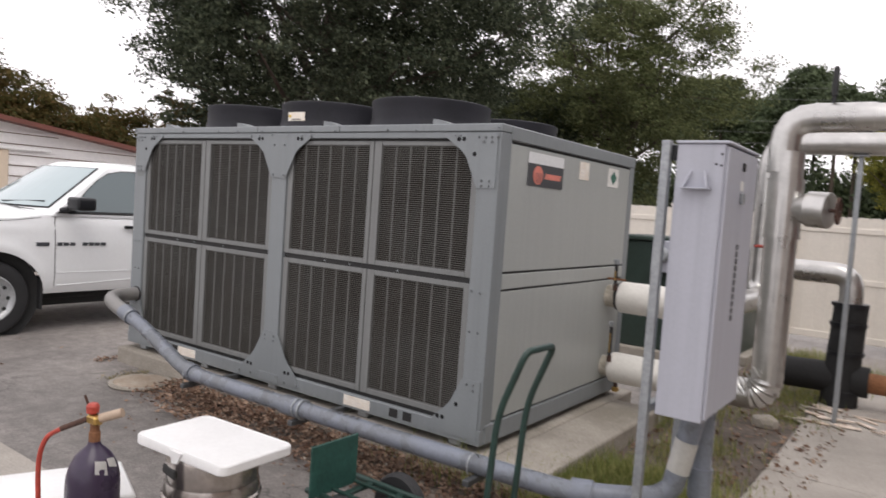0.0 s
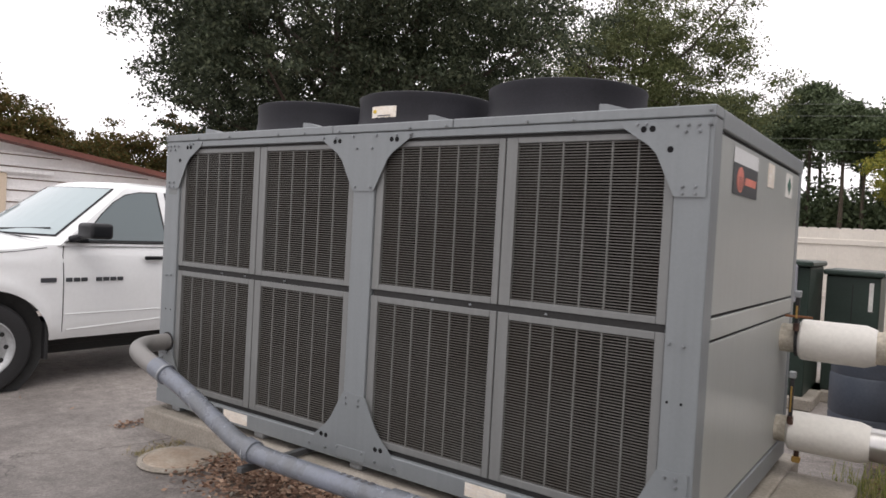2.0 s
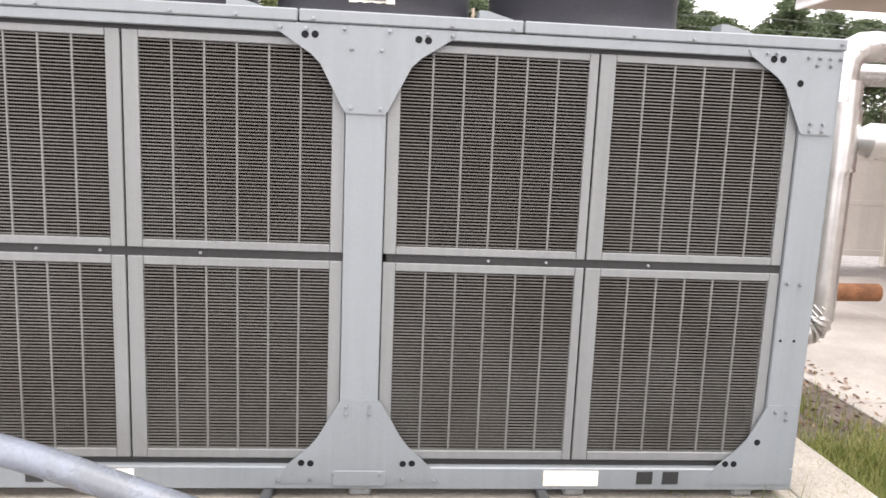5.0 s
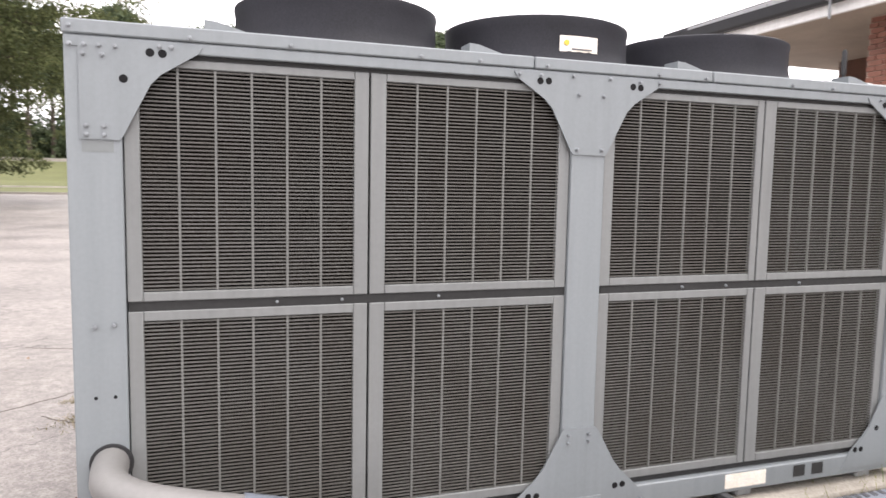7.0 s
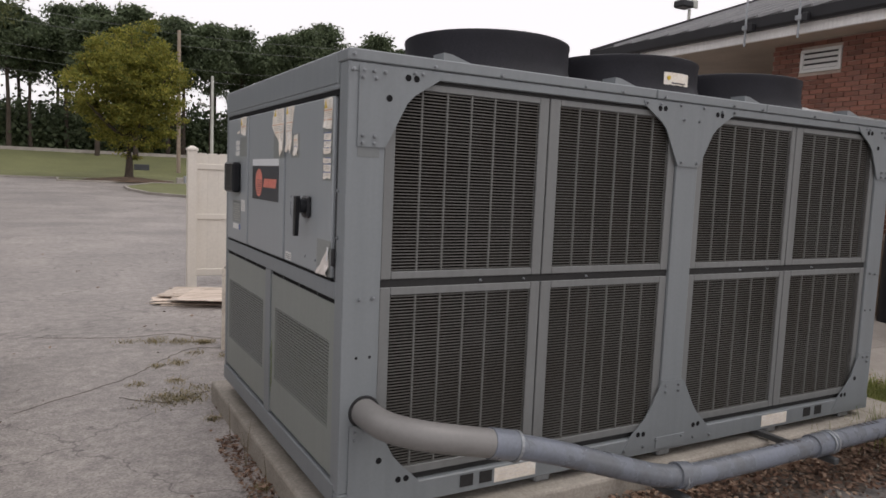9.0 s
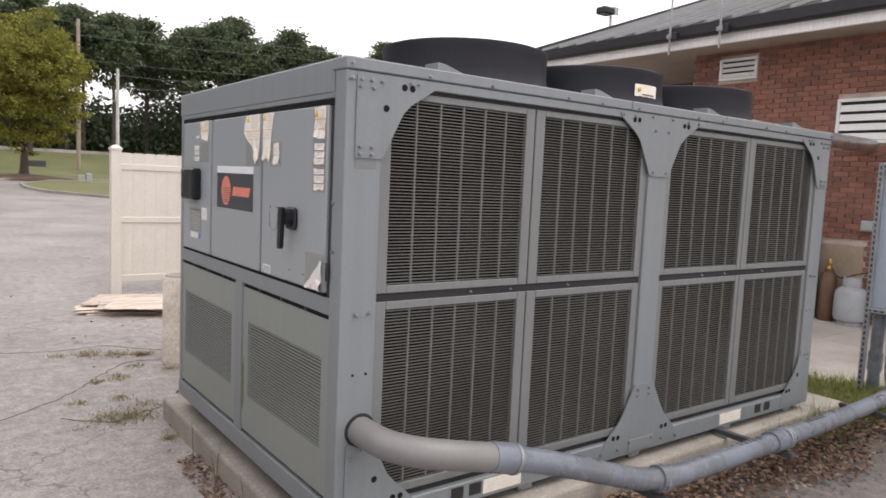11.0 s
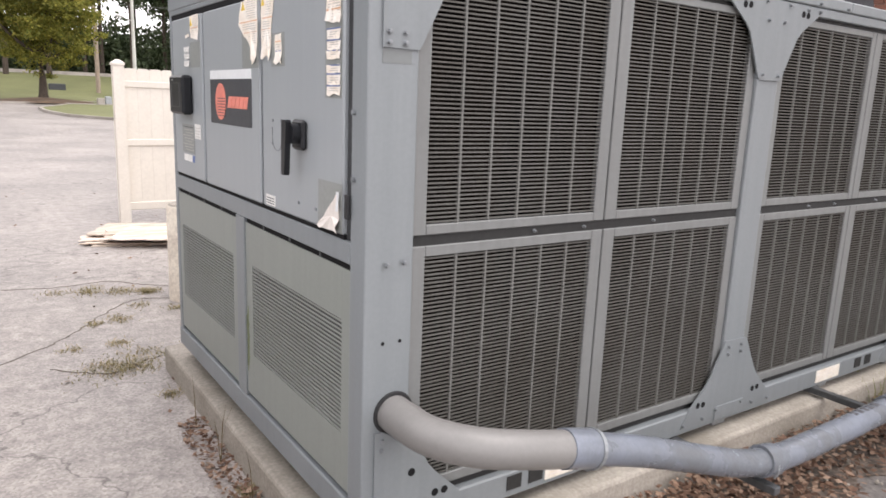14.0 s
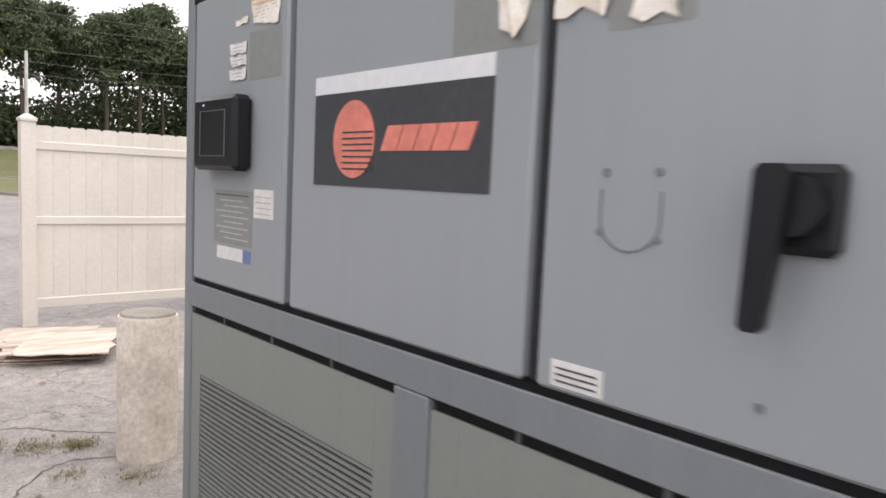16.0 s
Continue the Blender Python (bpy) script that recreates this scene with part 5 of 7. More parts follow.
part("hood_lip", abox(-0.832, -0.700, 3.06, 3.1012, 1.841, 1.8478, bevel=0.002), M["cabinet"], cb)
for x, z in ((-0.668, 2.0), (-0.668, 1.95), (-0.690, 1.955)):
    part("vent_hole", arod((x, 3.1046, z), (x, 3.1028, z), 0.006, 8), M["dark"], cb)
part("bracket", abox(-0.895, -0.869, 3.11, 3.16, 1.97, 2.04, bevel=0.003), M["black_plastic"], cb, "dark bracket to the strut post")
slot_mesh = to_mesh("slot", boxes_bm([(-0.0012, 0, -0.0065, 0.0065, -0.014, 0.014)]), M["dark"])
for y in (3.105, 3.67):
    leg = part("strut_post", abox(-0.936, -0.8955, y - 0.021, y + 0.021, 0.0, 2.06, bevel=0.003), M["galv"], cb)
    for k in range(41):
        piece("slot", slot_mesh, leg, (-0.9362, y, 0.06 + k * 0.049))
for z in (2.03, 0.80):
    rail = part("strut_rail", abox(-0.934, -0.8955, 3.127, 3.648, z - 0.02, z + 0.02, bevel=0.003), M["galv"], cb)
    for k in range(11):
        piece("slot", slot_mesh, rail, (-0.9342, 3.15 + k * 0.05, z), (radians(90), 0, 0))
part("riser_conduit", arod((-0.765, 3.63, 0.0), (-0.765, 3.63, 0.785), 0.05, 18), M["pvc"], cb, smooth=True)
part("riser_coupling", arod((-0.765, 3.63, 0.26), (-0.765, 3.63, 0.42), 0.06, 18), M["pvc"], cb, smooth=True)
part("conduit_nut", arod((-0.765, 3.50, 0.755), (-0.765, 3.50, 0.784), 0.066, 18), M["pvc"], cb)

# ---- chilled-water piping ----
pl = thing("lower_water_pipe", (-1.5, 5.45, 0), "insulated lower water pipe with a white cover and crumpled foil elbow", "pipe")
part("stub", arod((-2.10, 5.45, 0.45), (-2.0, 5.45, 0.45), 0.085, 18), M["canvas"], pl, "ragged yellowed insulation", smooth=True)
part("cover", alathe([(0.10, -2.02), (0.122, -2.005), (0.125, -1.98), (0.125, -1.62), (0.105, -1.56)], (0, 5.45, 0.45), 28, "x"), M["white_pvc"], pl, "white moulded pipe cover", smooth=True)
part("jacket", arod((-1.57, 5.45, 0.45), (-1.02, 5.46, 0.45), 0.10, 20), M["jacket"], pl, smooth=True)
RX = -0.818
riser = rounded([(-1.12, 5.46, 0.45), (RX, 5.46, 0.45), (RX, 5.46, 0.85)], 0.27, 16)
crumple = [0.112 + 0.010 * math.sin(2.2 * i) * math.sin(math.pi * i / (len(riser) - 1)) for i in range(len(riser))]
part("elbow", atube(riser, 0.112, 24, radii=crumple), M["jacket"], pl, "crumpled foil elbow", smooth=True)
part("riser", arod((RX, 5.46, 0.68), (RX, 5.46, 2.25), 0.110, 28), M["jacket"], pl, "aluminium-jacketed riser", smooth=True)
top = rounded([(RX - 0.035, 5.46, 2.10), (RX - 0.035, 5.46, 2.492), (-0.3, 5.46, 2.492)], 0.25, 4)
part("top_elbow", atube(top, 0.104, 28), M["jacket"], pl, "mitred foil elbow", smooth=True)
for p, q in zip(top[1:-1], top[2:]):
    part("elbow_seam", atube([p - (q - p).normalized() * 0.006, p + (q - p).normalized() * 0.006], 0.107, 28), M["jacket"], pl, smooth=True)
part("top_run", arod((-0.48, 5.46, 2.492), (3.09, 5.46, 2.492), 0.096, 24), M["jacket"], pl, "aluminium-jacketed run to the building", smooth=True)
for a, b, r in (((RX, 5.46, 1.63), (RX, 5.46, 2.05), 0.124), ((RX, 5.46, 1.625), (RX, 5.46, 1.64), 0.129), ((RX, 5.46, 2.04), (RX, 5.46, 2.055), 0.129), ((RX, 5.46, 1.12), (RX, 5.46, 1.135), 0.114), ((-0.1, 5.46, 2.492), (-0.085, 5.46, 2.492), 0.1), ((0.75, 5.46, 2.492), (0.765, 5.46, 2.492), 0.1)):
    part("collar", arod(a, b, r, 28), M["jacket"], pl, smooth=True)
part("valve_cone", arod((-0.80, 5.44, 1.85), (-0.645, 5.40, 1.845), 0.03, 28, 0.124), M["jacket"], pl, smooth=True)
part("valve_drum", arod((-0.645, 5.40, 1.845), (-0.51, 5.365, 1.84), 0.126, 32), M["jacket"], pl, smooth=True)
part("valve_stem", arod((-0.51, 5.365, 1.84), (-0.455, 5.35, 1.84), 0.013, 10), M["rust_dark"], pl)
hw = atube([(0.085 * math.cos(a * math.pi / 12), 0.085 * math.sin(a * math.pi / 12), 0) for a in range(25)], 0.010, 8)
for a in range(3):
    rod(hw, (0.085 * math.cos(a * 2.094), 0.085 * math.sin(a * 2.094), 0), (0, 0, 0), 0.007, 6)
bmesh.ops.transform(hw, verts=hw.verts, matrix=Matrix.Translation((-0.455, 5.35, 1.84)) @ Vector((1, -0.05, 0)).to_track_quat("Z", "Y").to_matrix().to_4x4())
part("air_vent", alathe([(0.015, 2.58), (0.015, 2.64), (0.021, 2.645), (0.021, 2.83), (0.012, 2.85)], (-0.565, 5.46, 0), 14), M["rubber"], pl, "black air vent on top of the pipe", smooth=True)
part("handwheel", hw, M["rust_dark"], pl, "dark rusty handwheel")
for k in range(9):
    f = k / 8
    m = Vector((RX - 0.02 - 0.17 * (1 - f), 5.46 - 0.108, 0.42 + 0.22 * f))
    part("foil_crease", atube([m + Vector((-0.045, 0.03, 0.055)), m + Vector((0, -0.006, 0)), m + Vector((0.05, 0.035, -0.05))], 0.006, 5), M["jacket"], pl)

pu = thing("upper_water_pipe", (-1.5, 5.45, 0), "insulated upper water pipe with a white cover behind the riser", "pipe")
part("stub", arod((-2.10, 5.45, 1.04), (-2.0, 5.45, 1.04), 0.092, 18), M["canvas"], pu, "ragged yellowed insulation", smooth=True)
part("flange", arod((-2.005, 5.45, 1.04), (-1.985, 5.45, 1.04), 0.112, 20), M["rubber"], pu)
part("cover", alathe([(0.11, -1.985), (0.128, -1.97), (0.13, -1.95), (0.13, -1.62), (0.108, -1.56)], (0, 5.45, 1.04), 28, "x"), M["white_pvc"], pu, "white moulded pipe cover", smooth=True)
part("joint_wrap", arod((-1.565, 5.45, 1.04), (-1.48, 5.45, 1.04), 0.10, 20), M["canvas"], pu, smooth=True)
part("jacket", atube(rounded([(-1.48, 5.45, 1.04), (-1.22, 5.46, 1.04), (-1.22, 6.9, 1.04), (-1.22, 6.9, 2.47), (3.09, 6.9, 2.47)], 0.22, 8), 0.10, 20), M["jacket"], pu, "aluminium-jacketed run", smooth=True)
part("drop_leg", arod((-1.30, 5.46, 0.96), (-1.30, 5.46, 0.50), 0.055, 16), M["white_pvc"], pu, smooth=True)

pm = thing("branch_pipe", (-0.6, 7.7, 0), "aluminium-jacketed branch with a black foam-wrapped drop leg", "pipe")
part("branch", atube(rounded([(-1.22, 6.9, 1.30), (-1.24, 7.7, 1.30), (-0.54, 7.7, 1.30), (-0.54, 7.7, 0.95)], 0.18, 5), 0.105, 24), M["jacket"], pm, "jacketed branch with a mitred elbow", smooth=True)
part("drop_leg", atube([(-0.56, 7.7, 0.021), (-0.555, 7.7, 0.35), (-0.54, 7.7, 0.7), (-0.53, 7.7, 1.02)], 0.155, 28, radii=[0.165, 0.158, 0.152, 0.15]), M["black_foam"], pm, "black foam-wrapped leg", smooth=True)
for z in (0.14, 0.52, 0.80, 0.99):
    part("tape_wrap", arod((-0.54, 7.7, z), (-0.54, 7.7, z + 0.035), 0.163, 28), M["black_plastic"], pm, "black tape")
part("side_leg", arod((-1.06, 7.7, 0.27), (-0.62, 7.7, 0.28), 0.15, 24), M["black_foam"], pm, "black foam-wrapped tee", smooth=True)
part("side_leg", arod((-0.46, 7.7, 0.28), (-0.32, 7.7, 0.28), 0.148, 24), M["black_foam"], pm, smooth=True)
part("rusty_run", arod((-0.32, 7.7, 0.28), (1.3, 7.7, 0.30), 0.098, 18), M["rust"], pm, "bare rusty steel pipe", smooth=True)
part("end_ring", arod((-1.075, 7.7, 0.27), (-1.061, 7.7, 0.27), 0.12, 20), M["galv"], pm)
part("valve_body", arod((-1.20, 6.86, 1.38), (-1.20, 6.83, 1.52), 0.03, 12), M["galv"], pm)
part("valve_lever", abox(-1.27, -1.13, 6.77, 6.89, 1.51, 1.535, bevel=0.006), M["red_paint"], pm, "red valve lever")
ps = thing("pipe_stand", (-0.38, 5.6, 0), "galvanised strut stand under the overhead pipes", "pipe stand")
part("upright", abox(-0.52, -0.48, 6.88, 6.92, 0.0, 2.362, bevel=0.003), M["galv"], ps)
part("saddle", abox(-0.56, -0.44, 6.84, 6.96, 2.3625, 2.372, bevel=0.003), M["galv"], ps)
gauge = thing("drain_valve", (-1.98, 5.36, 0.45), "black stem thermometers and a drain tap on the pipe flanges", "valve")
for z0, z1 in ((1.15, 1.31), (0.56, 0.80)):
    part("stem", abox(-2.006, -1.982, 5.325, 5.349, z0, z1, bevel=0.004), M["rubber"], gauge, "black thermometer stem")
    part("sight_glass", abox(-1.999, -1.989, 5.320, 5.3245, z0 + 0.03, z1 - 0.05), M["brass"], gauge)
    part("head", abox(-2.014, -1.974, 5.318, 5.352, z1 + 0.0005, z1 + 0.045, bevel=0.006), M["galv"], gauge, "pale metal head")
    part("boss", arod((-1.994, 5.337, z0 - 0.05), (-1.994, 5.337, z0 - 0.0005), 0.019, 12), M["rust_dark"], gauge)
part("bracket", abox(-2.06, -1.90, 5.322, 5.330, 1.185, 1.20, bevel=0.003), M["rust"], gauge)
part("drain_stub", arod((-1.96, 5.44, 0.29), (-1.96, 5.44, 0.33), 0.016, 10), M["rust_dark"], gauge)
part("drain_tap", abox(-1.985, -1.935, 5.42, 5.46, 0.25, 0.2895, bevel=0.006), M["brass"], gauge)

# ---- green electrical boxes and drum by the fence ----
def green_box(x0, x1, y0, y1, h, label):
    g = thing("transformer", ((x0 + x1) / 2, (y0 + y1) / 2, 0), label, "transformer", "green boxes by the fence")
    part("plinth", abox(x0 - 0.1, x1 + 0.1, y0 - 0.1, y1 + 0.1, 0, 0.12, bevel=0.012), M["concrete"], g, "concrete plinth")
    part("case", abox(x0, x1, y0, y1, 0.121, h - 0.06, bevel=0.012), M["elec_green"], g)
    part("lid", abox(x0 - 0.03, x1 + 0.03, y0 - 0.05, y1 + 0.03, h - 0.059, h, bevel=0.015), M["elec_green"], g, "sloped overhanging lid")
    part("door_seam", abox((x0 + x1) / 2 - 0.004, (x0 + x1) / 2 + 0.004, y0 - 0.003, y0 - 0.0005, 0.2, h - 0.15), M["dark"], g)
    return g


g1 = green_box(-3.15, -2.35, 8.35, 9.3, 1.50, "dark green pad-mounted transformer with a meter on its side")
g2 = green_box(-2.28, -1.78, 9.0, 9.9, 1.42, "dark green pad-mounted transformer beside the fence")
part("warning_strip", abox(-1.88, -1.84, 8.995, 8.9985, 1.0, 1.3), M["paper_white"], g2)
mt = thing("meter_box", (-2.6, 8.3, 1.15), "pale grey electric meter box with a round glass meter", "meter")
part("case", abox(-2.72, -2.46, 8.24, 8.348, 1.08, 1.46, bevel=0.01), M["cabinet"], mt)
part("meter", alathe([(0.09, 8.239), (0.09, 8.21), (0.08, 8.17), (0.05, 8.15)], (-2.59, 0, 1.29), 24, "y"), M["tank_grey"], mt, "round meter", smooth=True)
dr = thing("plastic_drum", (-1.72, 7.3, 0), "slate blue plastic drum standing on the soil", "drum")
part("body", alathe([(0.25, 0.01), (0.275, 0.03), (0.285, 0.25), (0.275, 0.27), (0.285, 0.29), (0.285, 0.58), (0.275, 0.60), (0.28, 0.62), (0.27, 0.80), (0.24, 0.83)], (-1.72, 7.3, 0), 32), M["barrel_blue"], dr, smooth=True)
part("rim", alathe([(0.25, 0.80), (0.29, 0.805), (0.29, 0.835), (0.25, 0.84)], (-1.72, 7.3, 0), 32), M["barrel_blue"], dr, smooth=True)

# ---- gas cylinders and clutter by the wall ----
def gas_cylinder(x, y, h, r, mat, label):
    g = thing("gas_cylinder", (x, y, 0.02), label, "gas cylinder", "gas cylinders")
    part("body", alathe([(r * 0.9, 0.021), (r, 0.04), (r, h - 0.2), (r * 0.85, h - 0.1), (r * 0.45, h - 0.02), (r * 0.35, h)], (x, y, 0), 28), mat, g, smooth=True)
    part("valve", alathe([(0.02, h), (0.022, h + 0.05), (0.03, h + 0.055), (0.03, h + 0.09)], (x, y, 0), 14), M["black_plastic"], g)
    part("valve_wheel", alathe([(0.04, h + 0.092), (0.05, h + 0.1), (0.04, h + 0.115)], (x, y, 0), 14), M["black_plastic"], g)


gas_cylinder(2.75, 6.42, 1.40, 0.14, M["tank_tan"], "tall tan gas cylinder against the brick wall")
gas_cylinder(2.78, 6.02, 1.38, 0.15, M["black_plastic"], "tall black gas cylinder against the brick wall")
pt = thing("propane_tank", (2.80, 5.40, 0.02), "squat pale grey propane tank with a brass valve", "propane tank")
part("body", alathe([(0.13, 0.06), (0.19, 0.09), (0.205, 0.14), (0.205, 0.44), (0.19, 0.50), (0.12, 0.545), (0.05, 0.555)], (2.80, 5.40, 0), 28), M["tank_grey"], pt, smooth=True)
part("foot_ring", alathe([(0.14, 0.021), (0.145, 0.021), (0.145, 0.085), (0.14, 0.085)], (2.80, 5.40, 0), 24), M["tank_grey"], pt)
part("collar", alathe([(0.105, 0.54), (0.115, 0.54), (0.115, 0.68), (0.105, 0.68)], (2.80, 5.40, 0), 24), M["tank_grey"], pt)
part("valve", alathe([(0.02, 0.55), (0.02, 0.62), (0.035, 0.63), (0.035, 0.66)], (2.80, 5.40, 0), 14), M["brass"], pt)
part("valve_knob", alathe([(0.02, 0.662), (0.045, 0.67), (0.045, 0.70), (0.015, 0.71)], (2.80, 5.40, 0), 14), M["brass"], pt)
bc = thing("small_gas_cylinder", (2.84, 5.74, 0.02), "short rust-brown gas cylinder with brass regulator", "gas cylinder")
part("body", alathe([(0.10, 0.021), (0.11, 0.04), (0.11, 0.62), (0.09, 0.69), (0.04, 0.73)], (2.84, 5.74, 0), 24), M["rust_brown"], bc, smooth=True)
part("regulator", alathe([(0.03, 0.731), (0.05, 0.75), (0.045, 0.79), (0.025, 0.81), (0.035, 0.84), (0.02, 0.90)], (2.84, 5.74, 0), 16), M["brass"], bc, "brass regulator", smooth=True)
part("hose", atube(smooth_path([(2.80, 5.70, 0.78), (2.74, 5.55, 0.66), (2.70, 5.3, 0.74), (2.72, 5.1, 0.80)], 6), 0.009, 8), M["rubber"], bc, "black rubber hose", smooth=True)
ep = thing("electrical_panel", (WX, 6.85, 1.35), "pale blue-grey electrical panel with conduits on the brick wall", "electrical panel")
part("case", abox(WX - 0.13, WX - 0.004, 6.73, 6.99, 1.36, 1.95, bevel=0.008), M["cabinet_back"], ep)
part("cover", abox(WX - 0.145, WX - 0.1305, 6.745, 6.975, 1.38, 1.93, bevel=0.005), M["cabinet_back"], ep)
part("latch", abox(WX - 0.155, WX - 0.1455, 6.76, 6.79, 1.62, 1.66, bevel=0.003), M["black_plastic"], ep)
for y in (6.79, 6.86, 6.93):
    part("conduit", arod((WX - 0.06, y, 1.10), (WX - 0.06, y, 1.359), 0.017, 10), M["galv"], ep)
wb = thing("outlet_box", (WX, 5.4, 1.3), "small pale outlet box on the brick wall", "outlet box")
part("box", abox(WX - 0.06, WX - 0.031, 5.30, 5.48, 1.31, 1.46, bevel=0.01), M["tank_grey"], wb)
part("cover", abox(WX - 0.075, WX - 0.0605, 5.32, 5.46, 1.33, 1.44, bevel=0.005), M["tank_grey"], wb)
bg = thing("carton", (2.72, 4.25, 0.02), "small cream carton with brown stripes by the doors", "carton")
part("body", abox(2.64, 2.80, 4.15, 4.33, 0.021, 0.24, bevel=0.008), M["paper"], bg)
part("flap", aprism([(2.64, 0.2405), (2.80, 0.2405), (2.84, 0.262), (2.70, 0.27)], "y", 4.16, 4.32), M["paper"], bg)
for y in (4.18, 4.235, 4.29):
    part("stripe", abox(2.6375, 2.6396, y, y + 0.014, 0.04, 0.21), M["rust"], bg, "brown stripe")

# ---- convertible hand truck, laid flat as a cart ----
ct = thing("hand_truck", (0, 0, 0), "dark green convertible hand truck standing as a four-wheeled cart", "hand truck")
L, W = 1.02, 0.31
part("nose_plate", abox(0.092, 0.104, -W / 2 - 0.08, W / 2 - 0.07, 0.24, 0.50, bevel=0.004), M["plate_green"], ct, "upright green nose plate")
for y in (-W / 2, W / 2):
    part("side_rail", arod((0.0, y, 0.24), (L, y, 0.24), 0.016, 12), M["cart_green"], ct)
    part("handle_leg", atube(rounded([(L - 0.02, y * 0.75, 0.24), (L + 0.02, y * 0.75, 0.86), (L + 0.10, y * 0.75, 1.06)], 0.1, 6), 0.0145, 12), M["cart_green"], ct, smooth=True)
part("handle_bow", atube(rounded([(L + 0.097, -W * 0.375, 1.053), (L + 0.13, -W * 0.375, 1.135), (L + 0.13, W * 0.375, 1.135), (L + 0.097, W * 0.375, 1.053)], 0.06, 6), 0.0145, 12), M["cart_green"], ct, "bent green handle", smooth=True)
for x in (0.16, 0.36, 0.56, 0.76):
    part("cross_bar", abox(x - 0.018, x + 0.018, -W / 2, W / 2, 0.225, 0.245, bevel=0.004), M["cart_green"], ct)
for y in (-W / 4, W / 4):
    part("cross_bar", abox(0.02, L - 0.02, y - 0.012, y + 0.012, 0.246, 0.258, bevel=0.003), M["cart_green"], ct)
for x, r in ((0.30, 0.155), (L - 0.1, 0.07)):
    part("axle", arod((x, -W / 2 - 0.05, r), (x, W / 2 + 0.05, r), 0.01, 8), M["galv"], ct)
    for y in (-W / 2 - 0.055, W / 2 + 0.055):
        w = part("wheel", alathe([(r * 0.55, -0.03), (r * 0.92, -0.033), (r, -0.02), (r, 0.02), (r * 0.92, 0.033), (r * 0.55, 0.03)], (x, y, r), 24, "y"), M["rubber"], ct, "black rubber tyre", smooth=True)
        part("rim", alathe([(r * 0.2, -0.034), (r * 0.52, -0.026), (r * 0.52, 0.026), (r * 0.2, 0.034)], (x, y, r), 18, "y"), M["cart_green"], w)
    for y in (-W / 2 + 0.02, W / 2 - 0.02):
        part("bracket", abox(x - 0.02, x + 0.02, y - 0.004, y + 0.004, r, 0.235), M["cart_green"], ct)
ct.matrix_basis = pose(-2.28, 2.44, 0, 0, 0, -1)

# ---- keg with a lid on it, gas bottle, cool box ----
KX, KY = -2.275, 1.715
kg = thing("steel_keg", (KX, KY, 0), "dented stainless steel keg with handle slots", "keg")
part("body", alathe([(0.165, 0.012), (0.185, 0.015), (0.193, 0.04), (0.195, 0.08), (0.20, 0.11), (0.20, 0.15), (0.206, 0.158), (0.206, 0.172), (0.20, 0.18), (0.20, 0.395), (0.207, 0.403), (0.207, 0.417), (0.20, 0.425), (0.198, 0.45), (0.192, 0.475)], (KX, KY, 0), 40), M["keg"], kg, smooth=True)
part("chime", alathe([(0.178, 0.47), (0.19, 0.476), (0.192, 0.575), (0.186, 0.59), (0.178, 0.585)], (KX, KY, 0), 40), M["keg"], kg, "rolled top rim", smooth=True)
for a in (-100, 80, 170):
    c, s = math.cos(radians(a)), math.sin(radians(a))
    bm = abox(-0.055, 0.055, -0.006, 0.006, -0.02, 0.02, bevel=0.005)
    bmesh.ops.transform(bm, verts=bm.verts, matrix=Matrix.Translation((KX + 0.19 * c, KY + 0.19 * s, 0.53)) @ Matrix.Rotation(radians(a + 90), 4, "Z"))
    part("handle_slot", bm, M["dark"], kg)
ld = thing("box_lid", (KX, KY, 0.59), "white plastic cool-box lid lying on the keg", "lid")
bm = bmesh.new()
rim = []
for cx, cy, a0 in ((0.25, 0.15, 0), (-0.25, 0.15, 90), (-0.25, -0.15, 180), (0.25, -0.15, 270)):
    rim += [(cx + 0.038 * math.cos(radians(a0 + 15 * k)), cy + 0.038 * math.sin(radians(a0 + 15 * k))) for k in range(7)]
rings = []
for grow, z in ((0.985, 0.592), (1.0, 0.596), (1.0, 0.628), (0.985, 0.6335), (0.955, 0.6335), (0.945, 0.631), (0.80, 0.632)):
    rings.append([bm.verts.new((x * grow, y * (grow if grow > 0.9 else grow - 0.06), z)) for x, y in rim])
for a, b in zip(rings, rings[1:]):
    for k in range(len(a)):
        j = (k + 1) % len(a)
        bm.faces.new((a[k], a[j], b[j], b[k]))
bm.faces.new(rings[0])
bm.faces.new(rings[-1])
m4 = Matrix.Translation((KX, KY, 0)) @ Matrix.Rotation(radians(2), 4, "Z") @ Matrix.Rotation(radians(0), 4, "X")
bmesh.ops.transform(bm, verts=bm.verts, matrix=m4)
part("panel", bm, M["white_plastic"], ld, smooth=True)
bm = aprism([(-0.015, 0.575), (0.02, 0.58), (0.045, 0.627), (-0.03, 0.627)], "y", -0.196, -0.1885)
bmesh.ops.transform(bm, verts=bm.verts, matrix=m4)
part("latch", bm, M["white_plastic"], ld)
GX, GYY = -2.395, 1.258
gc = thing("purple_gas_bottle", (GX, GYY, 0), "dark purple gas bottle with a brass valve and red hose", "gas bottle")
part("body", alathe([(0.088, 0.005), (0.097, 0.02), (0.097, 0.535), (0.094, 0.57), (0.084, 0.61), (0.066, 0.645), (0.042, 0.67), (0.026, 0.685), (0.022, 0.70)], (GX, GYY, 0), 40), M["purple"], gc, smooth=True)
part("neck", alathe([(0.021, 0.695), (0.021, 0.735), (0.017, 0.74), (0.017, 0.775)], (GX, GYY, 0), 16), M["rust"], gc, "worn brass neck", smooth=True)
sk = bmesh.new()
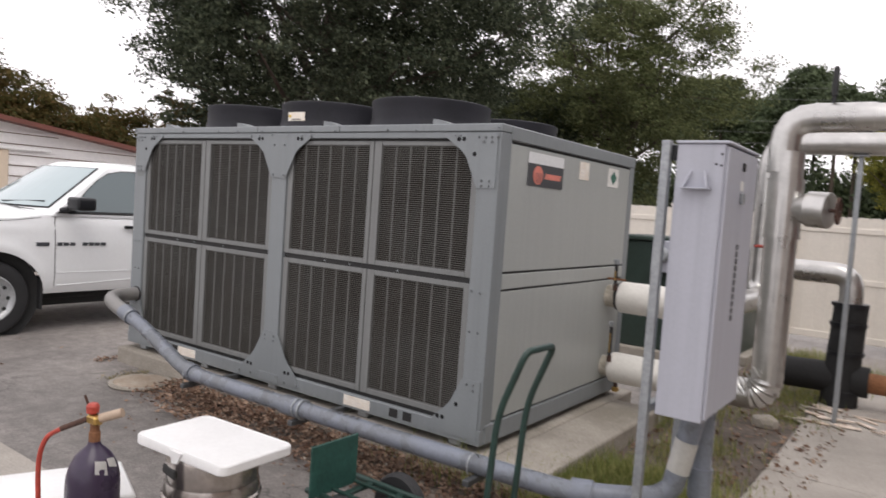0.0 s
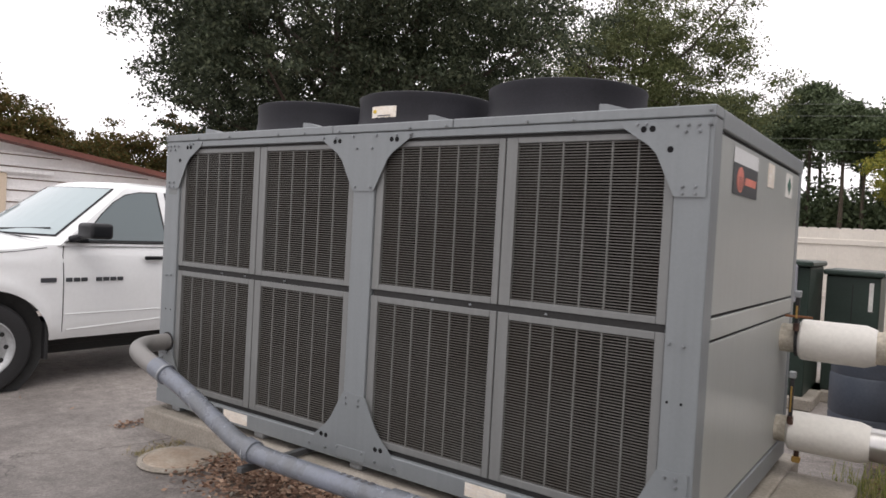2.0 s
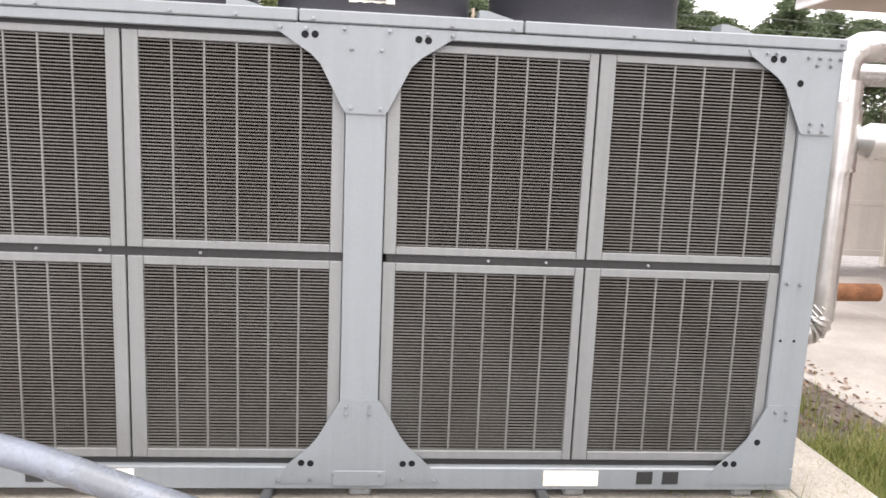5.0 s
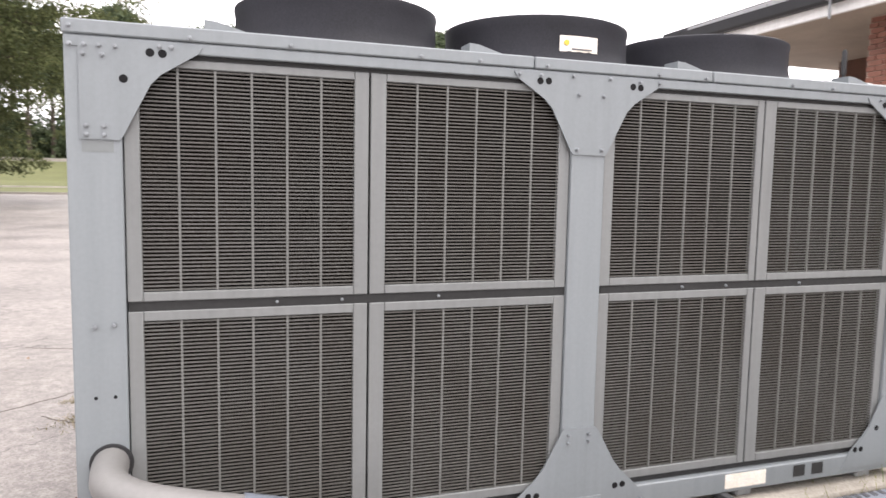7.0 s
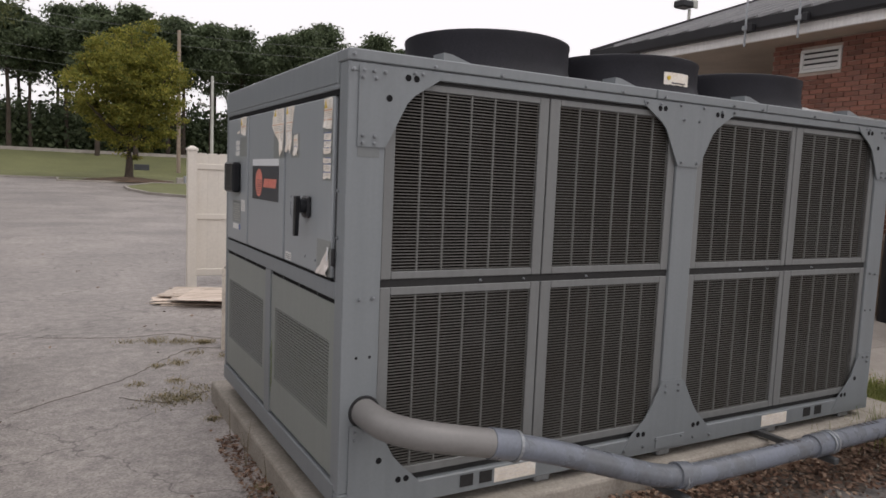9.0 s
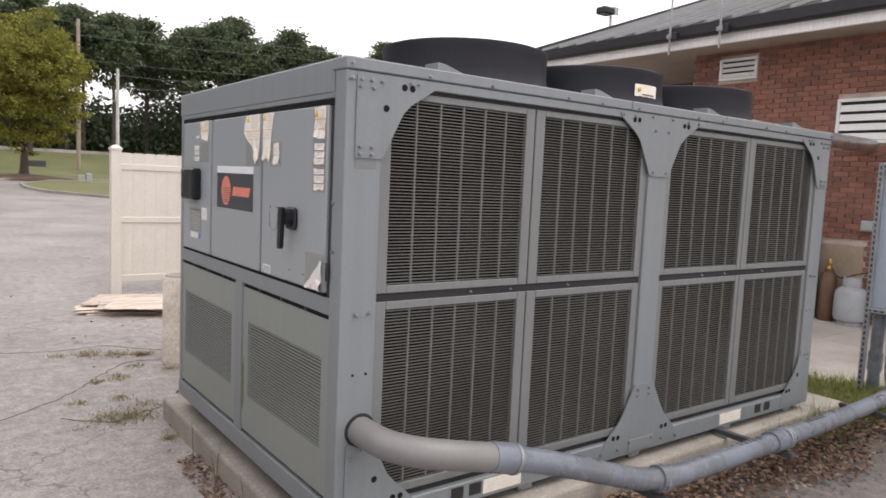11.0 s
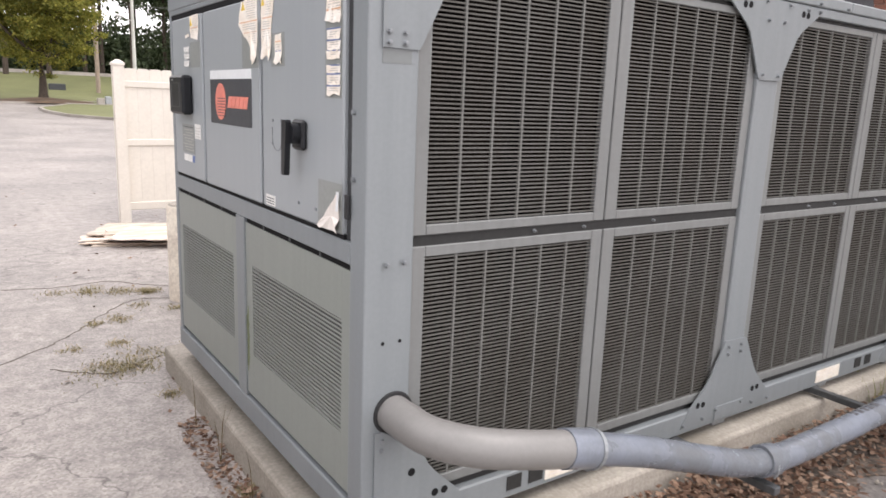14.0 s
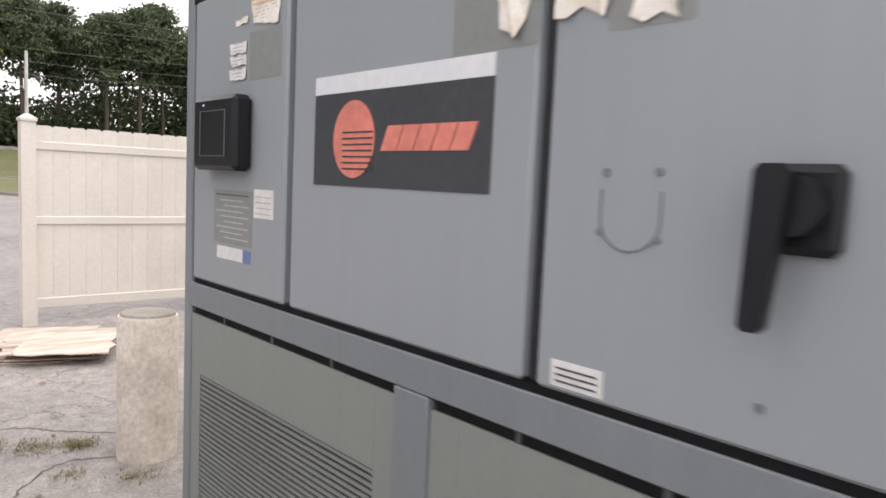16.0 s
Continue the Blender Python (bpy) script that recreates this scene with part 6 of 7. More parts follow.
for a0, a1, z0, z1 in ((-25, 5, 0.60, 0.645), (0, 30, 0.575, 0.615), (8, 34, 0.62, 0.648)):
    q = [sk.verts.new((GX + r * math.cos(radians(a)), GYY + r * math.sin(radians(a)), z)) for a, z, r in ((a0, z0, 0.0895), (a1, z0 - 0.012, 0.0915), (a1, z1 - 0.006, 0.0775), (a0, z1, 0.0735))]
    sk.faces.new(q)
bmesh.ops.solidify(sk, geom=sk.faces[:], thickness=-0.0025)
part("sticker", sk, M["paper_white"], gc, "torn white and green sticker")
part("valve_block", abox(GX - 0.034, GX + 0.03, GYY - 0.02, GYY + 0.02, 0.765, 0.80, bevel=0.007), M["brass"], gc)
part("knob", alathe([(0.012, 0.80), (0.022, 0.806), (0.024, 0.832), (0.016, 0.842)], (GX - 0.02, GYY, 0), 18), M["red_paint"], gc, "red valve knob", smooth=True)
part("knob_stem", arod((GX - 0.035, GYY - 0.012, 0.84), (GX - 0.045, GYY - 0.02, 0.872), 0.005, 8), M["rust_dark"], gc)
part("gauge", arod((GX + 0.02, GYY + 0.01, 0.79), (GX + 0.085, GYY + 0.06, 0.818), 0.018, 16), M["tank_tan"], gc, "cream plastic cap", smooth=True)
part("fitting", arod((GX - 0.03, GYY - 0.012, 0.782), (GX - 0.115, GYY - 0.07, 0.735), 0.011, 10), M["rust_dark"], gc, "dark hose fitting")
part("hose", atube(smooth_path([(GX - 0.115, GYY - 0.07, 0.735), (GX - 0.155, GYY - 0.10, 0.70), (GX - 0.175, GYY - 0.115, 0.64), (GX - 0.178, GYY - 0.12, 0.56), (GX - 0.17, GYY - 0.12, 0.45)], 6), 0.0095, 10), M["red_paint"], gc, "faded red hose", smooth=True)
cl = thing("cool_box", (-2.745, 1.235, 0), "low white plastic cool box on the asphalt", "cool box")
m5 = Matrix.Translation((-2.745, 1.235, 0)) @ Matrix.Rotation(radians(-21.8), 4, "Z")
for nm, a in (("tub", (-0.195, 0.195, -0.31, 0.31, 0.005, 0.375)), ("lid", (-0.205, 0.205, -0.33, 0.33, 0.377, 0.42))):
    bm = abox(*a, bevel=0.015 if nm == "lid" else 0.03, seg=3)
    bmesh.ops.transform(bm, verts=bm.verts, matrix=m5)
    part(nm, bm, M["white_plastic"], cl, smooth=True)

# ---- manhole lid, bollard, planks, stone ----
mh = thing("manhole_lid", (-5.27, 3.2, 0), "pale round access lid set in the asphalt", "manhole lid")
part("ring", alathe([(0.235, 0.0), (0.25, 0.014), (0.245, 0.03), (0.215, 0.03), (0.214, 0.0)], (-5.27, 3.2, 0), 40), M["concrete"], mh)
part("lid", alathe([(0.213, 0.0), (0.213, 0.03), (0.205, 0.035), (0.03, 0.037)], (-5.27, 3.2, 0), 40), M["manhole"], mh)
part("lift_hole", arod((-5.12, 3.28, 0.0355), (-5.12, 3.28, 0.0375), 0.012, 10), M["dark"], mh)
BX, BY = -5.60, 7.52
bo = thing("bollard", (BX, BY, 0), "flaking cream concrete-filled bollard", "bollard")
part("post", alathe([(0.157, -0.02), (0.155, 0.4), (0.156, 0.755), (0.15, 0.775)], (BX, BY, 0), 32), M["bollard"], bo, smooth=True)
part("cap", alathe([(0.143, 0.776), (0.135, 0.79), (0.05, 0.80)], (BX, BY, 0), 28), M["concrete"], bo, smooth=True)
pk_rng = random.Random(4)
for k in range(11):
    cx, cy = -5.5 + pk_rng.uniform(-0.12, 0.14), 10.15 + pk_rng.uniform(-0.25, 0.25)
    hx, hy = pk_rng.uniform(0.3, 0.5), pk_rng.uniform(0.12, 0.42)
    corners = [(-hx, -hy), (hx, -hy), (hx, hy), (-hx, hy)]
    ring = []
    for i in range(4):
        a, b = corners[i], corners[(i + 1) % 4]
        for j in range(6):
            t = j / 6
            ring.append((a[0] + (b[0] - a[0]) * t + pk_rng.uniform(-0.035, 0.035), a[1] + (b[1] - a[1]) * t + pk_rng.uniform(-0.025, 0.025)))
    turn = radians(-14 + pk_rng.uniform(-14, 12))
    c, sn = math.cos(turn), math.sin(turn)
    z = 0.003 + 0.0092 * k
    bm = aprism([(cx + x * c - y * sn, cy + x * sn + y * c) for x, y in ring], "z", z, z + 0.0088)
    single("board", bm, M["plank"], "bleached splintered wood sheet in a flat heap on the asphalt", "board", "heap of boards", at=(cx, cy, z))
st_rng = random.Random(9)
for k, (x, y, s) in enumerate(((-6.0, 6.08, 0.07), (-0.35 - 0.6, 6.3, 0.12), (-1.25, 3.95, 0.05), (-1.05, 4.3, 0.06), (-1.72, 3.62, 0.05))):
    bm = bmesh.new()
    bmesh.ops.create_icosphere(bm, subdivisions=2, radius=1)
    for v in bm.verts:
        v.co = v.co * (1 + 0.25 * noise.noise(v.co * 1.6 + Vector((k * 3, 0, 0))))
        v.co = Vector((v.co.x * s + x, v.co.y * s * 0.8 + y, v.co.z * s * 0.55 + s * 0.4))
    single("stone", bm, M["concrete"], "rough broken piece of concrete on the ground", "stone", "broken concrete", at=(x, y, 0))

# ---- white pickup truck, nose towards the yard ----
TS, TX, TW = 2.06, -7.75, 0.99
tk = thing("pickup_truck", (TX - TW, TS + 2.9, 0), "white full-size pickup truck with steel wheels and black mirrors", "pickup truck")
WHEELS = (0.95, 4.52)


def Y(q):
    return TS + q


def ease(q, pts):
    """A height or depth at q along a chain of (q, value), eased between them."""
    for (a, u), (b, v) in zip(pts, pts[1:]):
        if q <= b:
            f = min(1, max(0, (q - a) / (b - a)))
            return u + (v - u) * f * f * (3 - 2 * f)
    return pts[-1][1]


def body_low(q):
    z = 0.43
    for c in WHEELS:
        if abs(q - c) < 0.53:
            z = max(z, 0.40 + 0.95 * math.sqrt(0.53 ** 2 - (q - c) ** 2))
    return z


def body_in(q, z):
    """How far the flank lies inside its widest line."""
    d = ease(z, [(0.42, 0.05), (0.52, 0.012), (0.66, 0.0), (0.95, 0.004), (1.12, 0.02), (1.24, 0.048), (1.32, 0.085)])
    d += 0.20 * max(0, (0.55 - q) / 0.55) ** 2
    for c in WHEELS:
        r = math.hypot(q - c, z - 0.40)
        d -= 0.022 * math.exp(-((r - 0.545) / 0.07) ** 2)
    return d


def body_shoulder(q):
    return ease(q, [(0.0, 0.96), (0.12, 1.06), (0.5, 1.18), (1.1, 1.245), (1.55, 1.29), (2.0, 1.30), (5.78, 1.30)])


def body_crown(q):
    return ease(q, [(0.0, 1.0), (0.15, 1.16), (0.5, 1.30), (0.95, 1.365), (1.25, 1.38), (1.45, 1.36), (1.8, 1.303), (5.78, 1.303)])


cols = [0.0, 0.03, 0.08, 0.16, 0.26, 0.36]
for c in WHEELS:
    cols += [c - 0.531 + 0.0001] + [c - 0.53 * math.cos(math.pi * k / 20) for k in range(1, 20)] + [c + 0.531]
    cols += [1.56, 1.7, 2.0, 2.4, 2.8, 3.2, 3.6, 3.9] if c < 2 else [5.2, 5.4, 5.6, 5.7, 5.75, 5.78]
bm = bmesh.new()
rings = []
for q in sorted(cols):
    lo, sh, cr = body_low(q), body_shoulder(q), body_crown(q)
    half = []
    for k in range(13):
        z = lo + (sh - lo) * (k / 12)
        half.append((body_in(q, z), z))
    edge = half[-1][0]
    for k in range(1, 9):
        u = k / 8
        half.append((edge + (TW - edge) * u, sh + (cr - sh) * (1 - (1 - u) ** 2.6)))
    whole = [(TX - d, z) for d, z in half] + [(TX - 2 * TW + d, z) for d, z in half[-2::-1]]
    rings.append([bm.verts.new((x, Y(q), z)) for x, z in whole])
for a, b in zip(rings, rings[1:]):
    for k in range(len(a) - 1):
        bm.faces.new((a[k], a[k + 1], b[k + 1], b[k]))
bm.faces.new(rings[0])
bm.faces.new(rings[-1][::-1])
part("body", bm, M["truck_white"], tk, smooth=True)

# cab: rings from the belt to a crowned roof, the front bowed like the windscreen
CAB0, CAB1 = 1.285, 1.845


def cab_front(u, z):
    t = (z - CAB0) / (CAB1 - CAB0)
    return 1.20 + 0.80 * t + (0.36 - 0.10 * t) * abs(u) ** 2.2


def cab_half(z):
    return TW - 0.05 - 0.20 * (z - CAB0) / (CAB1 - CAB0)


def cab_ring(z, shrink=1.0):
    h = cab_half(min(z, CAB1 + 0.01))
    top = min(z, CAB1 + 0.035)
    out = []
    for k in range(17):
        u = -1 + k / 8
        q = cab_front(u, top)
        out.append((-u * h, q))
    back = 3.52 - 0.14 * (top - CAB0) / (CAB1 - CAB0)
    for q in (2.3, 2.65, 3.0, back - 0.10):
        out.append((-h, q))
    out += [(-h + 0.07, back), (0, back), (h - 0.07, back)]
    for q in (back - 0.10, 3.0, 2.65, 2.3):
        out.append((h, q))
    mid = 2.75
    return [(TX - TW + x * shrink, Y(mid + (q - mid) * shrink), z) for x, q in out]


bm = bmesh.new()
rings = []
for z, k in ((1.285, 1), (1.40, 1), (1.55, 1), (1.70, 1), (1.80, 1), (1.845, 0.995), (1.872, 0.97), (1.893, 0.92), (1.915, 0.78), (1.93, 0.5), (1.935, 0.15)):
    rings.append([bm.verts.new(p) for p in cab_ring(z, k)])
for a, b in zip(rings, rings[1:]):
    for k in range(len(a)):
        j = (k + 1) % len(a)
        bm.faces.new((a[k], a[j], b[j], b[k]))
bm.faces.new(rings[-1])
part("cab", bm, M["truck_white"], tk, smooth=True)


def thick_pane(name, pts, move, mat, label="", faces=None):
    """A pane from a chain of places, pushed out by a small move."""
    bm = bmesh.new()
    v = [bm.verts.new(p) for p in pts]
    fs = [bm.faces.new([v[i] for i in f]) for f in (faces or [range(len(v))])]
    r = bmesh.ops.extrude_face_region(bm, geom=fs)
    bmesh.ops.translate(bm, verts=[e for e in r["geom"] if isinstance(e, bmesh.types.BMVert)], vec=move)
    return part(name, bm, mat, tk, label)


def on_side(q, z, off):
    return (TX - TW + cab_half(z) + off, Y(q), z)


GLASS = [(1.78, 1.34), (1.87, 1.45), (2.0, 1.59), (2.13, 1.705), (2.26, 1.785), (2.42, 1.82), (2.60, 1.828), (2.635, 1.34)]
REAR = [(2.74, 1.34), (2.72, 1.828), (3.20, 1.81), (3.30, 1.72), (3.34, 1.34)]
for pts in (GLASS, REAR):
    mq, mz = sum(p[0] for p in pts) / len(pts), sum(p[1] for p in pts) / len(pts)
    thick_pane("window_seal", [on_side(mq + (a - mq) * 1.055, mz + (b - mz) * 1.06, 0.002) for a, b in pts], (0.004, 0, 0), M["rubber"])
    thick_pane("side_window", [on_side(a, b, 0.0075) for a, b in pts], (0.003, 0, 0), M["car_glass"], "dark side glass")


def screen_grid(u1, z0, z1, off):
    n, m = 12, 6
    pts = [(TX - TW + u * cab_half(z), Y(cab_front(u, z)) - off, z + off * 0.6) for z in (z0 + (z1 - z0) * j / m for j in range(m + 1)) for u in (-u1 + 2 * u1 * k / n for k in range(n + 1))]
    return pts, [(j * (n + 1) + k, j * (n + 1) + k + 1, (j + 1) * (n + 1) + k + 1, (j + 1) * (n + 1) + k) for j in range(m) for k in range(n)]


pts, fs = screen_grid(0.90, 1.36, 1.845, 0.004)
thick_pane("windscreen_seal", pts, (0, -0.003, 0.002), M["rubber"], "", fs)
pts, fs = screen_grid(0.885, 1.372, 1.835, 0.011)
thick_pane("windscreen", pts, (0, -0.003, 0.002), M["shield_glass"], "windscreen coloured pale for the sky it mirrors", fs)
for u in (-0.55, 0.25):
    a, b = [(TX - TW + w * cab_half(z), Y(cab_front(w, z)) - 0.028, z + 0.012) for w, z in ((u, 1.395), (u + 0.55, 1.425))]
    part("wiper", arod(a, b, 0.007, 6), M["rubber"], tk)
cowl = [(TX - TW + u * 0.93, Y(cab_front(u, 1.36)) - 0.02, 1.362 - 0.05 * u * u) for u in (-1, -0.75, -0.5, -0.25, 0, 0.25, 0.5, 0.75, 1)]
part("cowl", atube(cowl, 0.009, 8), M["black_plastic"], tk, "black cowl under the windscreen", smooth=True)
# door seams, belt, creases, handles, badges, trims


def flank(name, pts, r, mat, label=""):
    """A thin line laid along the flank."""
    part(name, atube([(TX - body_in(q, z) + 0.0006, Y(q), z) for q, z in pts], r, 6), mat, tk, label)


for q in (1.585, 2.69, 3.44):
    flank("door_seam", [(q + (0.02 if z > 1.2 else 0), z) for z in (0.50, 0.66, 0.8, 0.95, 1.1, 1.2, 1.285)], 0.0045, M["dark"])
flank("hood_seam", [(q, body_shoulder(q) - 0.02) for q in (0.3, 0.6, 0.9, 1.2, 1.45)], 0.003, M["slot_grey"])
part("belt_strip", atube([(TX - 0.052, Y(q), 1.318) for q in (1.74, 2.1, 2.5, 3.0, 3.42)], 0.008, 6), M["rubber"], tk)
flank("body_crease", [(q, 0.66) for q in (1.6, 2.2, 2.8, 3.4, 3.85)], 0.006, M["truck_white"])
flank("body_crease", [(1.62, 0.515), (2.0, 0.53), (2.5, 0.555), (3.2, 0.56), (3.85, 0.56)], 0.008, M["truck_white"])
for q in (2.37, 3.10):
    part("door_handle", abox(TX - 0.015, TX + 0.022, Y(q), Y(q + 0.23), 1.155, 1.192, bevel=0.012, seg=2), M["black_plastic"], tk, smooth=True)
for k in range(8):
    if k == 3:
        continue
    q = 1.605 + 0.07 * k
    part("badge_bar", abox(TX - 0.008, TX + 0.004, Y(q), Y(q + 0.056), 0.957, 0.993, bevel=0.002), M["sign_dark"], tk)
part("badge_plate", abox(TX - 0.008, TX + 0.004, Y(1.385), Y(1.52), 0.955, 0.995, bevel=0.002), M["sign_dark"], tk)
mir = part("mirror", abox(TX + 0.05, TX + 0.32, Y(1.655), Y(1.865), 1.36, 1.505, bevel=0.035, seg=3), M["black_plastic"], tk, "black door mirror", smooth=True)
part("mirror_arm", atube(smooth_path([(TX - 0.07, Y(1.67), 1.345), (TX + 0.0, Y(1.69), 1.362), (TX + 0.10, Y(1.74), 1.40)], 4), 0.032, 10), M["black_plastic"], mir, smooth=True)
part("mirror_foot", aprism([(Y(1.60), 1.315), (Y(1.82), 1.315), (Y(1.80), 1.40), (Y(1.72), 1.36)], "x", TX - 0.075, TX - 0.03), M["black_plastic"], mir)
for q in WHEELS:
    for x, sg in ((TX - 0.02, 1), (TX - 1.96, -1)):
        h = x - sg * 0.13
        tyre = part("wheel", alathe([(0.235, sg * -0.14), (0.36, sg * -0.14), (0.392, sg * -0.115), (0.402, sg * -0.06), (0.402, sg * 0.06), (0.394, sg * 0.11), (0.372, sg * 0.136), (0.33, sg * 0.142), (0.27, sg * 0.138), (0.25, sg * 0.13)], (h, Y(q), 0.402), 48, "x", False), M["rubber"], tk, "black tyre", smooth=True)
        part("rim", alathe([(0.252, sg * 0.131), (0.248, sg * 0.146), (0.238, sg * 0.148), (0.228, sg * 0.12), (0.20, sg * 0.098), (0.16, sg * 0.108), (0.125, sg * 0.118), (0.09, sg * 0.112), (0.08, sg * 0.10), (0.03, sg * 0.10)], (h, Y(q), 0.402), 48, "x", False), M["steel_rim"], tyre, "silver steel rim", smooth=True)
        for k in range(10):
            a = 2 * math.pi * k / 10
            part("rim_hole", arod((h + sg * 0.09, Y(q) + 0.188 * math.cos(a), 0.402 + 0.188 * math.sin(a)), (h + sg * 0.106, Y(q) + 0.188 * math.cos(a), 0.402 + 0.188 * math.sin(a)), 0.021, 10), M["dark"], tyre)
        part("hub_cap", alathe([(0.082, sg * 0.10), (0.078, sg * 0.125), (0.05, sg * 0.135), (0.045, sg * 0.15), (0.02, sg * 0.153)], (h, Y(q), 0.402), 24, "x"), M["black_plastic"], tyre, smooth=True)
        for k in range(5):
            a = 2 * math.pi * (k + 0.3) / 5
            part("wheel_nut", arod((h + sg * 0.112, Y(q) + 0.105 * math.cos(a), 0.402 + 0.105 * math.sin(a)), (h + sg * 0.132, Y(q) + 0.105 * math.cos(a), 0.402 + 0.105 * math.sin(a)), 0.011, 6), M["chrome"], tyre)
    part("wheel_well", alathe([(0.515, -1.90), (0.515, -0.075), (0.05, -0.32), (0.05, -1.9)], (TX, Y(q), 0.42), 40, "x", False), M["dark"], tk, "black wheel-arch liner")
part("front_bumper", abox(TX - 1.90, TX - 0.08, Y(-0.07), Y(0.14), 0.50, 0.74, bevel=0.04, seg=3), M["truck_white"], tk, smooth=True)
part("grille", abox(TX - 1.45, TX - 0.53, Y(-0.03), Y(0.05), 0.76, 0.98, bevel=0.02), M["black_plastic"], tk)
for x in (TX - 0.36, TX - 1.62):
    part("headlight", abox(x - 0.15, x + 0.15, Y(-0.012), Y(0.08), 0.78, 0.96, bevel=0.03), M["tank_grey"], tk, "clear headlight")
part("mud_flap", abox(TX - 0.27, TX - 0.012, Y(1.445), Y(1.475), 0.26, 0.60, bevel=0.006), M["rubber"], tk, "black rubber mud flap")
part("bed_rail", abox(TX - 0.16, TX - 0.07, Y(3.66), Y(5.72), 1.302, 1.328, bevel=0.008), M["black_plastic"], tk)
part("exhaust", arod((TX - 0.35, Y(1.6), 0.36), (TX - 0.35, Y(4.0), 0.36), 0.04, 10), M["dark"], tk)
# dark block added to blacken the shade under the truck; stands for the frame
part("chassis", abox(TX - 1.62, TX - 0.36, Y(0.3), Y(5.5), 0.24, 0.425, bevel=0.02), M["dark"], tk, "dark block for frame and axles, added to deepen the shade")

# broken sticks and rubbish at the foot of the black pipe
db = random.Random(31)
for k in range(26):
    x, y = -0.30 + db.uniform(-0.5, 0.5), 7.1 + db.uniform(-0.5, 0.35)
    n, w = db.uniform(0.1, 0.38), db.uniform(0.015, 0.045)
    bm = abox(-n / 2, n / 2, -w / 2, w / 2, 0, 0.014, bevel=0.003)
    bmesh.ops.transform(bm, verts=bm.verts, matrix=pose(x, y, 0.021 + 0.004 * (k % 4), 0, db.uniform(-2, 2), db.uniform(-50, 30)))
    single("stick", bm, M["plank"] if k % 3 else M["concrete"], "pale broken stick of wood on the ground by the pipes", "stick", "broken sticks", at=(x, y, 0.02))

# ---- trees ----
def crown_points(rng, n_clumps, per, centre, radii, clump, shell=0.5, lump=0.35):
    """Leaf places in clumps that fill an uneven ellipsoid."""
    d = rng.normal(size=(n_clumps, 3))
    d /= np.linalg.norm(d, axis=1)[:, None]
    ph = rng.uniform(0, 6.28, 6)
    wob = 1 + lump * (np.sin(3 * d[:, 0] + ph[0]) * np.sin(4 * d[:, 1] + ph[1]) + 0.6 * np.sin(7 * d[:, 2] + ph[2]) * np.sin(6 * d[:, 0] + ph[3]))
    r = (rng.uniform(shell ** 3, 1, n_clumps) ** (1 / 3)) * wob
    c = np.array(centre) + d * r[:, None] * np.array(radii)
    size = clump * rng.uniform(0.5, 1.3, (n_clumps, 1, 1))
    off = rng.normal(size=(n_clumps, per, 3))
    off /= np.linalg.norm(off, axis=2)[:, :, None]
    off *= rng.random((n_clumps, per, 1)) ** 0.62 * 1.6 * size * np.array((1, 1, 0.5))
    return c, (c[:, None, :] + off).reshape(-1, 3)


def tree(name, base, trunk_r, trunk_h, centre, radii, n_clumps, per, clump, leaf, mat, label, seed, shell=0.5, lump=0.35, limbs=14, category="tree", group=""):
    rng = np.random.default_rng(seed)
    t = thing(name, base, label, category, group)
    b = Vector(base)
    c, pts = crown_points(rng, n_clumps, per, Vector(centre) + b, radii, clump, shell, lump)
    pts = pts[pts[:, 2] > 0.15]
    top = b + Vector((centre[0], centre[1], centre[2] + radii[2] * 0.4))
    fork = b + Vector((centre[0] * 0.15, centre[1] * 0.15, trunk_h))
    bm = atube(smooth_path([b - Vector((0, 0, 0.1)), b + Vector((0.04, 0.03, trunk_h * 0.5)), fork, top], 4), 1, 12,
               radii=[trunk_r * (1.25 if i == 0 else 1) * (1 - 0.92 * i / 12) for i in range(13)])
    order = rng.permutation(len(c))[:limbs]
    for k in order:
        e = Vector(c[k])
        s = fork.lerp(top, rng.uniform(0, 0.7))
        m = s.lerp(e, 0.5) + Vector((0, 0, -0.05 * (e - s).length))
        tube(bm, smooth_path([s, m, e], 3), 1, 6, radii=[trunk_r * 0.42 * (1 - 0.85 * i / 6) for i in range(7)])
    part("trunk", bm, M["bark"], t, "trunk with spreading limbs", smooth=True)
    ob = new("crown", quads_mesh("crown", leaves(rng, pts - np.array(base), leaf), mat))
    ob.parent = t
    origin_of[ob] = b
    return t


tree("oak_tree", (-25.2, 24.6, 0), 0.45, 4.0, (-0.1, 0.0, 11.0), (10.9, 9.6, 6.9), 2900, 92, 0.60, 0.092, M["oak_leaf"], "broad dark green oak with ragged leafy edges", 11, shell=0.45, lump=0.22, limbs=40)
tree("maple_tree", (-16.5, 40, 0), 0.35, 3.0, (0, 0, 10.2), (6.5, 6.3, 8.0), 820, 150, 0.72, 0.085, M["maple_leaf"], "tall olive green tree with loose foliage", 12, shell=0.35, lump=0.38, limbs=34)
tree("oak_tree", (-23.0, 41, 0), 0.35, 2.5, (0, 0, 5.6), (6.5, 5.0, 4.6), 600, 72, 0.6, 0.11, M["oak_leaf"], "dark green oak standing behind the broad oak", 17, shell=0.2, limbs=20)
tree("turning_tree", (-1.7, 60, 0.85), 0.34, 2.6, (-0.1, 0, 6.6), (4.3, 4.2, 4.5), 620, 100, 0.5, 0.1, M["yellow_leaf"], "rounded street tree turning yellow-green", 13, shell=0.3, lump=0.2, limbs=24)
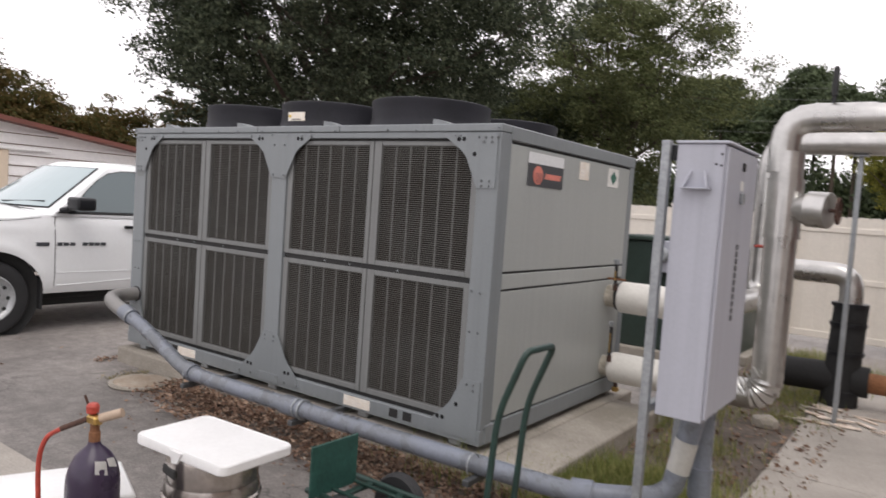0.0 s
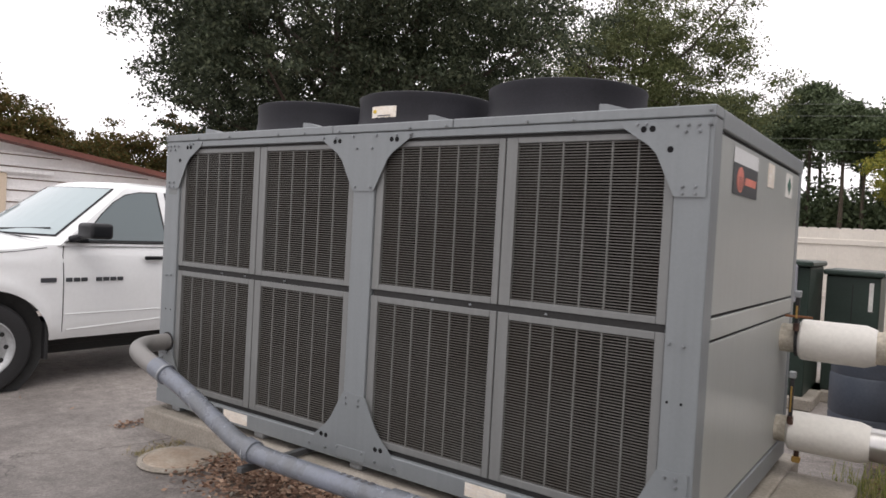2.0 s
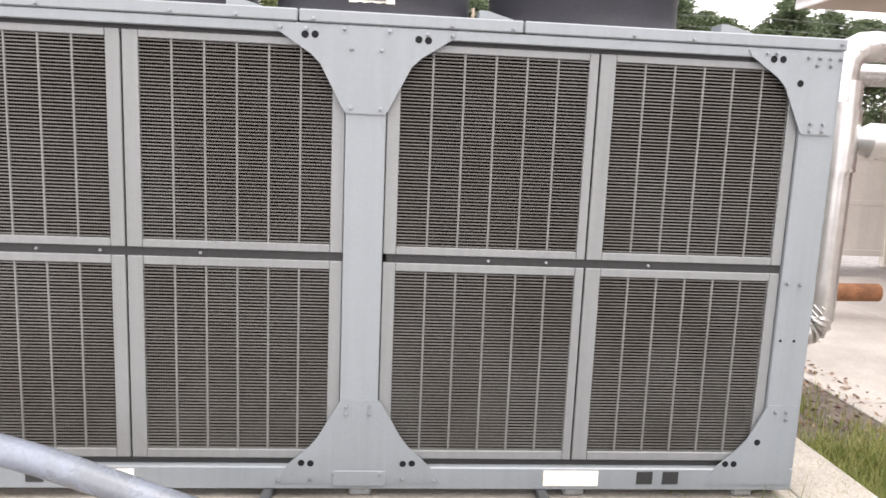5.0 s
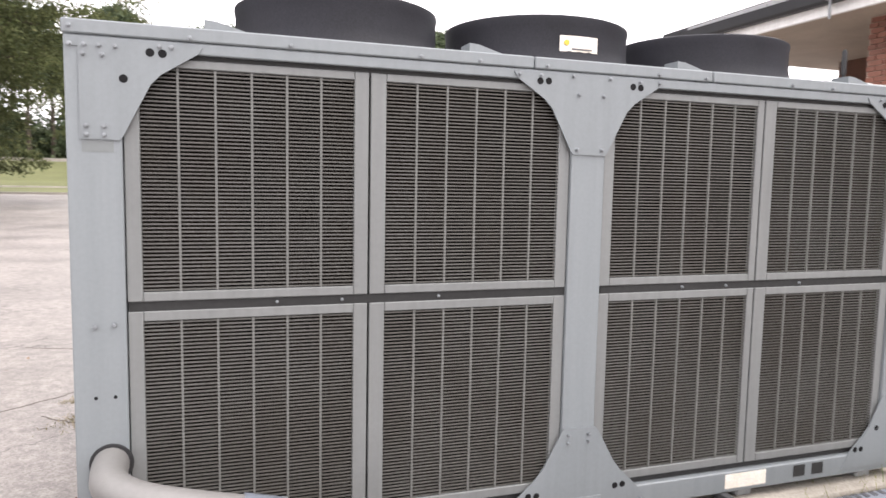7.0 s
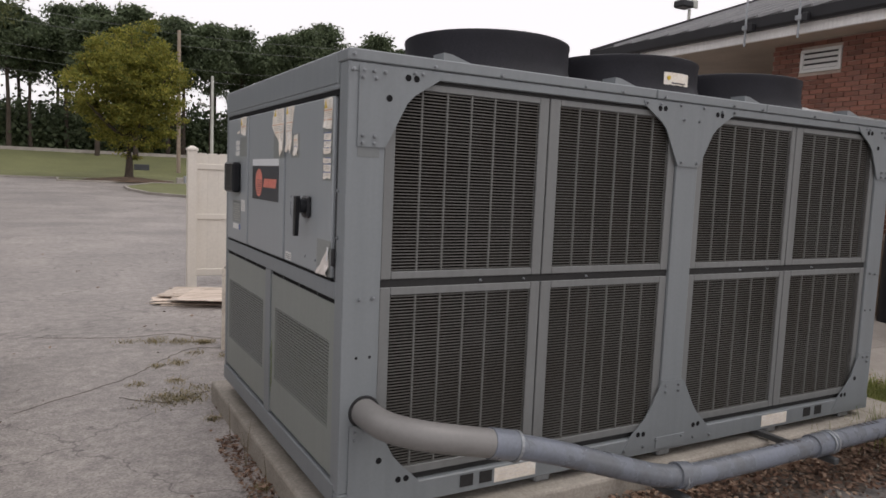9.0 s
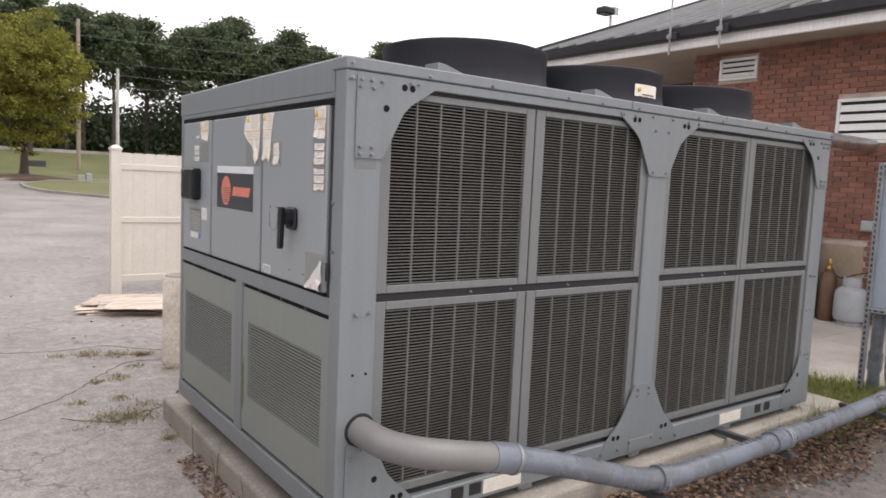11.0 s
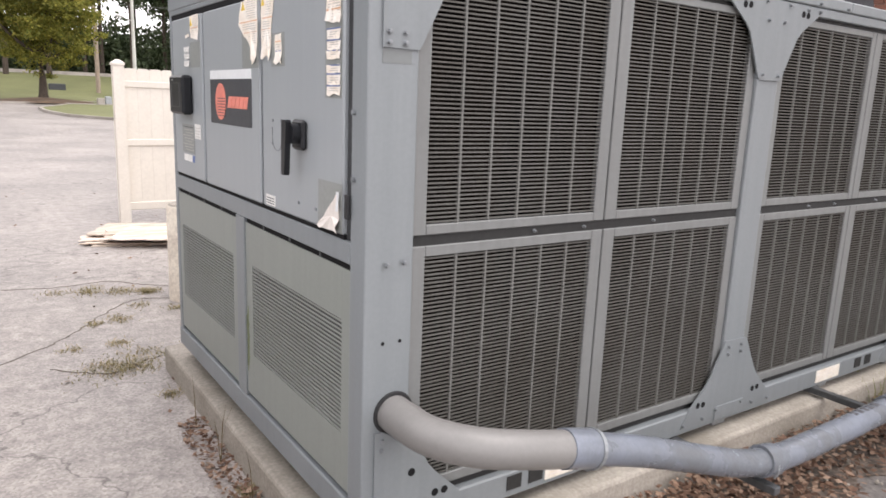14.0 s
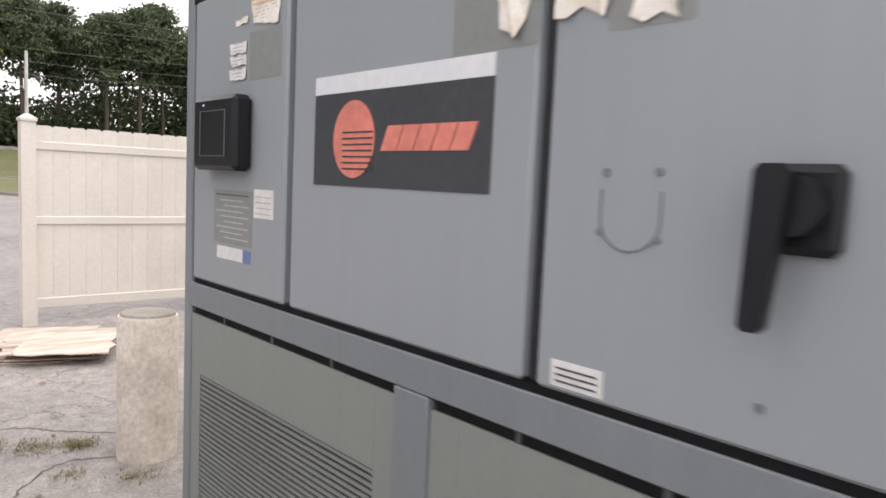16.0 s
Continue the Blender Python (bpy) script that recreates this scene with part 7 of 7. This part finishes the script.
for k, (x, y, h) in enumerate(((-33, 10.4, 6.8), (-33, 14.6, 5.6), (-32, 17.7, 5.4), (-34, 6.0, 6.6), (-30, 20.5, 6.2), (-36, 1.5, 6.2), (-33, 11.9, 6.9), (-33, 13.3, 6.2), (-33.5, 8.2, 6.8), (-33.4, 16.0, 5.0))):
    tree("small_tree", (x, y, 0), 0.14, 1.0, (0, 0, h * 0.55), (2.2, 2.0, h * 0.45), 240, 110, 0.40, 0.075, M["hedge_leaf"], "bushy small tree with rust-tinged green leaves", 30 + k, shell=0.2, limbs=8, group="trees behind the shed")

pines = []
for k in range(3):
    rng = np.random.default_rng(50 + k)
    h = (14.4, 15.6, 13.2)[k]
    p = thing("pine_tree", (0, 0, 0), "tall dark pine with a bare lower trunk", "pine", "pine wood")
    bm = atube([(0.1 * math.sin(z), 0, z) for z in (-0.1, h * 0.3, h * 0.6, h * 0.97)], 1, 8, radii=[0.26, 0.2, 0.15, 0.05])
    c = []
    for j in range(130):
        low = j % 16 == 0
        f = rng.uniform(0.5, 0.68) if low else 0.66 + 0.34 * rng.random() ** 0.85
        z = h * f
        rr = (2.5 + 0.3 * k) * (0.6 if low else max(0.12, 1 - ((f - 0.75) / 0.26) ** 2) ** 0.5) * rng.uniform(0.25, 1)
        a = rng.uniform(0, 6.283)
        c.append((rr * math.cos(a), rr * math.sin(a), z))
        if j % 4 == 0:
            tube(bm, [(0, 0, z - 0.5), (rr * math.cos(a), rr * math.sin(a), z)], 1, 5, radii=[0.06, 0.02])
    part("trunk", bm, M["bark"], p, "slender straight trunk", smooth=True)
    c = np.array(c)
    pts = (c[:, None, :] + rng.normal(size=(130, 56, 3)) * np.array((0.5, 0.5, 0.28))).reshape(-1, 3)
    ob = new("crown", quads_mesh("crown", leaves(rng, pts, 0.205), M["pine_leaf"]))
    ob.parent = p
    origin_of[ob] = Vector((0, 0, 0))
    pines.append(p)
pr = random.Random(77)
spots = []
x = -62.0
while x < 60:
    spots.append((x + pr.uniform(-0.8, 0.8), 84 + pr.uniform(-3, 4)))
    x += pr.uniform(2.3, 3.9) if x < 16 else pr.uniform(1.9, 3.0)
x = -70.0
while x < 70:
    spots.append((x + pr.uniform(-0.8, 0.8), 96 + pr.uniform(-4, 4)))
    x += pr.uniform(3.2, 5.2)
for k, (x, y) in enumerate(spots):
    s = pr.uniform(0.9, 1.06) * (1.08 if y > 90 else 1)
    foot = 3.15 + (y - 84) * 0.0151 if y > 84 else 1.05 + (y - 70) * 0.15
    m = pose(x, y, foot, 0, 0, pr.uniform(0, 360)) @ Matrix.Diagonal((s, s, s, 1))
    if k < 3:
        pines[k].matrix_basis = m
    else:
        q = copy_thing(pines[k % 3], m)
        q.scale = (s, s, s)
# undergrowth below the pines
rng = np.random.default_rng(8)
n = 3600
ux = rng.uniform(-75, 72, n)
rise = 4.6 + 3.6 * np.clip((ux - 10) / 8, 0, 1) + 0.9 * np.sin(ux * 0.9) + 0.7 * np.sin(ux * 2.3)
cx = np.stack([ux, rng.uniform(86, 100, n), 3.1 + rise * rng.random(n)], 1)
pts = (cx[:, None, :] + rng.normal(size=(n, 27, 3)) * 0.9).reshape(-1, 3)
pts = pts[pts[:, 2] > 3.1]
tagged(new("undergrowth", quads_mesh("undergrowth", leaves(rng, pts, 0.3), M["pine_leaf"])), "dense dark undergrowth at the foot of the pine wood", "undergrowth", kind="stuff")

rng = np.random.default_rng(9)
# dark ragged sheet stands in for the shade between the trunks
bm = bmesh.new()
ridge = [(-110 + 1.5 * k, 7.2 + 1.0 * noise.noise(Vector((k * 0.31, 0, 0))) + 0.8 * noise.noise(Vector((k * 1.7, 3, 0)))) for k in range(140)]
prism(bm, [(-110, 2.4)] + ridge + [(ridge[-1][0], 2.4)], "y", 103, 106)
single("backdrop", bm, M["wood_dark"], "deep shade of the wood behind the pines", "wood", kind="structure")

# ---- poles and wires beyond the car park ----
up = thing("utility_pole", (3.75, 72, 1.3), "plain weathered wooden utility pole on the grass bank", "utility pole")
part("shaft", arod((3.75, 72, 1.2), (3.75, 72, 14.6), 0.19, 14, 0.15), M["old_pole"], up, smooth=True)
vb = thing("meter_box", (1.95, 58, 0.5), "small grey meter box on a concrete block by the kerb", "meter box")
part("block", abox(1.45, 1.95, 57.8, 58.2, 0.5, 1.05, bevel=0.05), M["walk_concrete"], vb)
part("box", abox(1.98, 2.4, 57.8, 58.2, 0.5, 1.18, bevel=0.06, seg=2), M["tank_grey"], vb)
lp = thing("light_pole", (1.5, 45, 0), "slim pale grey street light pole", "light pole")
part("shaft", arod((1.5, 45, 0.0), (1.5, 45, 7.3), 0.11, 12, 0.075), M["pole_grey"], lp, smooth=True)
part("arm", arod((1.5, 45, 5.4), (0.9, 44.8, 5.6), 0.025, 8), M["pole_grey"], lp)
part("lamp_head", abox(0.65, 0.95, 44.7, 44.9, 5.56, 5.66, bevel=0.03), M["pole_grey"], lp)
fp = thing("utility_pole", (-29, 62, 0), "tall weathered utility pole with a crossarm", "utility pole")
part("shaft", arod((-29, 62, -0.1), (-29, 62, 13.6), 0.12, 10, 0.09), M["old_pole"], fp)
part("crossarm", abox(-30.1, -27.9, 61.85, 61.95, 12.6, 12.72), M["old_pole"], fp)
for z, y in ((12.9, 62.0), (12.0, 62.1), (10.2, 62.0), (9.3, 62.2), (8.4, 62.0)):
    w = atube([(-70 + 6.5 * k, y, z + 0.9 * math.cos(k * 0.42) ** 2 - 0.4) for k in range(21)], 0.013, 4)
    single("overhead_wire", w, M["wire"], "thin dark overhead wire", "wire", "overhead wires", at=(-5, y, z))
ub = single("utility_box", abox(-0.05, 1.25, 72.7, 73.3, 1.3, 2.0, bevel=0.04), M["sign_dark"], "low dark grey utility box on the lawn", "utility box", at=(0.6, 73, 1.35))

# ---- leaf litter, grass, weeds ----
rng = np.random.default_rng(21)


def scatter(name, n, x0, x1, y0, y1, z, size, mat, label, category, keep=None, lift=0.012):
    p = np.stack([rng.uniform(x0, x1, n), rng.uniform(y0, y1, n), z + rng.uniform(0.003, lift, n)], 1)
    if keep is not None:
        p = p[keep(p)]
    q = leaves(rng, p, size, 0.78)
    q[:, :, 2] = np.maximum(q[:, :, 2], z + 0.001)
    return tagged(new(name, quads_mesh(name, q, mat)), label, category, kind="stuff")


scatter("leaf_litter", 11000, -5.1, -0.9, 2.85, 3.47, 0.008, 0.019, M["litter"], "brown dry leaves heaped along the pad", "leaf litter",
        lambda p: (rng.random(len(p)) < np.clip((p[:, 1] - 2.85 + 0.12 * np.sin(p[:, 0] * 4)) / 0.5, 0.03, 1)), 0.05)
scatter("leaf_litter", 1500, -1.6, -0.4, 3.7, 9.0, 0.009, 0.024, M["litter"], "brown dry leaves among the pipes", "leaf litter", None, 0.03)
scatter("leaf_litter", 700, -6.30, -6.15, 3.3, 5.2, 0.0, 0.016, M["litter"], "dry leaves blown against the pad", "leaf litter", None, 0.03)
scatter("leaf_litter", 170, -9, -1.5, 1.5, 16, 0.0, 0.022, M["litter"], "scattered dry leaves on the asphalt", "leaf litter", None, 0.012)

scatter("leaf_litter", 150, -4.8, -1.0, 2.3, 3.0, 0.0, 0.017, M["litter"], "loose dry leaves on the darker asphalt", "leaf litter", None, 0.012)


def grass_patch(name, spots, blades, height, spread, label, mat="grass", lean=0.35):
    vs = []
    for (x, y, z, r, dens) in spots:
        n = int(blades * dens)
        px = x + rng.normal(size=n) * r * 0.5
        py = y + rng.normal(size=n) * r * 0.5
        for a, b in zip(px, py):
            h = height * rng.uniform(0.4, 1.25)
            ang = rng.uniform(0, 6.283)
            d = np.array((math.cos(ang), math.sin(ang), 0))
            s = np.array((-d[1], d[0], 0)) * 0.0026
            o = np.array((a, b, z))
            l = lean * rng.uniform(0.2, 1.3)
            m = o + d * h * l * 0.35 + np.array((0, 0, h * 0.6))
            e = o + d * h * l + np.array((0, 0, h))
            vs.append((o - s, o + s, m + s * 0.8, m - s * 0.8))
            vs.append((m - s * 0.8, m + s * 0.8, e + s * 0.15, e - s * 0.15))
    return tagged(new(name, quads_mesh(name, np.array(vs), M[mat])), label, "grass", kind="stuff")


g = random.Random(5)
near = [(-1.85 + 0.11 * k + 0.1 * g.uniform(-1, 1), 3.55 + 0.22 * g.uniform(-1, 1), 0.0, 0.24, 1) for k in range(12)]
near += [(-1.75 + 0.1 * k + 0.1 * g.uniform(-1, 1), 3.95 + 0.25 * g.uniform(-1, 1), 0.0, 0.28, 1) for k in range(11)]
grass_patch("grass", near, 520, 0.13, 0.3, "rank green grass round the cabinet legs", lean=0.7)
grass_patch("grass", [(-0.78 + g.uniform(-0.25, 0.2), 3.12 + g.uniform(-0.12, 0.35), 0.0, 0.2, 1) for k in range(8)], 420, 0.10, 0.3, "matted green grass before the cabinet", lean=0.9)
grass_patch("grass", [(-1.15 + g.uniform(-0.4, 0.35), 4.2 + 0.35 * k, 0.0, 0.3, 1) for k in range(17)], 260, 0.11, 0.3, "grass and weeds among the pipes")
grass_patch("grass", [(-0.95 + g.uniform(-0.5, 0.5), 8.6 + 0.3 * k, 0.0, 0.35, 1) for k in range(7)], 260, 0.12, 0.3, "yellowing grass along the fence")
tuft = [(-6.2, 6.3, 0, 0.2, 0.6), (-6.38, 7.1, 0, 0.06, 0.25), (-6.59, 6.6, 0, 0.08, 0.2), (-6.45, 6.1, 0, 0.2, 0.5), (-6.26, 8.05, 0, 0.15, 0.4), (-6.53, 8.09, 0, 0.1, 0.2), (-5.85, 7.86, 0, 0.10, 0.9), (-6.05, 7.95, 0, 0.12, 0.5), (-6.3, 8.05, 0, 0.12, 0.25), (-6.2, 7.15, 0, 0.10, 0.35), (-6.3, 6.6, 0, 0.08, 0.25), (-6.3, 6.12, 0, 0.14, 0.7), (-6.45, 6.2, 0, 0.12, 0.4), (-6.22, 5.6, 0, 0.06, 0.25), (-5.75, 7.25, 0, 0.1, 0.3),
        (-6.0, 7.45, 0, 0.1, 0.2), (-5.55, 3.15, 0, 0.10, 0.5), (-5.6, 3.35, 0, 0.12, 0.4), (-5.2, 3.46, 0, 0.1, 0.2), (-6.2, 4.4, 0, 0.04, 0.3)]
grass_patch("grass", tuft, 420, 0.019, 0.2, "dry yellowing grass tufts in the asphalt cracks", "tuft", lean=2.2)
grass_patch("grass", [(-2.35, 3.42, 0.0, 0.2, 0.5), (-2.05, 3.42, 0.0, 0.16, 0.5), (-2.7, 3.45, 0, 0.15, 0.2)], 110, 0.22, 0.2, "dry weeds standing at the chiller corner", lean=0.5)
grass_patch("grass", [(-6.21, 4.72, 0.0, 0.03, 0.5), (-6.2, 5.1, 0.0, 0.03, 0.3), (-6.2, 4.35, 0, 0.04, 0.4)], 6, 0.36, 0.2, "thin dry weeds against the pad", "dry_stem", lean=0.3)

# cracks in the old asphalt, filled with dirt


def crack(pts, width, seed):
    """A ragged ribbon of dirt along a bent line."""
    rg = random.Random(seed)
    line = smooth_path([(x, y, 0) for x, y in pts], 9)
    bm = bmesh.new()
    rows = []
    for i, p in enumerate(line):
        d = (line[min(i + 1, len(line) - 1)] - line[max(i - 1, 0)]).normalized()
        side = Vector((-d.y, d.x, 0))
        p = p + side * rg.uniform(-0.012, 0.012)
        w = width * rg.uniform(0.25, 1.0) * (0.4 if i in (0, len(line) - 1) else 1)
        rows.append([bm.verts.new(p + side * w * k + Vector((0, 0, 0.004 - 0.0035 * abs(k)))) for k in (-1, 0, 1)])
    for a, b in zip(rows, rows[1:]):
        bm.faces.new((a[0], a[1], b[1], b[0]))
        bm.faces.new((a[1], a[2], b[2], b[1]))
    single("crack", bm, M["crack"], "dirt-filled crack across the asphalt", "crack", kind="structure")


for k, (pts, w) in enumerate((
        ([(-7.4, 6.2), (-6.83, 6.66), (-6.64, 6.83), (-6.44, 7.10), (-6.26, 7.37), (-6.0, 7.64), (-5.68, 7.53)], 0.010),
        ([(-7.3, 8.55), (-6.9, 8.4), (-6.48, 8.3), (-6.11, 8.34), (-5.88, 8.14), (-5.6, 7.9)], 0.012),
        ([(-6.75, 6.3), (-6.45, 6.08), (-6.28, 6.18), (-6.11, 6.24)], 0.011))):
    crack(pts, w, 60 + k)

# loose gravel on the soil
rng = np.random.default_rng(5)
bm = bmesh.new()
for k in range(190):
    x, y = (rng.uniform(-1.55, -0.4), rng.uniform(3.6, 7.8)) if k % 2 else (rng.uniform(-4.6, -1.0), rng.uniform(2.95, 3.4))
    s = rng.uniform(0.006, 0.02)
    mt4 = Matrix.Translation((x, y, 0.01 + s * 0.4)) @ Euler(rng.uniform(0, 3, 3)).to_matrix().to_4x4() @ Matrix.Diagonal((s, s * 0.8, s * 0.6, 1))
    bmesh.ops.create_icosphere(bm, subdivisions=1, radius=1, matrix=mt4)
single("gravel", bm, M["concrete"], "loose pale gravel on the soil", "gravel", kind="stuff")

# ---- the bricks of the plant building ----
wall = bpy.data.objects["wall_west"]
holes_in = [(4.70, 5.97, 2.52, 3.17), (7.22, 7.89, 3.565, 3.93), (2.39, 4.42, 0.0, 3.25), (5.41, 8.41, 0.0, 1.105)]
brick_mesh = to_mesh("brick", boxes_bm([(-0.014, 0.011, -0.5, 0.5, -0.0313, 0.0313)]), M["brick"])
rest, count = [], 0
for row in range(55):
    z = 0.045 + row * 0.0733
    y = 2.2 - (0.11 if row % 2 else 0)
    while y < 8.38:
        spans = [(max(y, 2.2), min(y + 0.209, 8.375))]
        for a, b, c, d in holes_in:
            if c - 0.04 < z < d + 0.04:
                spans = [q for s in spans for q in ((s[0], min(s[1], a)), (max(s[0], b), s[1])) if q[1] - q[0] > 0.03]
        for a, b in spans:
            if b - a < 0.03:
                continue
            if 4.43 < y < 6.9 and 1.1 < z < 3.3 and count < 300:
                piece("brick", brick_mesh, wall, (WX + 0.004, (a + b) / 2, z), scale=(1, b - a, 1))
                count += 1
            else:
                rest.append((WX - 0.010, WX + 0.0135, a, b, z - 0.0313, z + 0.0313))
        y += 0.22
rb = part("brickwork", boxes_bm(rest), M["brick_far"], wall, "weathered red-brown bricks")
tagged(rb, kind="stuff")
